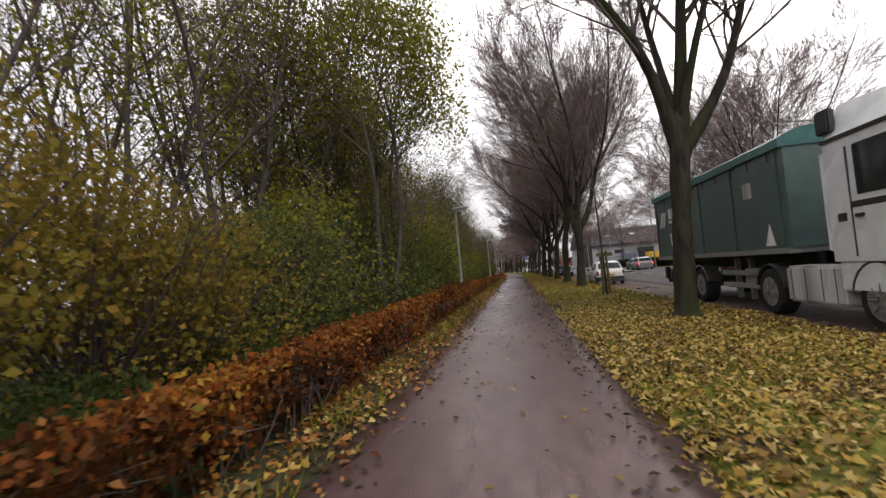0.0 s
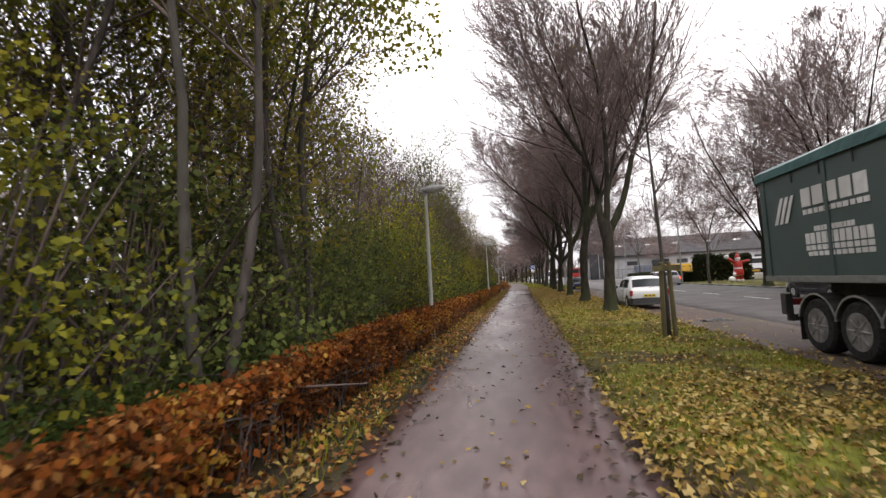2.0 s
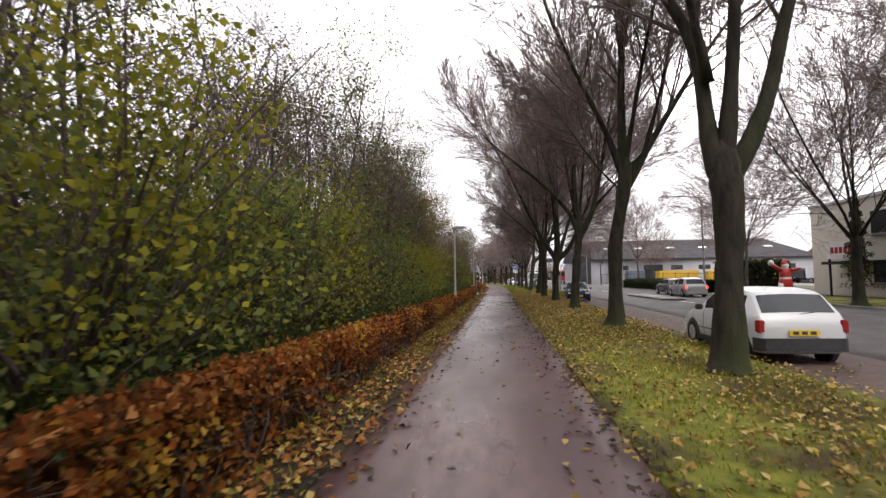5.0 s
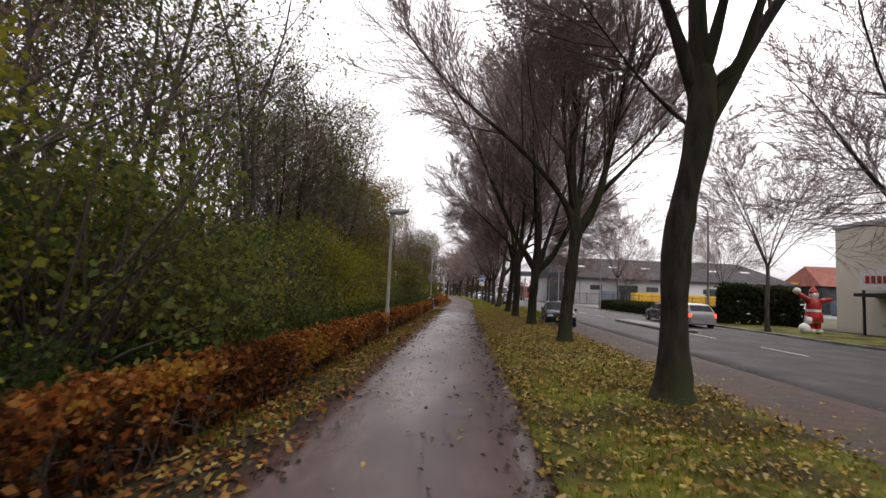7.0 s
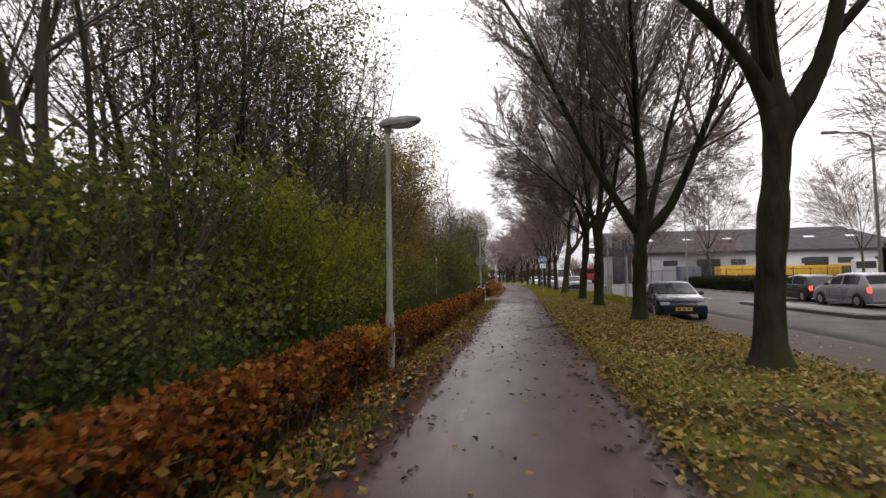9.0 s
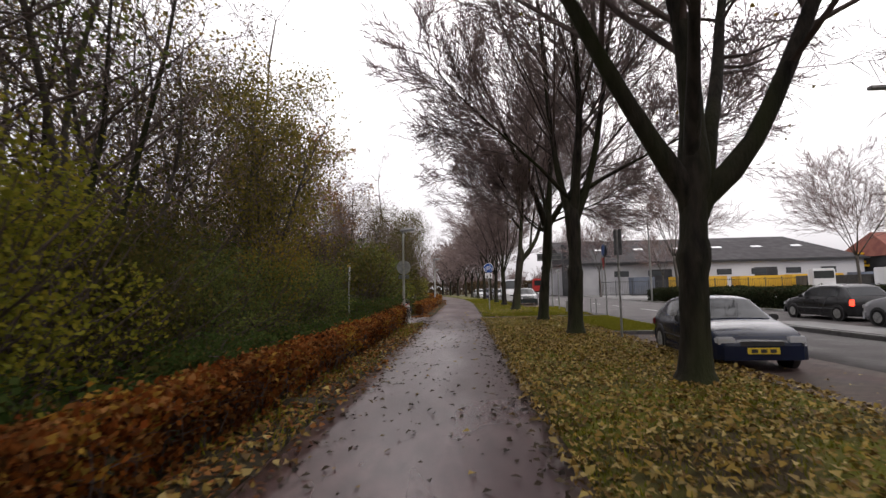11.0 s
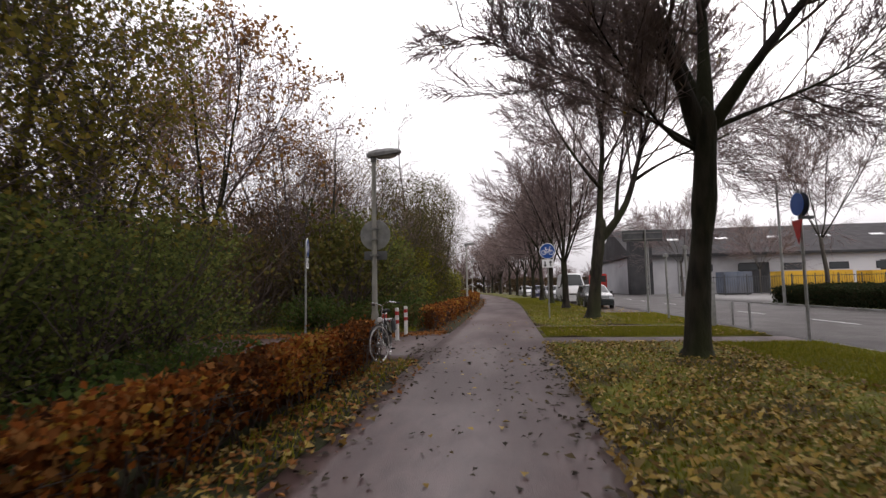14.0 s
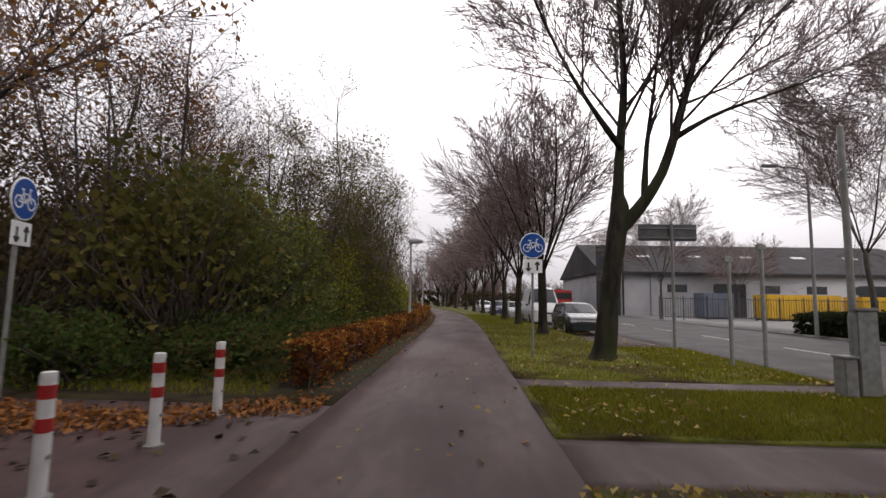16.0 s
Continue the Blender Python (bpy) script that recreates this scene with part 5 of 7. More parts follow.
# ---- vehicles ----
def wheel(parent, x, y, r, width, side, rim_mat, name="wheel", spokes=5):
    """A tyre with a dished rim; side +1 faces +x."""
    bm = bmesh.new()
    w = width / 2
    lathe(bm, [(r * 0.62, -w), (r * 0.9, -w), (r * 0.985, -w * 0.75), (r, -w * 0.3), (r, w * 0.3), (r * 0.985, w * 0.75), (r * 0.9, w), (r * 0.62, w)], 26, "x", (x, y, r))
    tyre = part(name, bm, M_rubber, parent)
    bm = bmesh.new()
    s = side
    lathe(bm, [(r * 0.63, s * w * 1.01), (r * 0.56, s * w * 0.98), (r * 0.50, s * w * 0.55), (r * 0.20, s * w * 0.75), (r * 0.12, s * w * 1.0), (0.01, s * w * 1.0)], 22, "x", (x, y, r))
    for i in range(spokes):
        a = 2 * math.pi * i / spokes
        rod(bm, (x + s * w * 0.92, y + math.cos(a) * r * 0.14, r + math.sin(a) * r * 0.14), (x + s * w * 0.92, y + math.cos(a) * r * 0.55, r + math.sin(a) * r * 0.55), r * 0.075, r * 0.06, 6)
    part("rim", bm, rim_mat, tyre)
    return tyre


def loft(bm, rings, cap=True):
    vs = [[bm.verts.new(p) for p in ring] for ring in rings]
    n = len(vs[0])
    for a, b in zip(vs, vs[1:]):
        for i in range(n):
            j = (i + 1) % n
            bm.faces.new((a[i], a[j], b[j], b[i]))
    if cap:
        bm.faces.new(vs[0][::-1])
        bm.faces.new(vs[-1])
    return bm


def plate_bars(parent, x, y, z, facing, material=None):
    """A number plate with plain dark bars; facing +1 looks along +y."""
    p = part("number_plate", boxed(x - 0.26, x + 0.26, y - 0.008, y + 0.008, z - 0.055, z + 0.055, bevel=0.004), material or M_plate, parent, "yellow number plate")
    bm = bmesh.new()
    for k in (-0.15, 0.0, 0.15):
        box(bm, x + k - 0.05, x + k + 0.05, y + facing * 0.008, y + facing * 0.012, z - 0.03, z + 0.03)
    part("marking", bm, M_ink, p)


CAR_SHAPES = {
    # stations from tail to nose: (share of length, share of width, roofline as a share of the height, underside)
    "hatch": [(0, .86, .50, .34), (.012, .93, .58, .25), (.03, .96, .66, .20), (.08, .975, .80, .19), (.125, .985, .925, .19), (.17, .99, .965, .19), (.21, 1, .982, .19), (.30, 1, 1.0, .19), (.42, 1, 1.0, .19), (.45, 1, .998, .19),
              (.56, 1, .960, .19), (.64, .995, .82, .19), (.735, .99, .655, .19), (.80, .985, .625, .19), (.88, .975, .58, .19), (.95, .945, .52, .20), (.985, .89, .45, .24), (1, .80, .38, .32)],
    "lift": [(0, .86, .52, .34), (.012, .93, .60, .25), (.035, .96, .67, .20), (.10, .975, .795, .19), (.19, .985, .925, .19), (.26, .99, .975, .19), (.33, 1, 1.0, .19), (.40, 1, 1.0, .19), (.45, 1, .995, .19), (.48, 1, .988, .19),
             (.54, 1, .955, .19), (.63, .995, .80, .19), (.72, .99, .655, .19), (.80, .985, .62, .19), (.88, .975, .575, .19), (.95, .945, .51, .20), (.985, .89, .44, .24), (1, .80, .37, .32)],
    "sedan": [(0, .86, .52, .34), (.012, .93, .62, .25), (.03, .96, .655, .20), (.10, .975, .665, .19), (.20, .985, .67, .19), (.28, .99, .85, .19), (.34, 1, .965, .19), (.40, 1, 1.0, .19), (.46, 1, 1.0, .19), (.49, 1, .995, .19),
              (.56, 1, .955, .19), (.64, .995, .80, .19), (.72, .99, .655, .19), (.80, .985, .63, .19), (.88, .975, .59, .19), (.95, .945, .52, .20), (.985, .89, .45, .24), (1, .80, .38, .32)],
    "estate": [(0, .86, .50, .34), (.012, .93, .60, .25), (.02, .96, .66, .20), (.05, .975, .83, .19), (.075, .985, .94, .19), (.11, .99, .975, .19), (.20, 1, .99, .19), (.30, 1, 1.0, .19), (.42, 1, 1.0, .19), (.45, 1, .998, .19),
               (.56, 1, .965, .19), (.65, .995, .81, .19), (.74, .99, .655, .19), (.80, .985, .63, .19), (.88, .975, .59, .19), (.95, .945, .53, .20), (.985, .89, .46, .24), (1, .80, .38, .32)],
    "van": [(0, .95, .93, .34), (.005, .97, .96, .25), (.015, .98, .985, .22), (.05, .99, 1.0, .21), (.10, 1, 1.0, .21), (.2, 1, 1.0, .21), (.30, 1, 1.0, .21), (.45, 1, 1.0, .21), (.60, 1, 1.0, .21), (.64, 1, 1.0, .21),
            (.71, 1, .97, .21), (.80, .995, .76, .21), (.87, .985, .56, .21), (.91, .975, .52, .21), (.94, .96, .48, .21), (.97, .93, .43, .22), (.988, .89, .37, .24), (1, .82, .30, .30)],
}


def car_ring(W, H, y, wf, tf, zb, belt):
    """Half a cross-section of a car, from the underside up to the middle of the roof."""
    w, T = W / 2 * wf, H * tf
    b = min(belt, T - 0.02)
    h = T - b
    k = min(1.0, h / (H - belt))
    wt = w * (0.94 - 0.16 * k)
    return [(w * 0.80, y, zb), (w * 0.95, y, zb + 0.03), (w * 0.99, y, zb + 0.30 * (b - zb)), (w, y, zb + 0.62 * (b - zb)), (w * 0.978, y, b - 0.045), (w * 0.94, y, b),
            (wt, y, b + 0.84 * h), (wt * 0.95, y, b + 0.94 * h), (wt * 0.80, y, b + 0.99 * h), (wt * 0.45, y, T + 0.008), (0.0, y, T + 0.014)]


def car(m, paint, label, name="car", L=3.75, W=1.62, H=1.42, kind="hatch", lit=False, bumper=None, plates=True, rim=None, group="parked cars"):
    """A car that points along its own +y, wheels on z 0."""
    t = thing(name, m, label, "car", group)
    y0, y1 = -L / 2, L / 2
    belt = H * (0.63 if kind != "van" else 0.50)
    hood = {"hatch": 0.735, "lift": 0.72, "estate": 0.74, "sedan": 0.72, "van": 0.87}[kind]
    st = CAR_SHAPES[kind]
    half = [car_ring(W, H, y0 + L * u, wf, tf, zb, belt) for u, wf, tf, zb in st]
    bm = loft(bmesh.new(), [h + [(-x, y, z) for x, y, z in h[-2::-1]] for h in half])
    bmesh.ops.recalc_face_normals(bm, faces=bm.faces)
    part("body", bm, paint, t, smooth=True)

    def pane(nm, cols):
        """A glass pane over a run of stations; cols are rows of points along the car."""
        bm = bmesh.new()
        vs = [[bm.verts.new(p) for p in c] for c in cols]
        for a, b in zip(vs, vs[1:]):
            for i in range(len(a) - 1):
                bm.faces.new((a[i], a[i + 1], b[i + 1], b[i]))
        bmesh.ops.recalc_face_normals(bm, faces=bm.faces)
        bm.normal_update()
        mid = Vector((0, 0, belt * 0.8))
        flip = sum((f.calc_center_median() - mid).dot(f.normal) for f in bm.faces) < 0
        if flip:
            bmesh.ops.reverse_faces(bm, faces=bm.faces)
            bm.normal_update()
        for v in bm.verts:
            v.co += v.normal * 0.008
        bmesh.ops.solidify(bm, geom=bm.faces[:], thickness=0.012)
        part(nm, bm, M_glass, t, smooth=False)

    def lerp(a, b, f):
        return tuple(p + (q - p) * f for p, q in zip(a, b))

    def across(h, drop=0.0):
        r = [lerp(h[7], h[8], 0.35), h[8], h[9], h[10]]
        return r + [(-x, y, z) for x, y, z in r[-2::-1]]
    us = [s[0] for s in st]
    front = [i for i, u in enumerate(us) if us[10] <= u <= hood + 0.001]
    cols = [across(half[i]) for i in front]
    cols[0] = [lerp(a, b, 0.10) for a, b in zip(cols[0], cols[1])]
    cols[-1] = [lerp(a, b, 0.10) for a, b in zip(cols[-1], cols[-2])]
    pane("windscreen", cols)
    if kind != "van":
        lo, hi = {"hatch": (2, 4), "lift": (2, 5), "estate": (2, 4), "sedan": (4, 6)}[kind]
        cols = [across(half[i]) for i in range(lo, hi + 1)]
        cols[0] = [lerp(a, b, 0.12) for a, b in zip(cols[0], cols[1])]
        cols[-1] = [lerp(a, b, 0.15) for a, b in zip(cols[-1], cols[-2])]
        pane("rear_window", cols)
    spans = {"hatch": ((5, 8), (9, 11)), "lift": ((5, 8), (9, 11)), "sedan": ((6, 8), (9, 11)), "estate": ((5, 8), (9, 11)), "van": ((9, 11),)}[kind]
    for s in (1, -1):
        for a, b in spans:
            cols = []
            for i in range(a, b + 1):
                h = half[i]
                cols.append([(s * p[0], p[1], p[2]) for p in (lerp(h[5], h[6], 0.10), lerp(h[5], h[6], 0.5), lerp(h[5], h[6], 0.93))])
            pane("side_window", cols)
        for i in ((5, 8, 11) if kind in ("hatch", "estate") else (8, 11)):
            h = half[i]
            part("door_seam", tube(bmesh.new(), [(s * p[0], p[1], p[2]) for p in h[1:6]], 0.005, 5), M_black, t)
        h = half[8]
        part("door_handle", boxed(s * h[4][0] - 0.016, s * h[4][0] + 0.016, h[4][1] + 0.06, h[4][1] + 0.22, belt - 0.12, belt - 0.085, bevel=0.006), M_black, t)
        part("side_strip", tube(bmesh.new(), [(s * (half[i][3][0] + 0.002), half[i][3][1], 0.47) for i in range(4, 14)], 0.014, 6), M_black, t)
    cb0, ct0 = y0 + L * 0.03, y0 + L * 0.125
    bmat = bumper or M_black
    bm = bmesh.new()
    rows = []
    for u, wf in ((-0.012, 0.84), (0.0, 0.93), (0.05, 0.995)):
        w = W / 2 * wf
        rows.append([(-w, y0 + L * u, 0.26), (w, y0 + L * u, 0.26), (w, y0 + L * u, 0.50), (-w, y0 + L * u, 0.50)])
    part("rear_bumper", loft(bm, rows), bmat, t)
    bm = bmesh.new()
    rows = []
    for u, wf in ((0.95, 0.97), (0.99, 0.92), (1.008, 0.80)):
        w = W / 2 * wf
        rows.append([(-w, y0 + L * u, 0.22), (w, y0 + L * u, 0.22), (w, y0 + L * u, 0.46), (-w, y0 + L * u, 0.46)])
    part("front_bumper", loft(bm, rows), bmat if bumper else paint, t)
    part("grille", boxed(-W * 0.22, W * 0.22, y1 - 0.02, y1 + 0.012, belt * 0.56, belt * 0.66, bevel=0.008), M_black, t)
    for s in (-1, 1):
        part("headlight", box(bmesh.new(), s * W * 0.36 - 0.15, s * W * 0.36 + 0.15, y1 - 0.17, y1 - 0.012, belt * 0.60, belt * 0.76, 0.025), M_lens, t)
        tall = 0.24 if kind in ("hatch", "estate", "van") else 0.17
        part("tail_light", box(bmesh.new(), s * W * 0.445 - 0.065, s * W * 0.445 + 0.065, y0 - 0.004, y0 + 0.13, belt * 0.93 - tall, belt * 0.93, 0.02), M_brake if lit else M_red, t)
        mir = part("mirror", box(bmesh.new(), s * (W / 2 + 0.09) - 0.085, s * (W / 2 + 0.09) + 0.085, y0 + L * (hood - 0.10) - 0.05, y0 + L * (hood - 0.10) + 0.05, belt - 0.01, belt + 0.12, 0.025), M_black, t)
        part("sill", boxed(s * W * 0.485 - 0.02, s * W * 0.485 + 0.02, y0 + L * 0.26, y0 + L * 0.72, 0.17, 0.30, bevel=0.01), bmat, t)
    r = 0.29 if kind != "van" else 0.33
    for s in (-1, 1):
        for u in (0.175, 0.81):
            y = y0 + L * u
            bm = bmesh.new()
            lathe(bm, [(r * 1.22, s * (W / 2 - 0.12)), (r * 1.22, s * (W / 2 - 0.02)), (r * 1.16, s * (W / 2 + 0.006)), (0.02, s * (W / 2 + 0.004))], 24, "x", (0, y, r * 1.02))
            part("wheel_arch", bm, M_black, t)
            wheel(t, s * (W / 2 - 0.075), y, r, 0.19, s, rim or M_alloy)
    if plates:
        plate_bars(t, 0, y0 - 0.03, 0.60 if kind != "sedan" else 0.56, -1)
        plate_bars(t, 0, y1 + 0.03, 0.38, 1)
    part("rear_wiper", rod(bmesh.new(), (0.02, cb0 + (ct0 - cb0) * 0.12 - 0.05, belt + 0.04), (0.36, cb0 + (ct0 - cb0) * 0.2 - 0.05, belt + 0.09), 0.008), M_black, t) if kind == "hatch" else None
    return t


ZR = -0.085
car(pose(5.86, 28.95, ZR), M_car_white, "white parked hatchback with black bumpers and a yellow plate", L=3.73, W=1.62, H=1.42)
car(pose(5.88, 53.25, ZR, 0, 0, 175), M_car_blue, "midnight-blue parked hatchback with wet glossy paint", L=3.6, W=1.60, H=1.29, kind="lift", bumper=M_car_blue)
car(pose(6.2, 87.6, ZR, 0, 0, 180), M_car_green, "grey-green parked estate car with roof rails", L=4.5, W=1.74, H=1.48, kind="estate", bumper=M_car_green, plates=False)
car(pose(5.9, 97.2, ZR, 0, 0, 180), M_van_white, "white parked delivery van with a black grille", name="van", L=5.4, W=1.98, H=2.45, kind="van", plates=False)
car(pose(5.2, 106.0, ZR, 0, 0, 180), M_car_silver, "silver parked car on the brick lane", L=4.3, W=1.72, H=1.45, kind="hatch", bumper=M_car_silver, plates=False)
car(pose(4.4, 114.0, ZR, 0, 0, 184), M_car_purple, "blue-violet parked car on the brick lane", L=4.2, W=1.70, H=1.5, kind="estate", bumper=M_car_purple, plates=False)
car(pose(3.2, 123.0, ZR, 0, 0, 188), M_car_white, "white parked car far down the lane", L=4.0, W=1.68, H=1.45, kind="hatch", bumper=M_car_white, plates=False)
car(pose(14.2, 29.5, -0.10), M_car_dark, "dark sedan with lit tail lamps on the road", L=4.4, W=1.75, H=1.40, kind="sedan", lit=True, bumper=M_car_dark, plates=False, group="cars on the road")
car(pose(15.4, 58.6, -0.10), M_car_silver, "silver hatchback with lit tail lamps waiting by the island", L=4.0, W=1.70, H=1.50, kind="hatch", lit=True, bumper=M_car_silver, plates=False, group="cars on the road")
car(pose(15.9, 63.6, -0.10), M_car_dark, "dark hatchback on the road beyond the island", L=4.0, W=1.70, H=1.42, kind="hatch", lit=True, bumper=M_car_dark, plates=False, group="cars on the road")


def mud_guard(bm, x0, x1, y, r, z):
    """A curved guard over a lorry wheel."""
    n = 10
    rings = []
    for i in range(n + 1):
        a = radians(12 + 156 * i / n)
        c, d = math.cos(a), math.sin(a)
        rings.append([(x0, y + c * r, z + d * r), (x1, y + c * r, z + d * r), (x1, y + c * (r + 0.035), z + d * (r + 0.035)), (x0, y + c * (r + 0.035), z + d * (r + 0.035))])
    return loft(bm, rings)


TX, TY0, TY1 = 5.80, 8.0, 16.9
trailer = thing("tipper_trailer", pose(0, 0, ZR), "grey-green tipper trailer with a teal tarpaulin roof, parked", "trailer")
bm = bmesh.new()
rows = []
for y in (TY0, TY0 + 0.05, TY1 - 0.05, TY1):
    k = 0.03 if y in (TY0, TY1) else 0.0
    rows.append([(TX + k, y, 1.42), (TX + 2.5 - k, y, 1.42), (TX + 2.5 - k, y, 3.56), (TX + k, y, 3.56)])
part("tipper_body", loft(bm, rows), M_trailer, trailer)
part("lower_rail", boxed(TX - 0.03, TX + 2.53, TY0 + 0.05, TY1 - 0.02, 1.30, 1.42, bevel=0.01), M_steel, trailer, "pale steel rail under the body")
part("top_rail", boxed(TX - 0.02, TX + 2.52, TY0 - 0.01, TY1 + 0.01, 3.52, 3.60, bevel=0.012), M_trailer, trailer)
bm = bmesh.new()
rows = []
n = 16
for j in range(13):
    y = TY0 - 0.03 + (TY1 - TY0 + 0.06) * j / 12
    ring = []
    for i in range(n + 1):
        f = i / n
        x = TX - 0.05 + 2.6 * f
        z = 3.62 + 0.24 * math.sin(math.pi * f) ** 0.6 + 0.035 * noise.noise(Vector((x * 2, y * 1.4, 5)))
        ring.append((x, y, z))
    ring += [(TX + 2.56, y, 3.46 + 0.02 * noise.noise(Vector((9, y * 3, 1)))), (TX - 0.06, y, 3.44 + 0.03 * noise.noise(Vector((2, y * 3, 1))))]
    rows.append(ring)
part("tarpaulin", loft(bm, rows), M_tarp, trailer, "teal tarpaulin cover with a sagging edge")
for k in range(9):
    y = TY0 + 0.5 + k * 0.88
    part("tarp_strap", boxed(TX - 0.035, TX - 0.018, y - 0.02, y + 0.02, 3.22, 3.48, bevel=0.004), M_black, trailer)
for k in range(5):
    y = TY0 + 0.25 + k * (TY1 - TY0 - 0.5) / 4
    part("side_post", boxed(TX - 0.028, TX + 0.01, y - 0.05, y + 0.05, 1.42, 3.52, bevel=0.008), M_trailer, trailer)
for xx in (TX + 0.75, TX + 1.75):
    part("chassis_beam", boxed(xx - 0.07, xx + 0.07, TY0 + 0.4, TY1 - 1.0, 0.98, 1.30, bevel=0.01), M_chassis, trailer)
for y in (15.25, 14.15, 13.05):
    part("axle", rod(bmesh.new(), (TX + 0.25, y, 0.5), (TX + 2.25, y, 0.5), 0.07), M_chassis, trailer)
    for s, x in ((-1, TX + 0.21), (1, TX + 2.29)):
        wheel(trailer, x, y, 0.50, 0.36, s, M_truck_rim, "wheel", 8)
        part("mud_guard", mud_guard(bmesh.new(), x - 0.19, x + 0.19, y, 0.56, 0.5), M_chassis, trailer)
        part("guard_edge", mud_guard(bmesh.new(), x + s * 0.19 - 0.006, x + s * 0.19 + 0.006, y, 0.565, 0.5), M_steel, trailer, "pale worn guard edge")
part("rear_bumper", boxed(TX + 0.10, TX + 2.4, 16.32, 16.44, 0.48, 0.62, bevel=0.015), M_chassis, trailer)
for s in (0.14, 2.1):
    part("mud_flap", boxed(TX + s, TX + s + 0.34, 16.02, 16.045, 0.14, 0.62, bevel=0.006), M_rubber, trailer)
    part("tail_light", boxed(TX + s, TX + s + 0.3, 16.44, 16.49, 0.80, 0.93, bevel=0.012), M_red, trailer)
part("tail_bracket", boxed(TX + 0.02, TX + 0.16, 16.25, 16.45, 0.62, 1.05, bevel=0.01), M_chassis, trailer)
for y in (11.3, 10.55):
    part("landing_leg", boxed(TX + 0.30, TX + 0.42, y - 0.06, y + 0.06, 0.20, 1.25, bevel=0.01), M_steel, trailer)
for z in (0.58, 0.88):
    part("side_guard", boxed(TX + 0.06, TX + 0.10, 9.6, 11.55, z - 0.06, z + 0.06, bevel=0.01), M_steel, trailer)
part("tool_box", boxed(TX + 0.12, TX + 0.6, 9.75, 10.4, 0.50, 0.98, bevel=0.02), M_steel, trailer)
part("air_tank", lathe(bmesh.new(), [(0.02, 0), (0.14, 0.02), (0.16, 0.1), (0.16, 0.9), (0.14, 0.98), (0.02, 1.0)], 14, "y", (TX + 0.8, 10.4, 0.78)), M_chassis, trailer)
# the emblem and the bands of unreadable writing on the flank
for k in range(3):
    y = 16.10 - k * 0.19
    bm = bmesh.new()
    slab(bm, [(TX - 0.012, y - 0.20, 2.98), (TX - 0.012, y - 0.09, 2.98), (TX - 0.012, y + 0.20, 2.46), (TX - 0.012, y + 0.08, 2.46)][::-1], 0.008)
    part("emblem_stripe", bm, M_white, trailer, "white slanted emblem stripe")
for z, a, b, h in ((2.87, 13.5, 15.35, 0.17), (2.60, 13.5, 15.3, 0.045), (2.27, 13.9, 15.0, 0.045), (2.10, 13.5, 15.3, 0.10), (1.93, 13.5, 15.3, 0.045), (1.82, 13.5, 15.25, 0.04)):
    bm = bmesh.new()
    cells = 5 if h > 0.12 else 11
    step = (b - a) / cells
    for i in range(cells):
        box(bm, TX - 0.014, TX - 0.004, a + i * step + step * 0.1, a + (i + 1) * step - step * (0.08 + 0.06 * (i % 3)), z - h, z + h)
    part("lettering_bar", bm, M_white, trailer, "white bars of lettering")
bm = bmesh.new()
slab(bm, [(TX - 0.012, 8.55, 1.48), (TX - 0.012, 8.95, 1.48), (TX - 0.012, 8.72, 1.95)][::-1], 0.008)
part("emblem", bm, M_white, trailer, "small pale emblem near the front corner")
bm = bmesh.new()
box(bm, TX - 0.012, TX - 0.004, 9.35, 9.75, 2.60, 2.95)
part("sticker", bm, M_skirt, trailer, "faded pale sticker")

tractor = thing("truck_tractor", pose(0, 1.15, ZR), "white truck cab unit with dirty side panels, coupled to the trailer", "truck")
CX = TX - 0.02
bm = bmesh.new()
rows = []
for y, w, zt in ((3.25, 0.10, 3.05), (3.40, 0.02, 3.35), (3.9, 0.0, 3.68), (5.45, 0.0, 3.78), (5.62, 0.03, 3.70)):
    rows.append([(CX + w, y, 1.12), (CX + 2.46 - w, y, 1.12), (CX + 2.48 - w, y, 2.3), (CX + 2.46 - w, y, 3.2), (CX + 2.2 - w, y, zt), (CX + 0.28 + w, y, zt), (CX + 0.02 + w, y, 3.2), (CX + w, y, 2.3)])
part("cab", loft(bm, rows), M_cab, tractor)
part("roof_gap", boxed(CX - 0.01, CX + 2.5, 3.5, 5.6, 3.14, 3.20), M_black, tractor)
part("side_window", boxed(CX - 0.006, CX + 0.03, 3.42, 4.85, 2.15, 2.98, bevel=0.02), M_glass, tractor)
part("window_trim", boxed(CX - 0.012, CX + 0.02, 3.5, 5.0, 1.98, 2.08, bevel=0.01), M_black, tractor)
part("windscreen", boxed(CX + 0.2, CX + 2.26, 3.20, 3.30, 2.0, 3.0, bevel=0.03), M_glass, tractor)
part("air_intake", boxed(CX - 0.02, CX + 0.12, 5.30, 5.66, 3.3, 3.72, bevel=0.03), M_black, tractor)
part("air_deflector", boxed(CX + 0.02, CX + 0.08, 5.62, 5.72, 1.3, 3.0, bevel=0.02), M_cab, tractor)
part("door_line", boxed(CX - 0.010, CX + 0.01, 4.98, 5.01, 1.2, 2.98), M_black, tractor)
part("door_handle", boxed(CX - 0.03, CX + 0.0, 4.72, 4.92, 1.82, 1.88, bevel=0.008), M_black, tractor)
part("vent_badge", boxed(CX - 0.014, CX + 0.0, 5.12, 5.34, 1.78, 1.92, bevel=0.008), M_black, tractor)
part("lower_cab", boxed(CX + 0.02, CX + 2.44, 3.2, 5.5, 0.62, 1.14, bevel=0.03), M_cab, tractor)
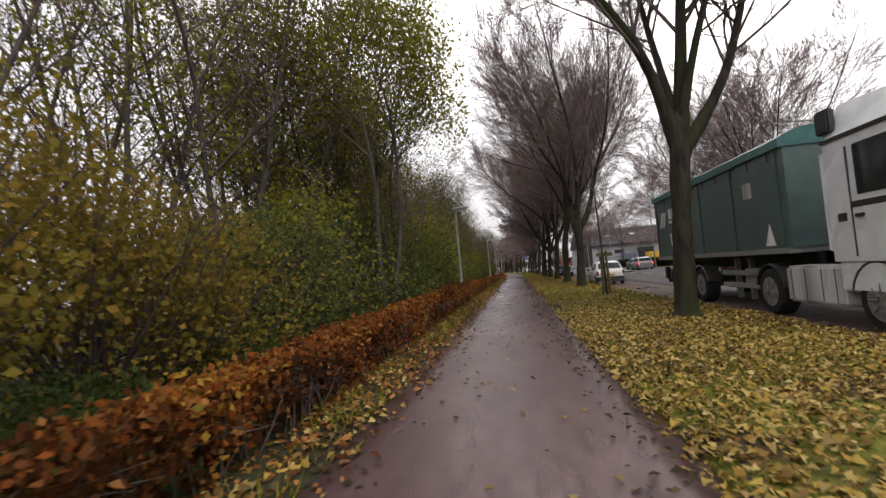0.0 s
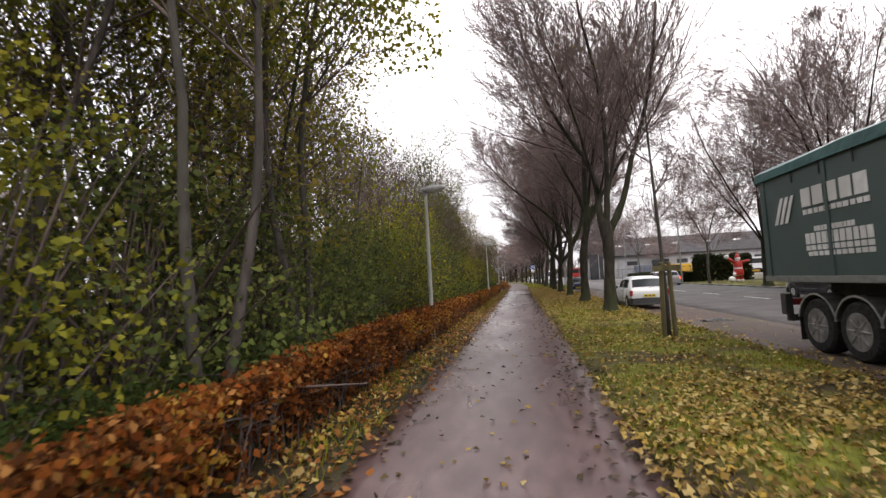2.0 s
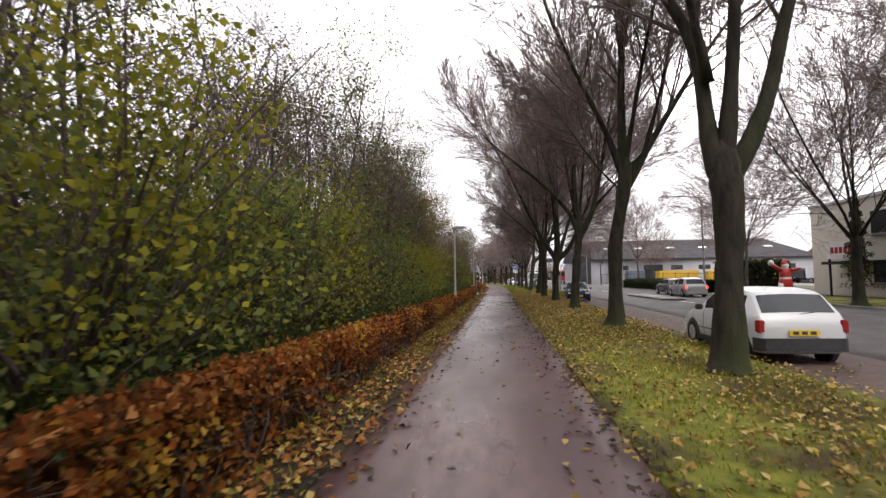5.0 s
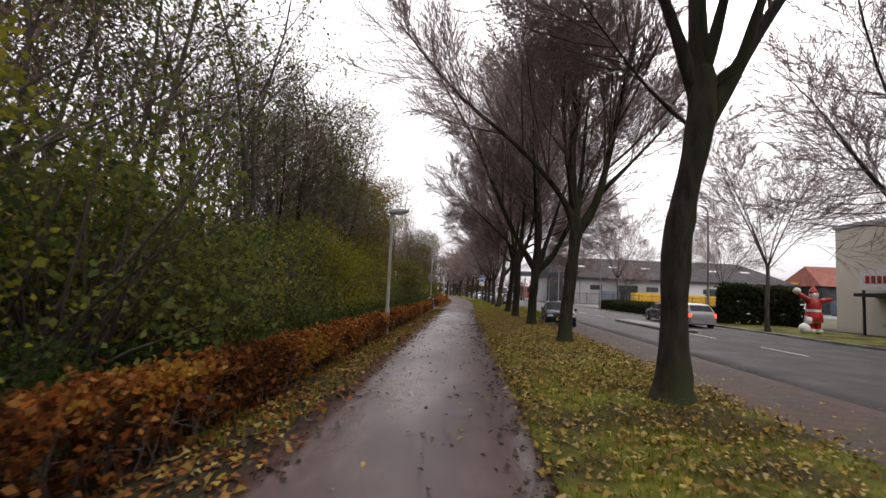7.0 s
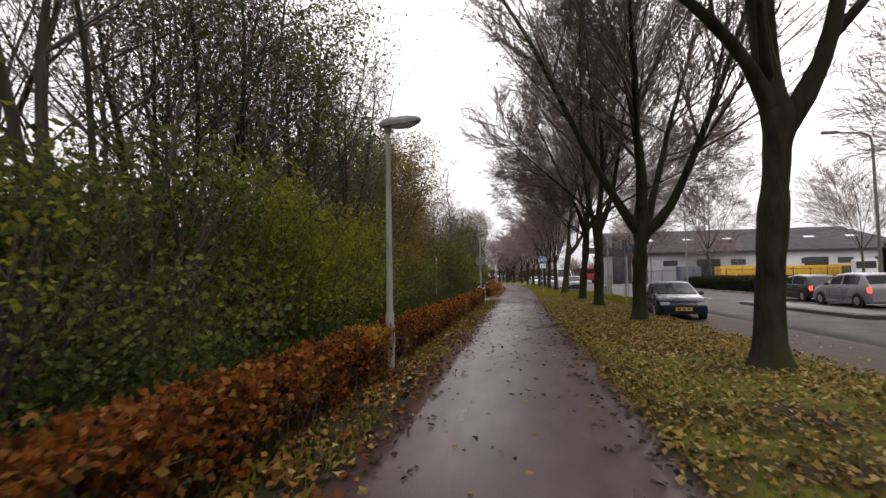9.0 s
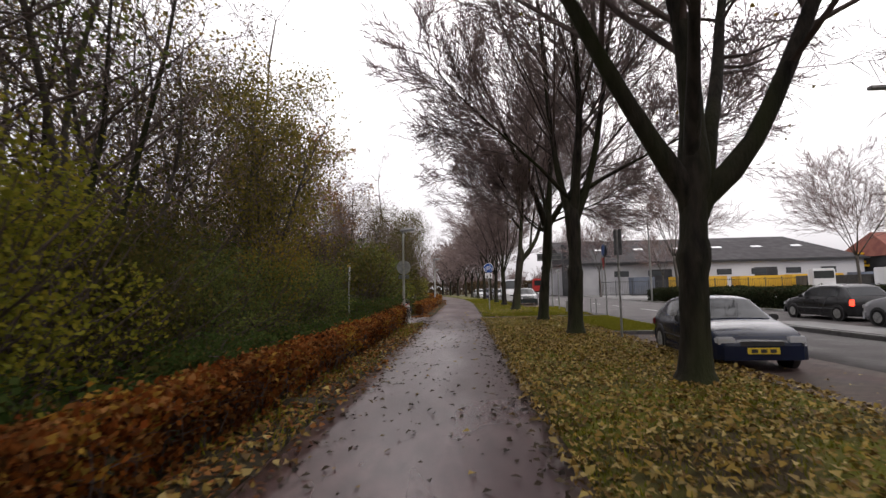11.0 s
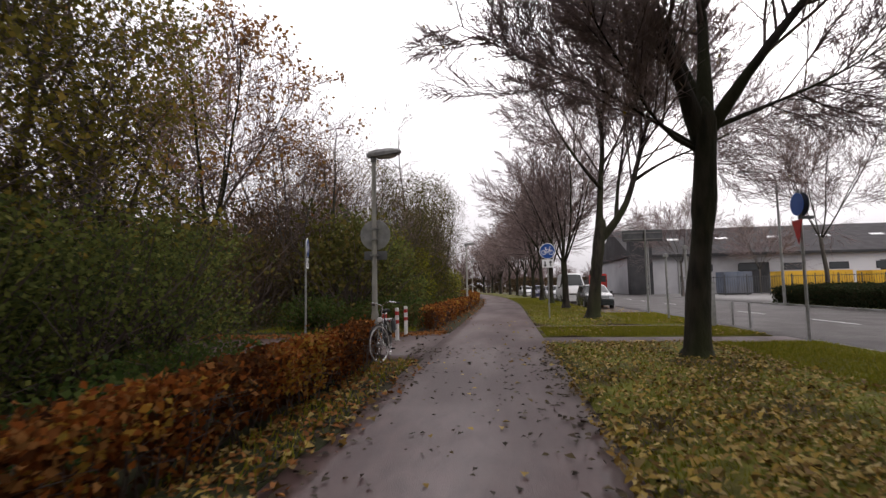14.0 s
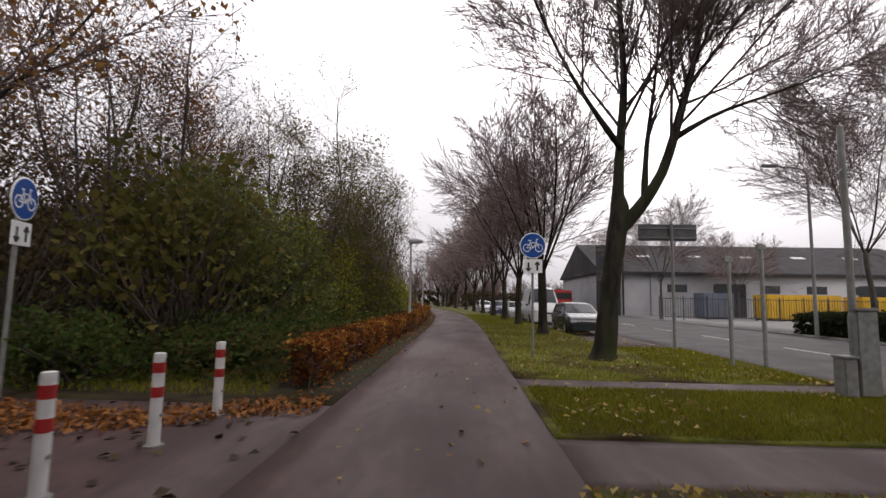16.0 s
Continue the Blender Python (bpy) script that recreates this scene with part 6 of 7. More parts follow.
part("front_bumper", boxed(CX + 0.0, CX + 2.46, 3.1, 3.55, 0.3, 0.8, bevel=0.05), M_cab, tractor)
part("chassis", boxed(CX + 0.75, CX + 1.75, 3.6, 9.0, 0.72, 1.02, bevel=0.02), M_chassis, tractor)
part("side_skirt", boxed(CX + 0.0, CX + 0.5, 5.45, 7.15, 0.34, 1.05, bevel=0.05), M_skirt, tractor, "dirty white side panel over the tank")
for y in (5.62, 6.0, 6.5, 6.95):
    part("panel_gap", boxed(CX - 0.004, CX + 0.01, y - 0.012, y + 0.012, 0.40, 1.0), M_black, tractor)
for s, x in ((-1, CX + 0.2), (1, CX + 2.28)):
    wheel(tractor, x, 4.65, 0.50, 0.34, s, M_truck_rim, "wheel", 8)
    wheel(tractor, x, 7.85, 0.50, 0.38, s, M_truck_rim, "wheel", 8)
    part("mud_guard", mud_guard(bmesh.new(), x - 0.19, x + 0.19, 4.65, 0.58, 0.52), M_black, tractor)
    part("mud_guard", mud_guard(bmesh.new(), x - 0.19, x + 0.19, 7.85, 0.57, 0.5), M_chassis, tractor)
part("mirror", boxed(CX - 0.32, CX - 0.12, 3.35, 3.5, 2.2, 2.9, bevel=0.03), M_black, tractor)
part("cable_spiral", tube(bmesh.new(), [(CX + 1.2 + 0.05 * math.cos(i), 5.7 + i * 0.075, 1.7 + 0.06 * math.sin(i) - 0.2 * math.sin(i / 10)) for i in range(31)], 0.018, 6), M_black, tractor)


# ---- street furniture ----
def cycle_lamp(x, y, lean=0.0, first=None):
    m = pose(x, y, -0.02, 0, lean, 0)
    if first is not None:
        return copy_thing(first, m)
    t = thing("path_lamp", m, "slim grey lamp post with a flat lamp head beside the path", "street lamp", "lamps along the path")
    part("pole", lathe(bmesh.new(), [(0.075, -0.1), (0.075, 0.9), (0.068, 0.93), (0.058, 0.97), (0.042, 4.12), (0.03, 4.14)], 14), M_lamp_pole, t)
    part("base_door", boxed(0.03, 0.079, -0.04, 0.04, 0.35, 0.72, bevel=0.008), M_lamp_pole, t)
    part("collar", lathe(bmesh.new(), [(0.05, 4.02), (0.062, 4.04), (0.062, 4.14), (0.05, 4.16)], 14), M_lamp_head, t)
    bm = bmesh.new()
    rows = []
    for f, w, z0, z1 in ((-0.14, 0.06, 4.14, 4.21), (-0.08, 0.09, 4.13, 4.25), (0.1, 0.12, 4.13, 4.28), (0.35, 0.13, 4.15, 4.29), (0.52, 0.10, 4.18, 4.27), (0.58, 0.04, 4.21, 4.25)):
        rows.append([(f, -w, z0), (f, w, z0), (f, w, (z0 + z1) / 2), (f, w * 0.6, z1), (f, -w * 0.6, z1), (f, -w, (z0 + z1) / 2)])
    head = part("lamp_head", loft(bm, rows), M_lamp_head, t, "grey lamp housing", smooth=False)
    bm = bmesh.new()
    rows = []
    for f, w, z0 in ((0.04, 0.07, 4.125), (0.12, 0.10, 4.10), (0.35, 0.105, 4.105), (0.48, 0.07, 4.14)):
        rows.append([(f, -w, 4.16), (f, -w * 0.7, z0), (f, w * 0.7, z0), (f, w, 4.16)])
    part("diffuser", loft(bm, rows), M_diffuser, head)
    return t


_lamp = cycle_lamp(-1.98, 18.46)
for _x, _y in ((-1.93, 42.0), (-2.09, 64.3), (-2.0, 86.0), (-3.2, 108.0)):
    cycle_lamp(_x, _y, 0, _lamp)


def road_lamp(x, y, first=None):
    m = pose(x, y, -0.05)
    if first is not None:
        return copy_thing(first, m)
    t = thing("road_lamp", m, "tall grey road lamp with a curved arm", "street lamp", "lamps along the road")
    part("pole", tube(bmesh.new(), [(0, 0, -0.1), (0, 0, 1.2), (0, 0, 7.6), (-0.05, 0, 7.95), (-0.2, 0, 8.15), (-0.5, 0, 8.25), (-1.5, 0, 8.32)], [0.09, 0.085, 0.06, 0.055, 0.05, 0.045, 0.04], 10), M_steel, t)
    part("lamp_head", box(bmesh.new(), -2.2, -1.45, -0.12, 0.12, 8.27, 8.40, 0.03), M_lamp_head, t)
    return t


_rl = road_lamp(17.9, 27.0)
for _x, _y in ((17.4, 60.1), (17.4, 87.0), (17.9, 117.0)):
    road_lamp(_x, _y, _rl)


def bollard(x, y, first=None):
    m = pose(x, y, -0.02)
    if first is not None:
        return copy_thing(first, m)
    t = thing("bollard", m, "white wooden bollard with two red bands on the side path", "bollard", "bollards across the side path")
    part("post", lathe(bmesh.new(), [(0.055, -0.1), (0.054, 0.3), (0.054, 0.86), (0.05, 0.885), (0.03, 0.89)], 14), M_white, t)
    for z in (0.47, 0.70):
        part("band", lathe(bmesh.new(), [(0.053, z), (0.0565, z + 0.004), (0.0565, z + 0.096), (0.053, z + 0.10)], 14), M_red_paint, t, "red band")
    part("foot_ring", lathe(bmesh.new(), [(0.09, 0.0), (0.09, 0.03), (0.06, 0.035)], 12), M_steel, t)
    part("hinge", boxed(-0.065, 0.065, -0.02, 0.02, 0.29, 0.32, bevel=0.004), M_steel, t)
    return t


_bo = bollard(-2.42, 66.38)
bollard(-2.40, 67.62, _bo)
bollard(-2.42, 68.85, _bo)


def ring_band(bm, cx, cz, r, w, y, thick=0.004, sides=20):
    """A flat ring in the x-z plane."""
    a = [[bm.verts.new((cx + rr * math.cos(2 * math.pi * i / sides), yy, cz + rr * math.sin(2 * math.pi * i / sides))) for i in range(sides)] for yy in (y, y + thick) for rr in (r - w / 2, r + w / 2)]
    for i in range(sides):
        j = (i + 1) % sides
        for p, q in ((0, 1), (1, 3), (3, 2), (2, 0)):
            bm.faces.new((a[p][i], a[p][j], a[q][j], a[q][i]))


def stroke(bm, x0, z0, x1, z1, w, y):
    d = Vector((x1 - x0, 0, z1 - z0)).normalized()
    s = Vector((-d.z, 0, d.x)) * w / 2
    a, b = Vector((x0, y, z0)), Vector((x1, y, z1))
    slab(bm, [a - s, b - s, b + s, a + s], 0.004)


def cycle_symbol(bm, y, k=1.0, cx=0.0, cz=0.0):
    """A white bicycle pictogram, facing -y."""
    ring_band(bm, cx - 0.125 * k, cz - 0.05 * k, 0.075 * k, 0.018 * k, y - 0.004)
    ring_band(bm, cx + 0.125 * k, cz - 0.05 * k, 0.075 * k, 0.018 * k, y - 0.004)
    for a in ((-0.125, -0.05, -0.05, 0.06), (-0.05, 0.06, 0.08, 0.06), (0.08, 0.06, 0.125, -0.05), (-0.05, 0.06, 0.0, -0.05), (0.0, -0.05, 0.08, 0.06), (-0.125, -0.05, 0.0, -0.05), (-0.05, 0.06, -0.065, 0.11), (-0.10, 0.11, -0.03, 0.11), (0.08, 0.06, 0.07, 0.13), (0.07, 0.13, 0.115, 0.135)):
        stroke(bm, cx + a[0] * k, cz + a[1] * k, cx + a[2] * k, cz + a[3] * k, 0.017 * k, y - 0.004)
    return bm


def round_sign(m, label, height, r, symbol=True, sub=True, group=""):
    """A round blue sign on a steel post; its face looks along its own -y."""
    t = thing("cycle_sign", m, label, "road sign", group)
    part("post", lathe(bmesh.new(), [(0.032, -0.1), (0.032, height + r * 0.8), (0.02, height + r * 0.8 + 0.01)], 12), M_steel, t)
    disc = part("sign_disc", lathe(bmesh.new(), [(r * 0.97, -0.045), (r, -0.050), (r, -0.062), (r * 0.985, -0.065)], 32, "y", (0, 0, height)), M_sign_white, t, "white-rimmed sign disc")
    part("blue_field", lathe(bmesh.new(), [(r * 0.93, -0.066), (r * 0.93, -0.069), (0.01, -0.069)], 32, "y", (0, 0, height)), M_blue, disc)
    if symbol:
        part("cycle_symbol", cycle_symbol(bmesh.new(), -0.070, r / 0.27, 0, height), M_sign_white, disc)
    if sub:
        pl = part("sub_plate", boxed(-r * 0.72, r * 0.72, -0.064, -0.050, height - r - 0.36, height - r - 0.02, bevel=0.004), M_sign_white, t)
        for s in (-1, 1):
            bm = bmesh.new()
            stroke(bm, s * r * 0.34, height - r - 0.30, s * r * 0.34, height - r - 0.10, 0.05, -0.066)
            stroke(bm, s * r * 0.34 - 0.06, height - r - (0.16 if s > 0 else 0.24), s * r * 0.34, height - r - (0.08 if s > 0 else 0.32), 0.035, -0.066)
            stroke(bm, s * r * 0.34 + 0.06, height - r - (0.16 if s > 0 else 0.24), s * r * 0.34, height - r - (0.08 if s > 0 else 0.32), 0.035, -0.066)
            part("arrow_mark", bm, M_ink, pl)
    return t


round_sign(pose(2.28, 75.35, 0.0), "round blue cycle path sign with a white sub-plate on a post", 2.83, 0.33)
round_sign(pose(-5.80, 69.5, 0.0, 0, 0, 105), "round blue cycle path sign at the edge of the wood", 2.75, 0.31)

# the back of a round sign with its sub-plate, clamped to the lamp by the bicycle
_bs = thing("lamp_post_sign", pose(-2.09, 64.3, 0), "grey back of a round sign clamped to a lamp post", "road sign")
part("disc", lathe(bmesh.new(), [(0.29, 0.085), (0.30, 0.09), (0.30, 0.105), (0.29, 0.11)], 32, "y", (0, 0, 2.50)), M_sign_back, _bs)
part("rim", lathe(bmesh.new(), [(0.305, 0.07), (0.315, 0.072), (0.315, 0.088), (0.305, 0.09)], 32, "y", (0, 0, 2.50)), M_steel, _bs)
part("sub_plate", boxed(-0.24, 0.24, 0.09, 0.105, 1.99, 2.17, bevel=0.006), M_sign_back, _bs)
for _z in (2.08, 2.40, 2.62):
    part("clamp", boxed(-0.075, 0.075, -0.07, 0.088, _z - 0.018, _z + 0.018, bevel=0.006), M_steel, _bs)

# narrow sign at the end of the parking lane
_ps = thing("parking_sign", pose(4.98, 56.65, -0.02), "narrow dark sign board on a grey post at the parking lane", "road sign")
part("post", lathe(bmesh.new(), [(0.03, -0.1), (0.03, 3.08), (0.02, 3.09)], 12), M_steel, _ps)
part("board", slab(bmesh.new(), [(-0.06, 0.14, 2.36), (0.07, -0.14, 2.36), (0.07, -0.14, 3.08), (-0.06, 0.14, 3.08)], 0.02), M_sign_back, _ps)

# the sign group at the crossing
_rs = thing("crossing_sign", pose(7.75, 67.55, -0.08), "post with a round sign and a red-edged triangle at the crossing", "road sign")
part("post", lathe(bmesh.new(), [(0.036, -0.1), (0.036, 3.7), (0.02, 3.71)], 12), M_steel, _rs)
part("round_plate", lathe(bmesh.new(), [(0.29, 0.05), (0.30, 0.055), (0.30, 0.065), (0.29, 0.07)], 28, "x", (0, 0, 3.35)), M_sign_back, _rs)
part("blue_face", lathe(bmesh.new(), [(0.28, -0.052), (0.28, -0.06), (0.01, -0.06)], 28, "x", (0, 0, 3.35)), M_blue, _rs)
bm = bmesh.new()
slab(bm, [(-0.07, 0.0, 2.36), (-0.07, 0.22, 2.96), (-0.07, -0.22, 2.96)], 0.015)
_tri = part("triangle", bm, M_red_paint, _rs, "red-edged yield triangle")
bm = bmesh.new()
slab(bm, [(-0.073, 0.0, 2.52), (-0.073, 0.13, 2.90), (-0.073, -0.13, 2.90)], 0.004)
part("triangle_field", bm, M_sign_white, _tri)
part("bracket", boxed(-0.05, 0.30, -0.03, 0.03, 2.98, 3.06, bevel=0.008), M_sign_back, _rs)

# the direction board seen from behind, with its post, and two plain poles
_db = thing("direction_board", pose(6.9, 78.3, -0.08), "back of a wide grey direction board on a tall post", "road sign")
part("board", boxed(-0.9, 0.9, -0.02, 0.02, 3.45, 3.98, bevel=0.01), M_sign_back, _db)
part("post", lathe(bmesh.new(), [(0.05, -0.1), (0.05, 3.98), (0.02, 4.0)], 12, "z", (0.10, -0.09, 0)), M_steel, _db)
for _z in (3.55, 3.85):
    part("batten", boxed(-0.86, 0.86, -0.06, -0.02, _z - 0.025, _z + 0.025, bevel=0.006), M_steel, _db)
for _x, _y, _h in ((6.75, 74.6, 2.65), (7.45, 74.5, 2.95)):
    _pp = thing("sign_pole", pose(_x, _y, -0.10), "plain grey steel pole with a small bracket", "pole", "poles at the crossing")
    part("pole", lathe(bmesh.new(), [(0.045, -0.1), (0.045, _h), (0.03, _h + 0.01)], 10), M_steel, _pp)
    part("bracket", boxed(-0.10, 0.10, -0.05, 0.05, _h - 0.14, _h - 0.02, bevel=0.01), M_steel, _pp)

_mast = thing("signal_mast", pose(6.80, 71.1, -0.03), "tall grey steel mast with small struts", "pole")
part("mast", lathe(bmesh.new(), [(0.075, -0.1), (0.075, 1.3), (0.055, 1.36), (0.05, 4.46), (0.03, 4.48)], 12), M_steel, _mast)
for _a in (0.6, 2.2, 3.7, 5.4):
    part("strut", rod(bmesh.new(), (0, 0, 3.75), (0.26 * math.cos(_a), 0.26 * math.sin(_a), 3.6), 0.012), M_steel, _mast)
_cb = thing("switch_cabinet", pose(6.54, 70.98, -0.02), "grey steel switch cabinet beside the mast", "cabinet")
part("cabinet", boxed(-0.10, 0.10, -0.13, 0.13, 0.0, 0.64, bevel=0.015), M_lamp_head, _cb)
part("cabinet_lid", boxed(-0.12, 0.12, -0.15, 0.15, 0.64, 0.68, bevel=0.01), M_lamp_head, _cb)
_cb = thing("control_box", pose(6.83, 71.05, 0.0), "tall narrow grey control box on the mast", "cabinet")
part("case", boxed(-0.16, 0.16, -0.20, -0.07, 0.05, 1.36, bevel=0.015), M_steel, _cb)
part("hood", boxed(-0.18, 0.18, -0.22, -0.06, 1.36, 1.41, bevel=0.01), M_lamp_head, _cb)

for _x, _y in ((8.3, 71.6), (8.3, 72.8)):
    _wp = thing("marker_post", pose(_x, _y, -0.10), "short slim grey steel post at the road edge", "post", "marker posts")
    part("post", lathe(bmesh.new(), [(0.04, -0.1), (0.04, 0.80), (0.03, 0.82)], 10), M_lamp_head, _wp)


# ---- the young tree with its stakes ----
_yt = thing("young_tree", pose(3.86, 17.5, -0.02), "slim bare young tree tied between timber stakes", "tree")
_g = np.random.default_rng(91)
_pts = [(0.0, 0, -0.1), (0.01, 0, 0.8), (-0.02, 0.01, 1.8), (-0.05, 0.0, 2.8), (-0.07, 0.03, 3.6), (-0.11, 0.02, 4.8), (-0.12, 0.05, 6.0), (-0.15, 0.05, 7.4)]
part("trunk", tube(bmesh.new(), _pts, [0.055, 0.048, 0.045, 0.04, 0.034, 0.026, 0.018, 0.008], 10), M_bark_grey, _yt, smooth=True)
_sg, _tp = ([], [], [], []), []
for _h, _n in ((2.75, 3), (3.4, 3), (4.2, 4), (5.0, 4), (5.8, 4), (6.6, 3)):
    for _k in range(_n):
        _a = 2 * math.pi * _g.random()
        grow(_sg, _tp, (-0.04 - 0.015 * _h, 0.02, _h), (math.cos(_a) * 0.9, math.sin(_a) * 0.9, 0.75), 1.9 * (1.1 - _h / 9), 0.018, 0, _g, [(4, 4, 0.5, 40, 0.06), (2, 3, 0.5, 36, 0.05), (1, 0, 0, 0, 0.05)])
segments_mesh("crown", _sg[0] + _sg[1], 4, M_twig_dark, _yt)["kind"] = "stuff"
spikes_mesh("twig_spray", _sg[3], M_twig, _yt)["kind"] = "stuff"
_ts = thing("tree_support", pose(3.86, 17.42, -0.05, 0, 0, 14), "two mossy timber stakes with a crossbar beside the young tree", "tree support")
for _x, _t in ((-0.14, -1.6), (0.15, 1.6)):
    _lean = math.sin(radians(_t))
    part("stake", tube(bmesh.new(), [(_x, 0, -0.2), (_x - _lean * 0.9, 0.01, 0.9), (_x - _lean * 1.8, 0, 1.80), (_x - _lean * 1.8, 0, 1.83)], [0.058, 0.056, 0.052, 0.035], 12), M_wood, _ts)
part("crossbar", boxed(-0.34, 0.34, -0.085, -0.05, 1.60, 1.74, bevel=0.008), M_wood, _ts)
part("tie", tube(bmesh.new(), [(-0.10, -0.03, 1.66), (-0.06, 0.12, 1.67), (0.05, 0.13, 1.67), (0.10, -0.03, 1.66)], 0.016, 6), M_rubber, _ts, "black rubber tie")

# crumpled dark plastic on the parking lane
bm = bmesh.new()
bmesh.ops.create_grid(bm, x_segments=14, y_segments=8, size=0.5)
for v in bm.verts:
    r = math.hypot(v.co.x / 0.5, v.co.y / 0.5)
    v.co = Vector((v.co.x * 0.9, v.co.y * 0.32, max(0.0, 0.10 * (1 - r)) + 0.07 * max(0, noise.noise(v.co * 7 + Vector((0, 0, 3))))))
bmesh.ops.solidify(bm, geom=bm.faces[:], thickness=0.01)
_pl = tagged(part("plastic_scrap", bm, M_black), "crumpled dark plastic scrap lying on the parking lane", "litter")
_pl.location = (6.38, 21.5, -0.075)
bm = bmesh.new()
bmesh.ops.create_grid(bm, x_segments=8, y_segments=8, size=0.5)
for v in bm.verts:
    v.co = Vector((v.co.x * 0.16, v.co.y * 0.12, 0.05 * noise.noise(v.co * 5) + 0.04))
bmesh.ops.solidify(bm, geom=bm.faces[:], thickness=0.006)
M_wall_scrap = shade("damp_paper", (0.42, 0.38, 0.30), (0.55, 0.50, 0.42), 12, (0.7, 0.9))
_pl = tagged(part("paper_scrap", bm, M_wall_scrap), "pale crumpled paper caught on top of the hedge", "litter")
_pl.location = (-2.1, 13.5, 0.84)


# ---- the bicycle against the lamp ----
def bicycle(m):
    t = thing("bicycle", m, "old black city bicycle with grey panniers leaning on a lamp post", "bicycle")
    R = 0.335

    def cycle_wheel(c, turn, nm):
        q = Matrix.Rotation(radians(turn), 4, "Z")
        def at(y, z, x=0.0):
            return Vector(c) + q @ Vector((x, y, z))
        bm = bmesh.new()
        n = 36
        tube(bm, [at(R * math.cos(2 * math.pi * i / n), R * math.sin(2 * math.pi * i / n)) for i in range(n + 1)], 0.0155, 8)
        w = part(nm, bm, M_tyre_pale, t, "pale-walled tyre")
        bm = bmesh.new()
        tube(bm, [at((R - 0.025) * math.cos(2 * math.pi * i / n), (R - 0.025) * math.sin(2 * math.pi * i / n)) for i in range(n + 1)], 0.011, 6)
        part("rim", bm, M_chrome, w)
        bm = bmesh.new()
        for i in range(18):
            a = 2 * math.pi * i / 18
            rod(bm, at(0.02 * math.cos(a + 1), 0.02 * math.sin(a + 1), 0.025 * (-1) ** i), at((R - 0.03) * math.cos(a), (R - 0.03) * math.sin(a)), 0.0018, sides=4)
        part("spoke_set", bm, M_chrome, w)["kind"] = "stuff"
        bm = bmesh.new()
        rod(bm, at(0, 0, -0.05), at(0, 0, 0.05), 0.03, sides=10)
        part("hub", bm, M_steel, w)
        bm = bmesh.new()
        tube(bm, [at((R + 0.035) * math.cos(radians(a)), (R + 0.035) * math.sin(radians(a))) for a in range(20, 165, 10)], 0.015, 6)
        part("mudguard", bm, M_black, w)
        return w
    F, B, T = (0, 0, R), (0, 1.08, R), -22
    cycle_wheel(F, T, "front_wheel")
    cycle_wheel(B, 0, "rear_wheel")
    q = Matrix.Rotation(radians(T), 4, "Z")
    head, bb, seat = Vector((0, 0.17, 0.80)), Vector((0, 0.62, 0.30)), Vector((0, 0.80, 0.78))
    bm = bmesh.new()
    for a, b, r in ((head, bb, 0.019), (head + Vector((0, 0, -0.1)), bb + Vector((0, 0.02, 0.10)), 0.014), (bb, seat, 0.016), (seat, Vector((0.04, 1.08, R)), 0.009), (seat, Vector((-0.04, 1.08, R)), 0.009), (bb, Vector((0.04, 1.08, R)), 0.011), (bb, Vector((-0.04, 1.08, R)), 0.011)):
        rod(bm, a, b, r)
    part("frame", bm, M_black, t)
    bm = bmesh.new()
    for s in (-1, 1):
        tube(bm, [q @ Vector((s * 0.055, 0, 0)) + Vector(F), q @ Vector((s * 0.055, 0.05, 0.25)) + Vector(F), q @ Vector((s * 0.03, 0.12, 0.40)) + Vector(F)], 0.012, 8)
    rod(bm, q @ Vector((0, 0.12, 0.38)) + Vector(F), q @ Vector((0, 0.19, 0.70)) + Vector(F), 0.016)
    part("fork", bm, M_chrome, t, "pale front fork")
    part("handlebar", tube(bmesh.new(), [q @ Vector(p) + Vector(F) for p in ((-0.29, 0.36, 0.74), (-0.28, 0.24, 0.76), (-0.19, 0.15, 0.79), (0, 0.18, 0.72), (0.19, 0.15, 0.79), (0.28, 0.24, 0.76), (0.29, 0.36, 0.74))], 0.012, 8), M_chrome, t)
    for s in (-1, 1):
        part("grip", rod(bmesh.new(), q @ Vector((s * 0.291, 0.37, 0.738)) + Vector(F), q @ Vector((s * 0.282, 0.26, 0.757)) + Vector(F), 0.019), M_rubber, t)
    part("headlamp", lathe(bmesh.new(), [(0.02, 0.05), (0.045, 0.02), (0.05, -0.03), (0.045, -0.045), (0.01, -0.05)], 12, "y", tuple(q @ Vector((0, 0.08, 0.46)) + Vector(F))), M_white, t)
    part("seat_post", rod(bmesh.new(), seat, (0, 0.83, 0.90), 0.013), M_chrome, t)
    bm = bmesh.new()
    rows = []
    for y, w, z in ((0.66, 0.02, 0.935), (0.74, 0.05, 0.945), (0.86, 0.10, 0.95), (0.95, 0.11, 0.955), (0.98, 0.08, 0.955)):
        rows.append([(-w, y, z - 0.05), (w, y, z - 0.05), (w, y, z - 0.01), (w * 0.5, y, z + 0.01), (-w * 0.5, y, z + 0.01), (-w, y, z - 0.01)])
    part("saddle", loft(bm, rows), M_rubber, t, smooth=True)
    bm = bmesh.new()
    for s in (-1, 1):
        tube(bm, [(s * 0.06, 0.86, 0.72), (s * 0.07, 1.0, 0.74), (s * 0.07, 1.35, 0.74)], 0.008, 6)
        rod(bm, (s * 0.07, 1.22, 0.74), (s * 0.055, 1.08, R), 0.007)
        rod(bm, (s * 0.07, 1.05, 0.74), (s * 0.055, 1.08, R), 0.007)
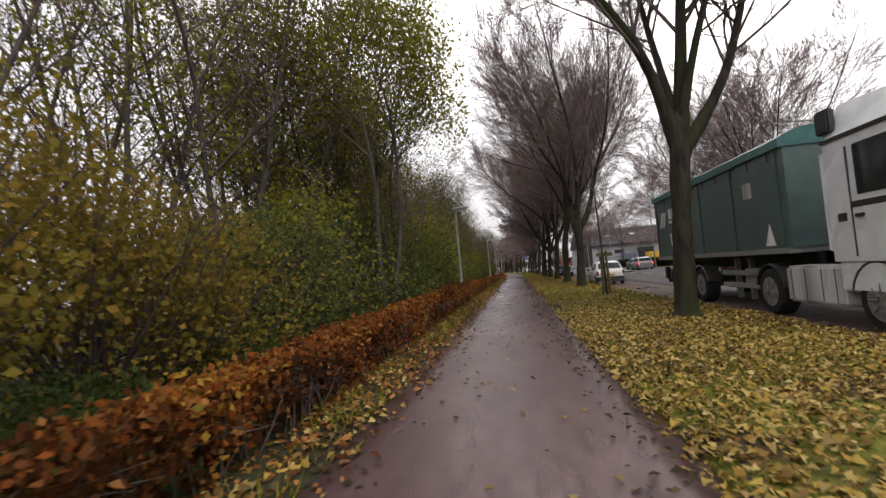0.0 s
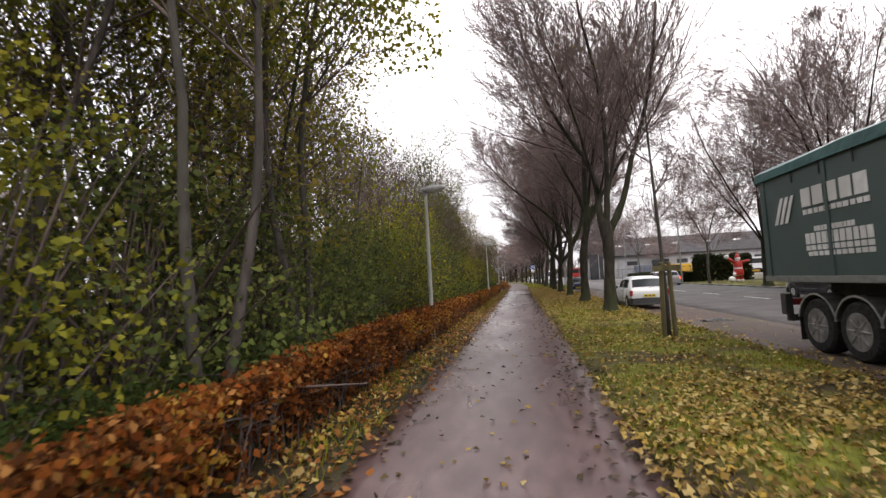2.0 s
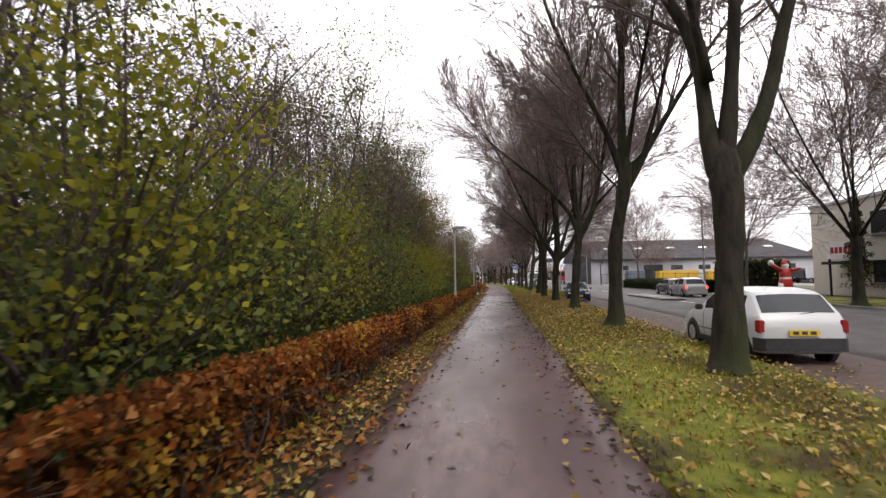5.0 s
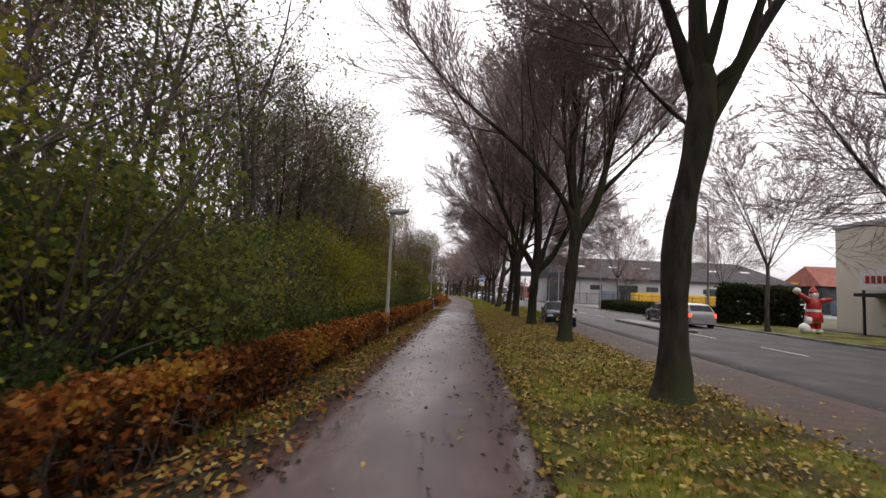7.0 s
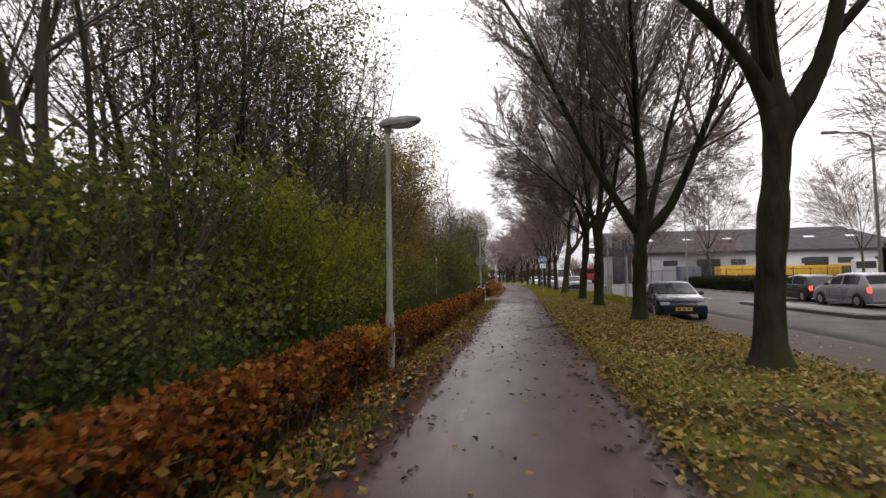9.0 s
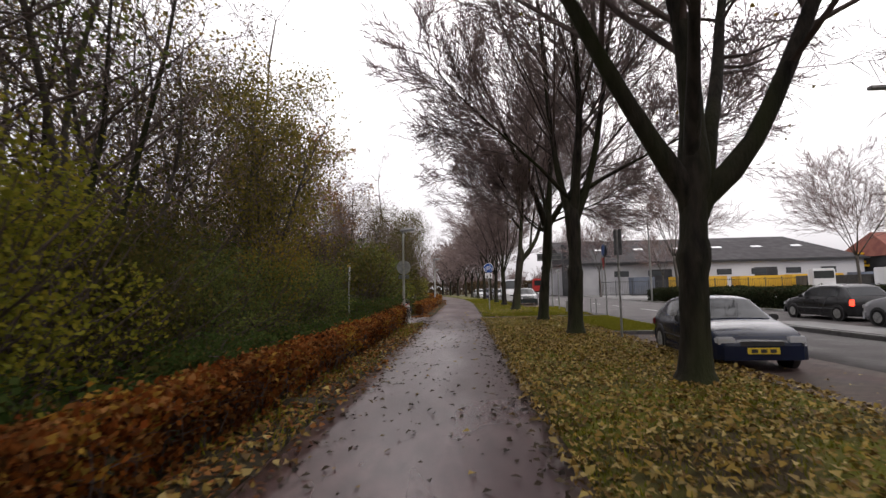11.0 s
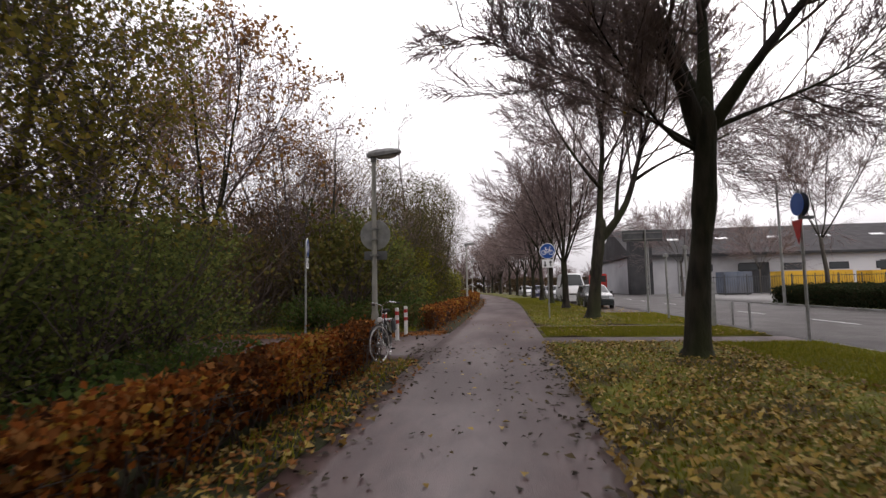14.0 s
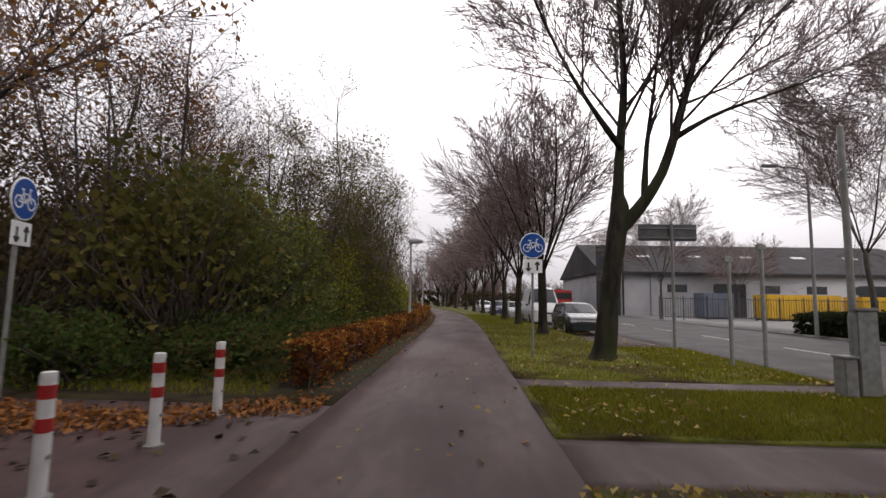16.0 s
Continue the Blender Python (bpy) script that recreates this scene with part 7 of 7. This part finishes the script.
    for y in (0.92, 1.06, 1.2, 1.34):
        rod(bm, (-0.07, y, 0.74), (0.07, y, 0.74), 0.006)
    part("luggage_rack", bm, M_chrome, t)
    for s in (-1, 1):
        part("pannier", box(bmesh.new(), s * 0.125 - 0.04, s * 0.125 + 0.04, 1.00, 1.27, 0.46, 0.73, 0.03), M_pannier, t, "worn grey pannier bag")
    part("chain_case", box(bmesh.new(), 0.03, 0.065, 0.52, 1.16, 0.24, 0.40, 0.03), M_black, t)
    for sd, dy, dz in ((1, 0.08, -0.14), (-1, -0.08, 0.14)):
        part("crank", tube(bmesh.new(), [(sd * 0.02, 0.62, 0.30), (sd * 0.08, 0.62, 0.30), (sd * 0.09, 0.62 + dy, 0.30 + dz)], 0.010, 6), M_chrome, t)
        part("pedal", boxed(min(sd * 0.09, sd * 0.18), max(sd * 0.09, sd * 0.18), 0.58 + dy, 0.66 + dy, 0.285 + dz, 0.31 + dz, bevel=0.006), M_rubber, t)
    part("rear_lamp", boxed(-0.04, 0.04, 1.345, 1.375, 0.66, 0.72, bevel=0.008), M_red, t)
    part("stand", rod(bmesh.new(), (-0.05, 0.95, 0.30), (-0.20, 0.92, 0.02), 0.009), M_steel, t)
    part("chain_lock", tube(bmesh.new(), [(0.05, 0.9, 0.50), (0.09, 0.98, 0.42), (0.03, 1.05, 0.45), (-0.06, 1.0, 0.52)], 0.016, 6), M_black, t)
    return t


M_tyre_pale = shade("pale_tyre", (0.30, 0.29, 0.27), (0.44, 0.43, 0.40), 12, (0.6, 0.8))
M_pannier = shade("grey_pannier", (0.05, 0.053, 0.058), (0.09, 0.095, 0.10), 8, (0.6, 0.8), 0.3, 60)
bicycle(pose(-1.84, 63.80, 0.01, 0, -4, 5))


# ---- across the road: hedges, yard and buildings ----
def leafy_block(name, x0, x1, y0, y1, h, n, size, mat, label, seed):
    g = np.random.default_rng(seed)
    t = thing(name, pose(0, 0, 0), label, "hedge")
    P = np.stack([x0 + (x1 - x0) * g.random(n), y0 + (y1 - y0) * g.random(n), g.random(n)], axis=1)
    f = g.random(n)
    top = h * (0.88 + 0.16 * np.sin(P[:, 1] * 0.9 + P[:, 0]) * g.random(n))
    P[:, 2] = np.where(f < 0.5, top + 0.05 * g.normal(size=n), top * P[:, 2])
    P[:, 0] = np.where((f >= 0.5) & (f < 0.8), x0 + 0.07 * g.normal(size=n), P[:, 0])
    P[:, 1] = np.where(f >= 0.8, y0 + 0.07 * g.normal(size=n), P[:, 1])
    leaves("foliage", P, size, mat, t, seed=seed)["kind"] = "stuff"
    m = n // 8
    Q = np.stack([x0 + 0.1 + (x1 - x0 - 0.2) * g.random(m), y0 + 0.1 + (y1 - y0 - 0.2) * g.random(m), (h - 0.1) * g.random(m)], axis=1)
    leaves("inner_foliage", Q, size * 2.6, mat, t, seed=seed + 1)["kind"] = "stuff"
    return t


leafy_block("far_thicket", -75, 10, 169, 173, 3.2, 9000, 0.42, L_brown, "dark brown thicket across the far end of the path", 104)
leafy_block("far_thicket", 4, 46, 264, 268, 4.5, 5000, 0.6, L_brown, "dark brown thicket at the far end of the road", 105)
leafy_block("roadside_hedge", 18.0, 20.2, 64.5, 89.5, 1.15, 20000, 0.15, L_far_hedge, "low dark roadside hedge along the yard", 101)
leafy_block("tall_hedge", 19.8, 25.4, 62.4, 63.6, 2.9, 7000, 0.20, L_far_hedge, "tall dark clipped hedge beside the pale building", 102)
leafy_block("roadside_hedge", 18.2, 19.6, 24, 37.5, 0.8, 4000, 0.14, L_far_hedge, "low dark shrubs along the far kerb", 103)

M_roof = shade("dark_roof_sheet", (0.028, 0.026, 0.028), (0.046, 0.043, 0.046), 0.8, (0.8, 0.95), c3=(0.036, 0.034, 0.035))
M_wall_pale = shade("pale_metal_cladding", (0.22, 0.22, 0.235), (0.29, 0.29, 0.305), 0.5, (0.45, 0.6), c3=(0.42, 0.42, 0.44))
M_wall_cream = shade("cream_render", (0.55, 0.51, 0.43), (0.64, 0.60, 0.52), 0.6, (0.7, 0.85), c3=(0.50, 0.46, 0.40))
M_wall_dark = shade("dark_cladding", (0.026, 0.027, 0.029), (0.046, 0.046, 0.049), 0.6, (0.75, 0.9))
M_skylight = shade("skylight", (0.55, 0.56, 0.58), (0.66, 0.67, 0.68), 1.0, (0.2, 0.35))
M_yellow = shade("yellow_paint", (0.50, 0.29, 0.01), (0.62, 0.37, 0.015), 1.2, (0.4, 0.6), c3=(0.40, 0.22, 0.01))
M_container = shade("blue_grey_container", (0.07, 0.09, 0.13), (0.11, 0.13, 0.17), 1.0, (0.5, 0.7), c3=(0.09, 0.09, 0.10))
M_roof_red = shade("red_roof", (0.15, 0.055, 0.045), (0.20, 0.08, 0.06), 0.8, (0.7, 0.85))
M_fence = shade("dark_fence", (0.02, 0.022, 0.024), (0.04, 0.042, 0.044), 8, (0.5, 0.7))

hall = thing("industrial_hall", pose(0, 0, -0.05), "long low industrial hall with pale walls and a dark roof", "industrial building")
bm = bmesh.new()
slabw = [(17.5, 122), (64, 122), (64, 146), (17.5, 146)]
rows = [[(x, y, z) for x, y in slabw] for z in (0, 5.15)]
part("wall", loft(bm, rows), M_wall_pale, hall)
bm = bmesh.new()
v = [bm.verts.new(p) for p in ((17.0, 121.5, 5.1), (64.6, 121.5, 5.1), (64.6, 146.5, 5.1), (17.0, 146.5, 5.1), (17.0, 134, 9.8), (59.5, 134, 9.8))]
for f in ((0, 1, 5, 4), (1, 2, 5), (2, 3, 4, 5), (3, 0, 4), (3, 2, 1, 0)):
    bm.faces.new([v[i] for i in f])
_roof = part("roof", bm, M_roof, hall, "dark sheet roof with pale skylights")
for i in range(6):
    x = 24.5 + i * 6.7
    f = 0.55
    c = Vector((x, 121.5 + 12.5 * f, 5.1 + 4.7 * f))
    bm = bmesh.new()
    slab(bm, [c + Vector((-0.8, -0.35, -0.13 + 0.05)), c + Vector((0.8, -0.35, -0.13 + 0.05)), c + Vector((0.8, 0.35, 0.13 + 0.05)), c + Vector((-0.8, 0.35, 0.13 + 0.05))], 0.08)
    part("skylight", bm, M_skylight, _roof)
part("fascia", boxed(17.0, 64.6, 121.4, 121.55, 4.85, 5.2, bevel=0.02), M_wall_dark, hall)
part("dark_gable", boxed(16.6, 19.4, 120.6, 122.2, 0, 8.2, bevel=0.03), M_wall_dark, hall, "dark clad end block")
for i in range(7):
    x = 25.0 + i * 5.4
    w = part("window", boxed(x, x + 2.2, 121.93, 122.02, 2.9, 3.7, bevel=0.02), M_glass, hall)
    part("frame", boxed(x - 0.06, x + 2.26, 121.96, 122.01, 2.84, 3.76, bevel=0.01), M_wall_dark, w)
for x in (30.5, 47.0):
    part("door", boxed(x, x + 3.6, 121.94, 122.03, 0, 3.9, bevel=0.02), M_wall_dark, hall)
part("gutter_pipe", rod(bmesh.new(), (23.0, 121.9, 0), (23.0, 121.9, 5.0), 0.08), M_steel, hall)

_h2 = thing("far_house", pose(0, 0, -0.05), "distant low building with a reddish roof", "building")
part("wall", boxed(66, 92, 118, 130, 0, 5.2), M_wall_dark, _h2)
bm = bmesh.new()
v = [bm.verts.new(p) for p in ((65.6, 117.6, 5.2), (92.4, 117.6, 5.2), (92.4, 130.4, 5.2), (65.6, 130.4, 5.2), (67, 124, 9.2), (92.4, 124, 9.2))]
for f in ((0, 1, 5, 4), (1, 2, 5), (2, 3, 4, 5), (3, 0, 4), (3, 2, 1, 0)):
    bm.faces.new([v[i] for i in f])
part("roof", bm, M_roof_red, _h2)

office = thing("cream_building", pose(0, 0, -0.05), "cream two-storey building with dark window openings", "building")
part("wall", boxed(25.5, 46, 40, 59.5, 0, 6.8, bevel=0.02), M_wall_cream, office)
part("parapet", boxed(25.4, 46.1, 39.9, 59.6, 6.8, 7.05, bevel=0.02), M_wall_pale, office)
for y in (41.6, 44.8, 48.0, 51.2):
    for z in (1.0, 4.3):
        w = part("window", boxed(25.42, 25.52, y, y + 1.9, z, z + 1.5, bevel=0.015), M_glass, office)
        part("frame", boxed(25.46, 25.51, y - 0.07, y + 1.97, z - 0.07, z + 1.57, bevel=0.01), M_wall_pale, w)
        part("sill", boxed(25.3, 25.5, y - 0.12, y + 2.02, z - 0.14, z - 0.07, bevel=0.01), M_kerb, w)
part("canopy", boxed(24.2, 25.5, 53.2, 56.4, 2.3, 2.5, bevel=0.02), M_wall_dark, office)

_ad = thing("company_board", pose(25.0, 55.4, -0.05, 0, 0, -70), "white board with red bars on two posts before the building", "sign board")
part("board", boxed(-1.1, 1.1, -0.05, 0.05, 2.7, 3.9, bevel=0.02), M_sign_white, _ad)
bm = bmesh.new()
for i in range(5):
    box(bm, -0.75 + i * 0.31, -0.52 + i * 0.31, -0.062, -0.05, 3.1, 3.55)
part("lettering_bar", bm, M_red_paint, _ad, "red bars of lettering")
for x in (-0.9, 0.9):
    part("post", boxed(x - 0.06, x + 0.06, -0.04, 0.08, 0, 2.7, bevel=0.01), M_wall_dark, _ad)

# a conifer before the pale building
_cf = thing("conifer", pose(24.2, 52.6, -0.05), "dark narrow conifer in front of the pale building", "tree")
part("trunk", lathe(bmesh.new(), [(0.16, -0.1), (0.12, 2), (0.05, 6), (0.01, 7.2)], 8), M_bark, _cf)
_g = np.random.default_rng(111)
_h = _g.random(5200) ** 0.75
_a = 2 * math.pi * _g.random(5200)
_r = (1.15 * (1 - _h) + 0.08) * (0.55 + 0.45 * (np.sin(_h * 60) > 0)) * np.sqrt(_g.random(5200))
leaves("crown", np.stack([_r * np.cos(_a), _r * np.sin(_a), 0.9 + 6.3 * _h - 0.25 * _r], axis=1), 0.16, L_far_hedge, _cf, narrow=0.2, seed=112)["kind"] = "stuff"

# yard: containers, stacked material, lorries and fence
def container(x, y, L, W, H, mat, label, turn=0.0):
    t = thing("container", pose(x, y, -0.05, 0, 0, turn), label, "container", "containers in the yard")
    part("shell", boxed(-L / 2, L / 2, -W / 2, W / 2, 0.12, H, bevel=0.03), mat, t)
    for i in range(int(L / 0.6)):
        xx = -L / 2 + 0.3 + i * 0.6
        part("rib", boxed(xx - 0.06, xx + 0.06, -W / 2 - 0.05, -W / 2 + 0.01, 0.25, H - 0.15, bevel=0.01), mat, t)
    for s in (-1, 1):
        part("skid", boxed(-L / 2, L / 2, s * W * 0.3 - 0.08, s * W * 0.3 + 0.08, 0, 0.12), M_chassis, t)
    return t


container(33.5, 112.5, 7.0, 2.4, 2.5, M_yellow, "yellow skip container in the yard")
container(41.5, 112.0, 6.0, 2.4, 2.4, M_yellow, "yellow skip container in the yard")
container(49.5, 113.0, 7.0, 2.4, 2.5, M_yellow, "long yellow container in the yard")
container(26.5, 114.5, 3.0, 2.2, 2.6, M_container, "blue-grey container in the yard")
container(57.5, 112.0, 6.0, 2.4, 2.6, M_container, "blue-grey container in the yard")
container(64.0, 108.0, 6.0, 2.4, 2.6, M_container, "dark blue container in the yard")
_cn = thing("yellow_canopy", pose(66.5, 126.0, -0.05), "yellow steel canopy on posts at the yard's end", "canopy")
for k in range(4):
    part("beam", boxed(-5.2, 5.2, -2.6 + k * 0.6, -2.3 + k * 0.6, 3.6 + k * 0.55, 4.0 + k * 0.55, bevel=0.03), M_yellow, _cn)
part("canopy_roof", boxed(-5.2, 5.2, -2.0, 2.4, 5.6, 5.9, bevel=0.03), M_yellow, _cn)
for x in (-4.8, 0, 4.8):
    for y in (-2.3, 2.1):
        part("post", boxed(x - 0.12, x + 0.12, y - 0.12, y + 0.12, 0, 5.6), M_chassis, _cn)


def yard_lorry(x, y, turn, mat, label):
    t = thing("lorry", pose(x, y, -0.05, 0, 0, turn), label, "lorry", "lorries in the yard")
    part("cab", box(bmesh.new(), -1.15, 1.15, 1.6, 3.5, 0.8, 3.0, 0.12), mat, t)
    part("windscreen", boxed(-1.0, 1.0, 3.45, 3.53, 1.8, 2.7, bevel=0.02), M_glass, t)
    part("load_bed", box(bmesh.new(), -1.2, 1.2, -3.4, 1.4, 1.0, 2.2, 0.05), M_chassis, t)
    part("chassis", boxed(-0.5, 0.5, -3.4, 3.4, 0.6, 0.9), M_chassis, t)
    for s in (-1, 1):
        for yy in (2.6, -1.6, -2.7):
            wheel(t, s * 1.0, yy, 0.48, 0.3, s, M_truck_rim, "wheel", 6)
    return t


yard_lorry(45.0, 106.0, 160, M_cab, "white tipper lorry parked in the yard")
yard_lorry(52.0, 107.0, 200, M_cab, "white flatbed lorry parked in the yard")
yard_lorry(14.0, 132.0, 180, M_red_paint, "red lorry far along the road")

_fn = thing("yard_fence", pose(0, 0, -0.05), "dark steel bar fence along the yard", "fence")
_post = None
for i in range(22):
    ob = part("post", boxed(-0.04, 0.04, -0.04, 0.04, 0, 2.2), M_fence, _fn) if _post is None else new("post", _post.data)
    _post = _post or ob
    ob.parent = _fn
    ob.location = (19.0 + i * 2.2, 109.5, 0)
for z in (0.25, 1.95):
    part("rail", boxed(19.0, 65.2, 109.47, 109.53, z - 0.03, z + 0.03), M_fence, _fn)
_bar = None
for i in range(200):
    ob = part("bar", boxed(-0.014, 0.014, -0.014, 0.014, 0.1, 2.1), M_fence, _fn) if _bar is None else new("bar", _bar.data)
    _bar = _bar or ob
    ob.parent = _fn
    ob.location = (19.1 + i * 0.23, 109.5, 0)

# inflatable festive figure on the far verge: one plain red and white shape
bm = bmesh.new()
lathe(bm, [(0.30, 0.62), (0.46, 0.66), (0.44, 1.0), (0.38, 1.25), (0.36, 1.32), (0.38, 1.40), (0.36, 1.75), (0.24, 2.02), (0.10, 2.08)], 18)
for c, r in (((0, -0.04, 2.22), 0.24), ((-0.98, -0.1, 2.42), 0.20), ((0.98, 0, 2.0), 0.10), ((-0.2, -0.12, 0.16), 0.20), ((0.2, -0.12, 0.16), 0.20), ((-0.72, -0.3, 0.28), 0.30), ((-0.42, -0.3, 0.75), 0.20)):
    g2 = bmesh.ops.create_uvsphere(bm, u_segments=14, v_segments=9, radius=r)
    for v in g2["verts"]:
        v.co = v.co + Vector(c)
lathe(bm, [(0.25, 2.30), (0.22, 2.42), (0.12, 2.62), (0.02, 2.78)], 14)
rod(bm, (-0.28, 0, 1.85), (-0.95, -0.08, 2.34), 0.17, 0.12, 12)
rod(bm, (0.28, 0, 1.85), (0.95, 0, 2.0), 0.17, 0.11, 12)
for s in (-1, 1):
    rod(bm, (s * 0.18, 0, 0.7), (s * 0.2, -0.03, 0.2), 0.19, 0.16, 12)
for f in bm.faces:
    z, x = f.calc_center_median().z, f.calc_center_median().x
    f.material_index = 1 if z < 0.24 or 1.26 < z < 1.38 or (1.98 < z < 2.36 and abs(x) < 0.27) or x < -0.86 or (x < -0.4 and z < 1.0) or 0.6 < z < 0.68 else 0
_fg = tagged(part("festive_figure", bm, [M_red_paint, M_white], None, "", True), "red and white inflatable festive figure on the far verge", "decoration")
_fg.location = (20.9, 55.0, -0.02)

# a bird nest of dark twigs high in a roadside tree
_g = np.random.default_rng(121)
_s = []
for i in range(260):
    a = _g.normal(size=3) * np.array([0.24, 0.24, 0.17])
    d = _g.normal(size=3) * 0.22
    _s.append((*(a - d), *(a + d), 0.008, 0.005))
_ns = segments_mesh("bird_nest", _s, 3, M_twig_dark)
_ns.location = (18.7, 36.3, 16.2)
tagged(_ns, "dark round bird nest of twigs in a bare tree", "nest")
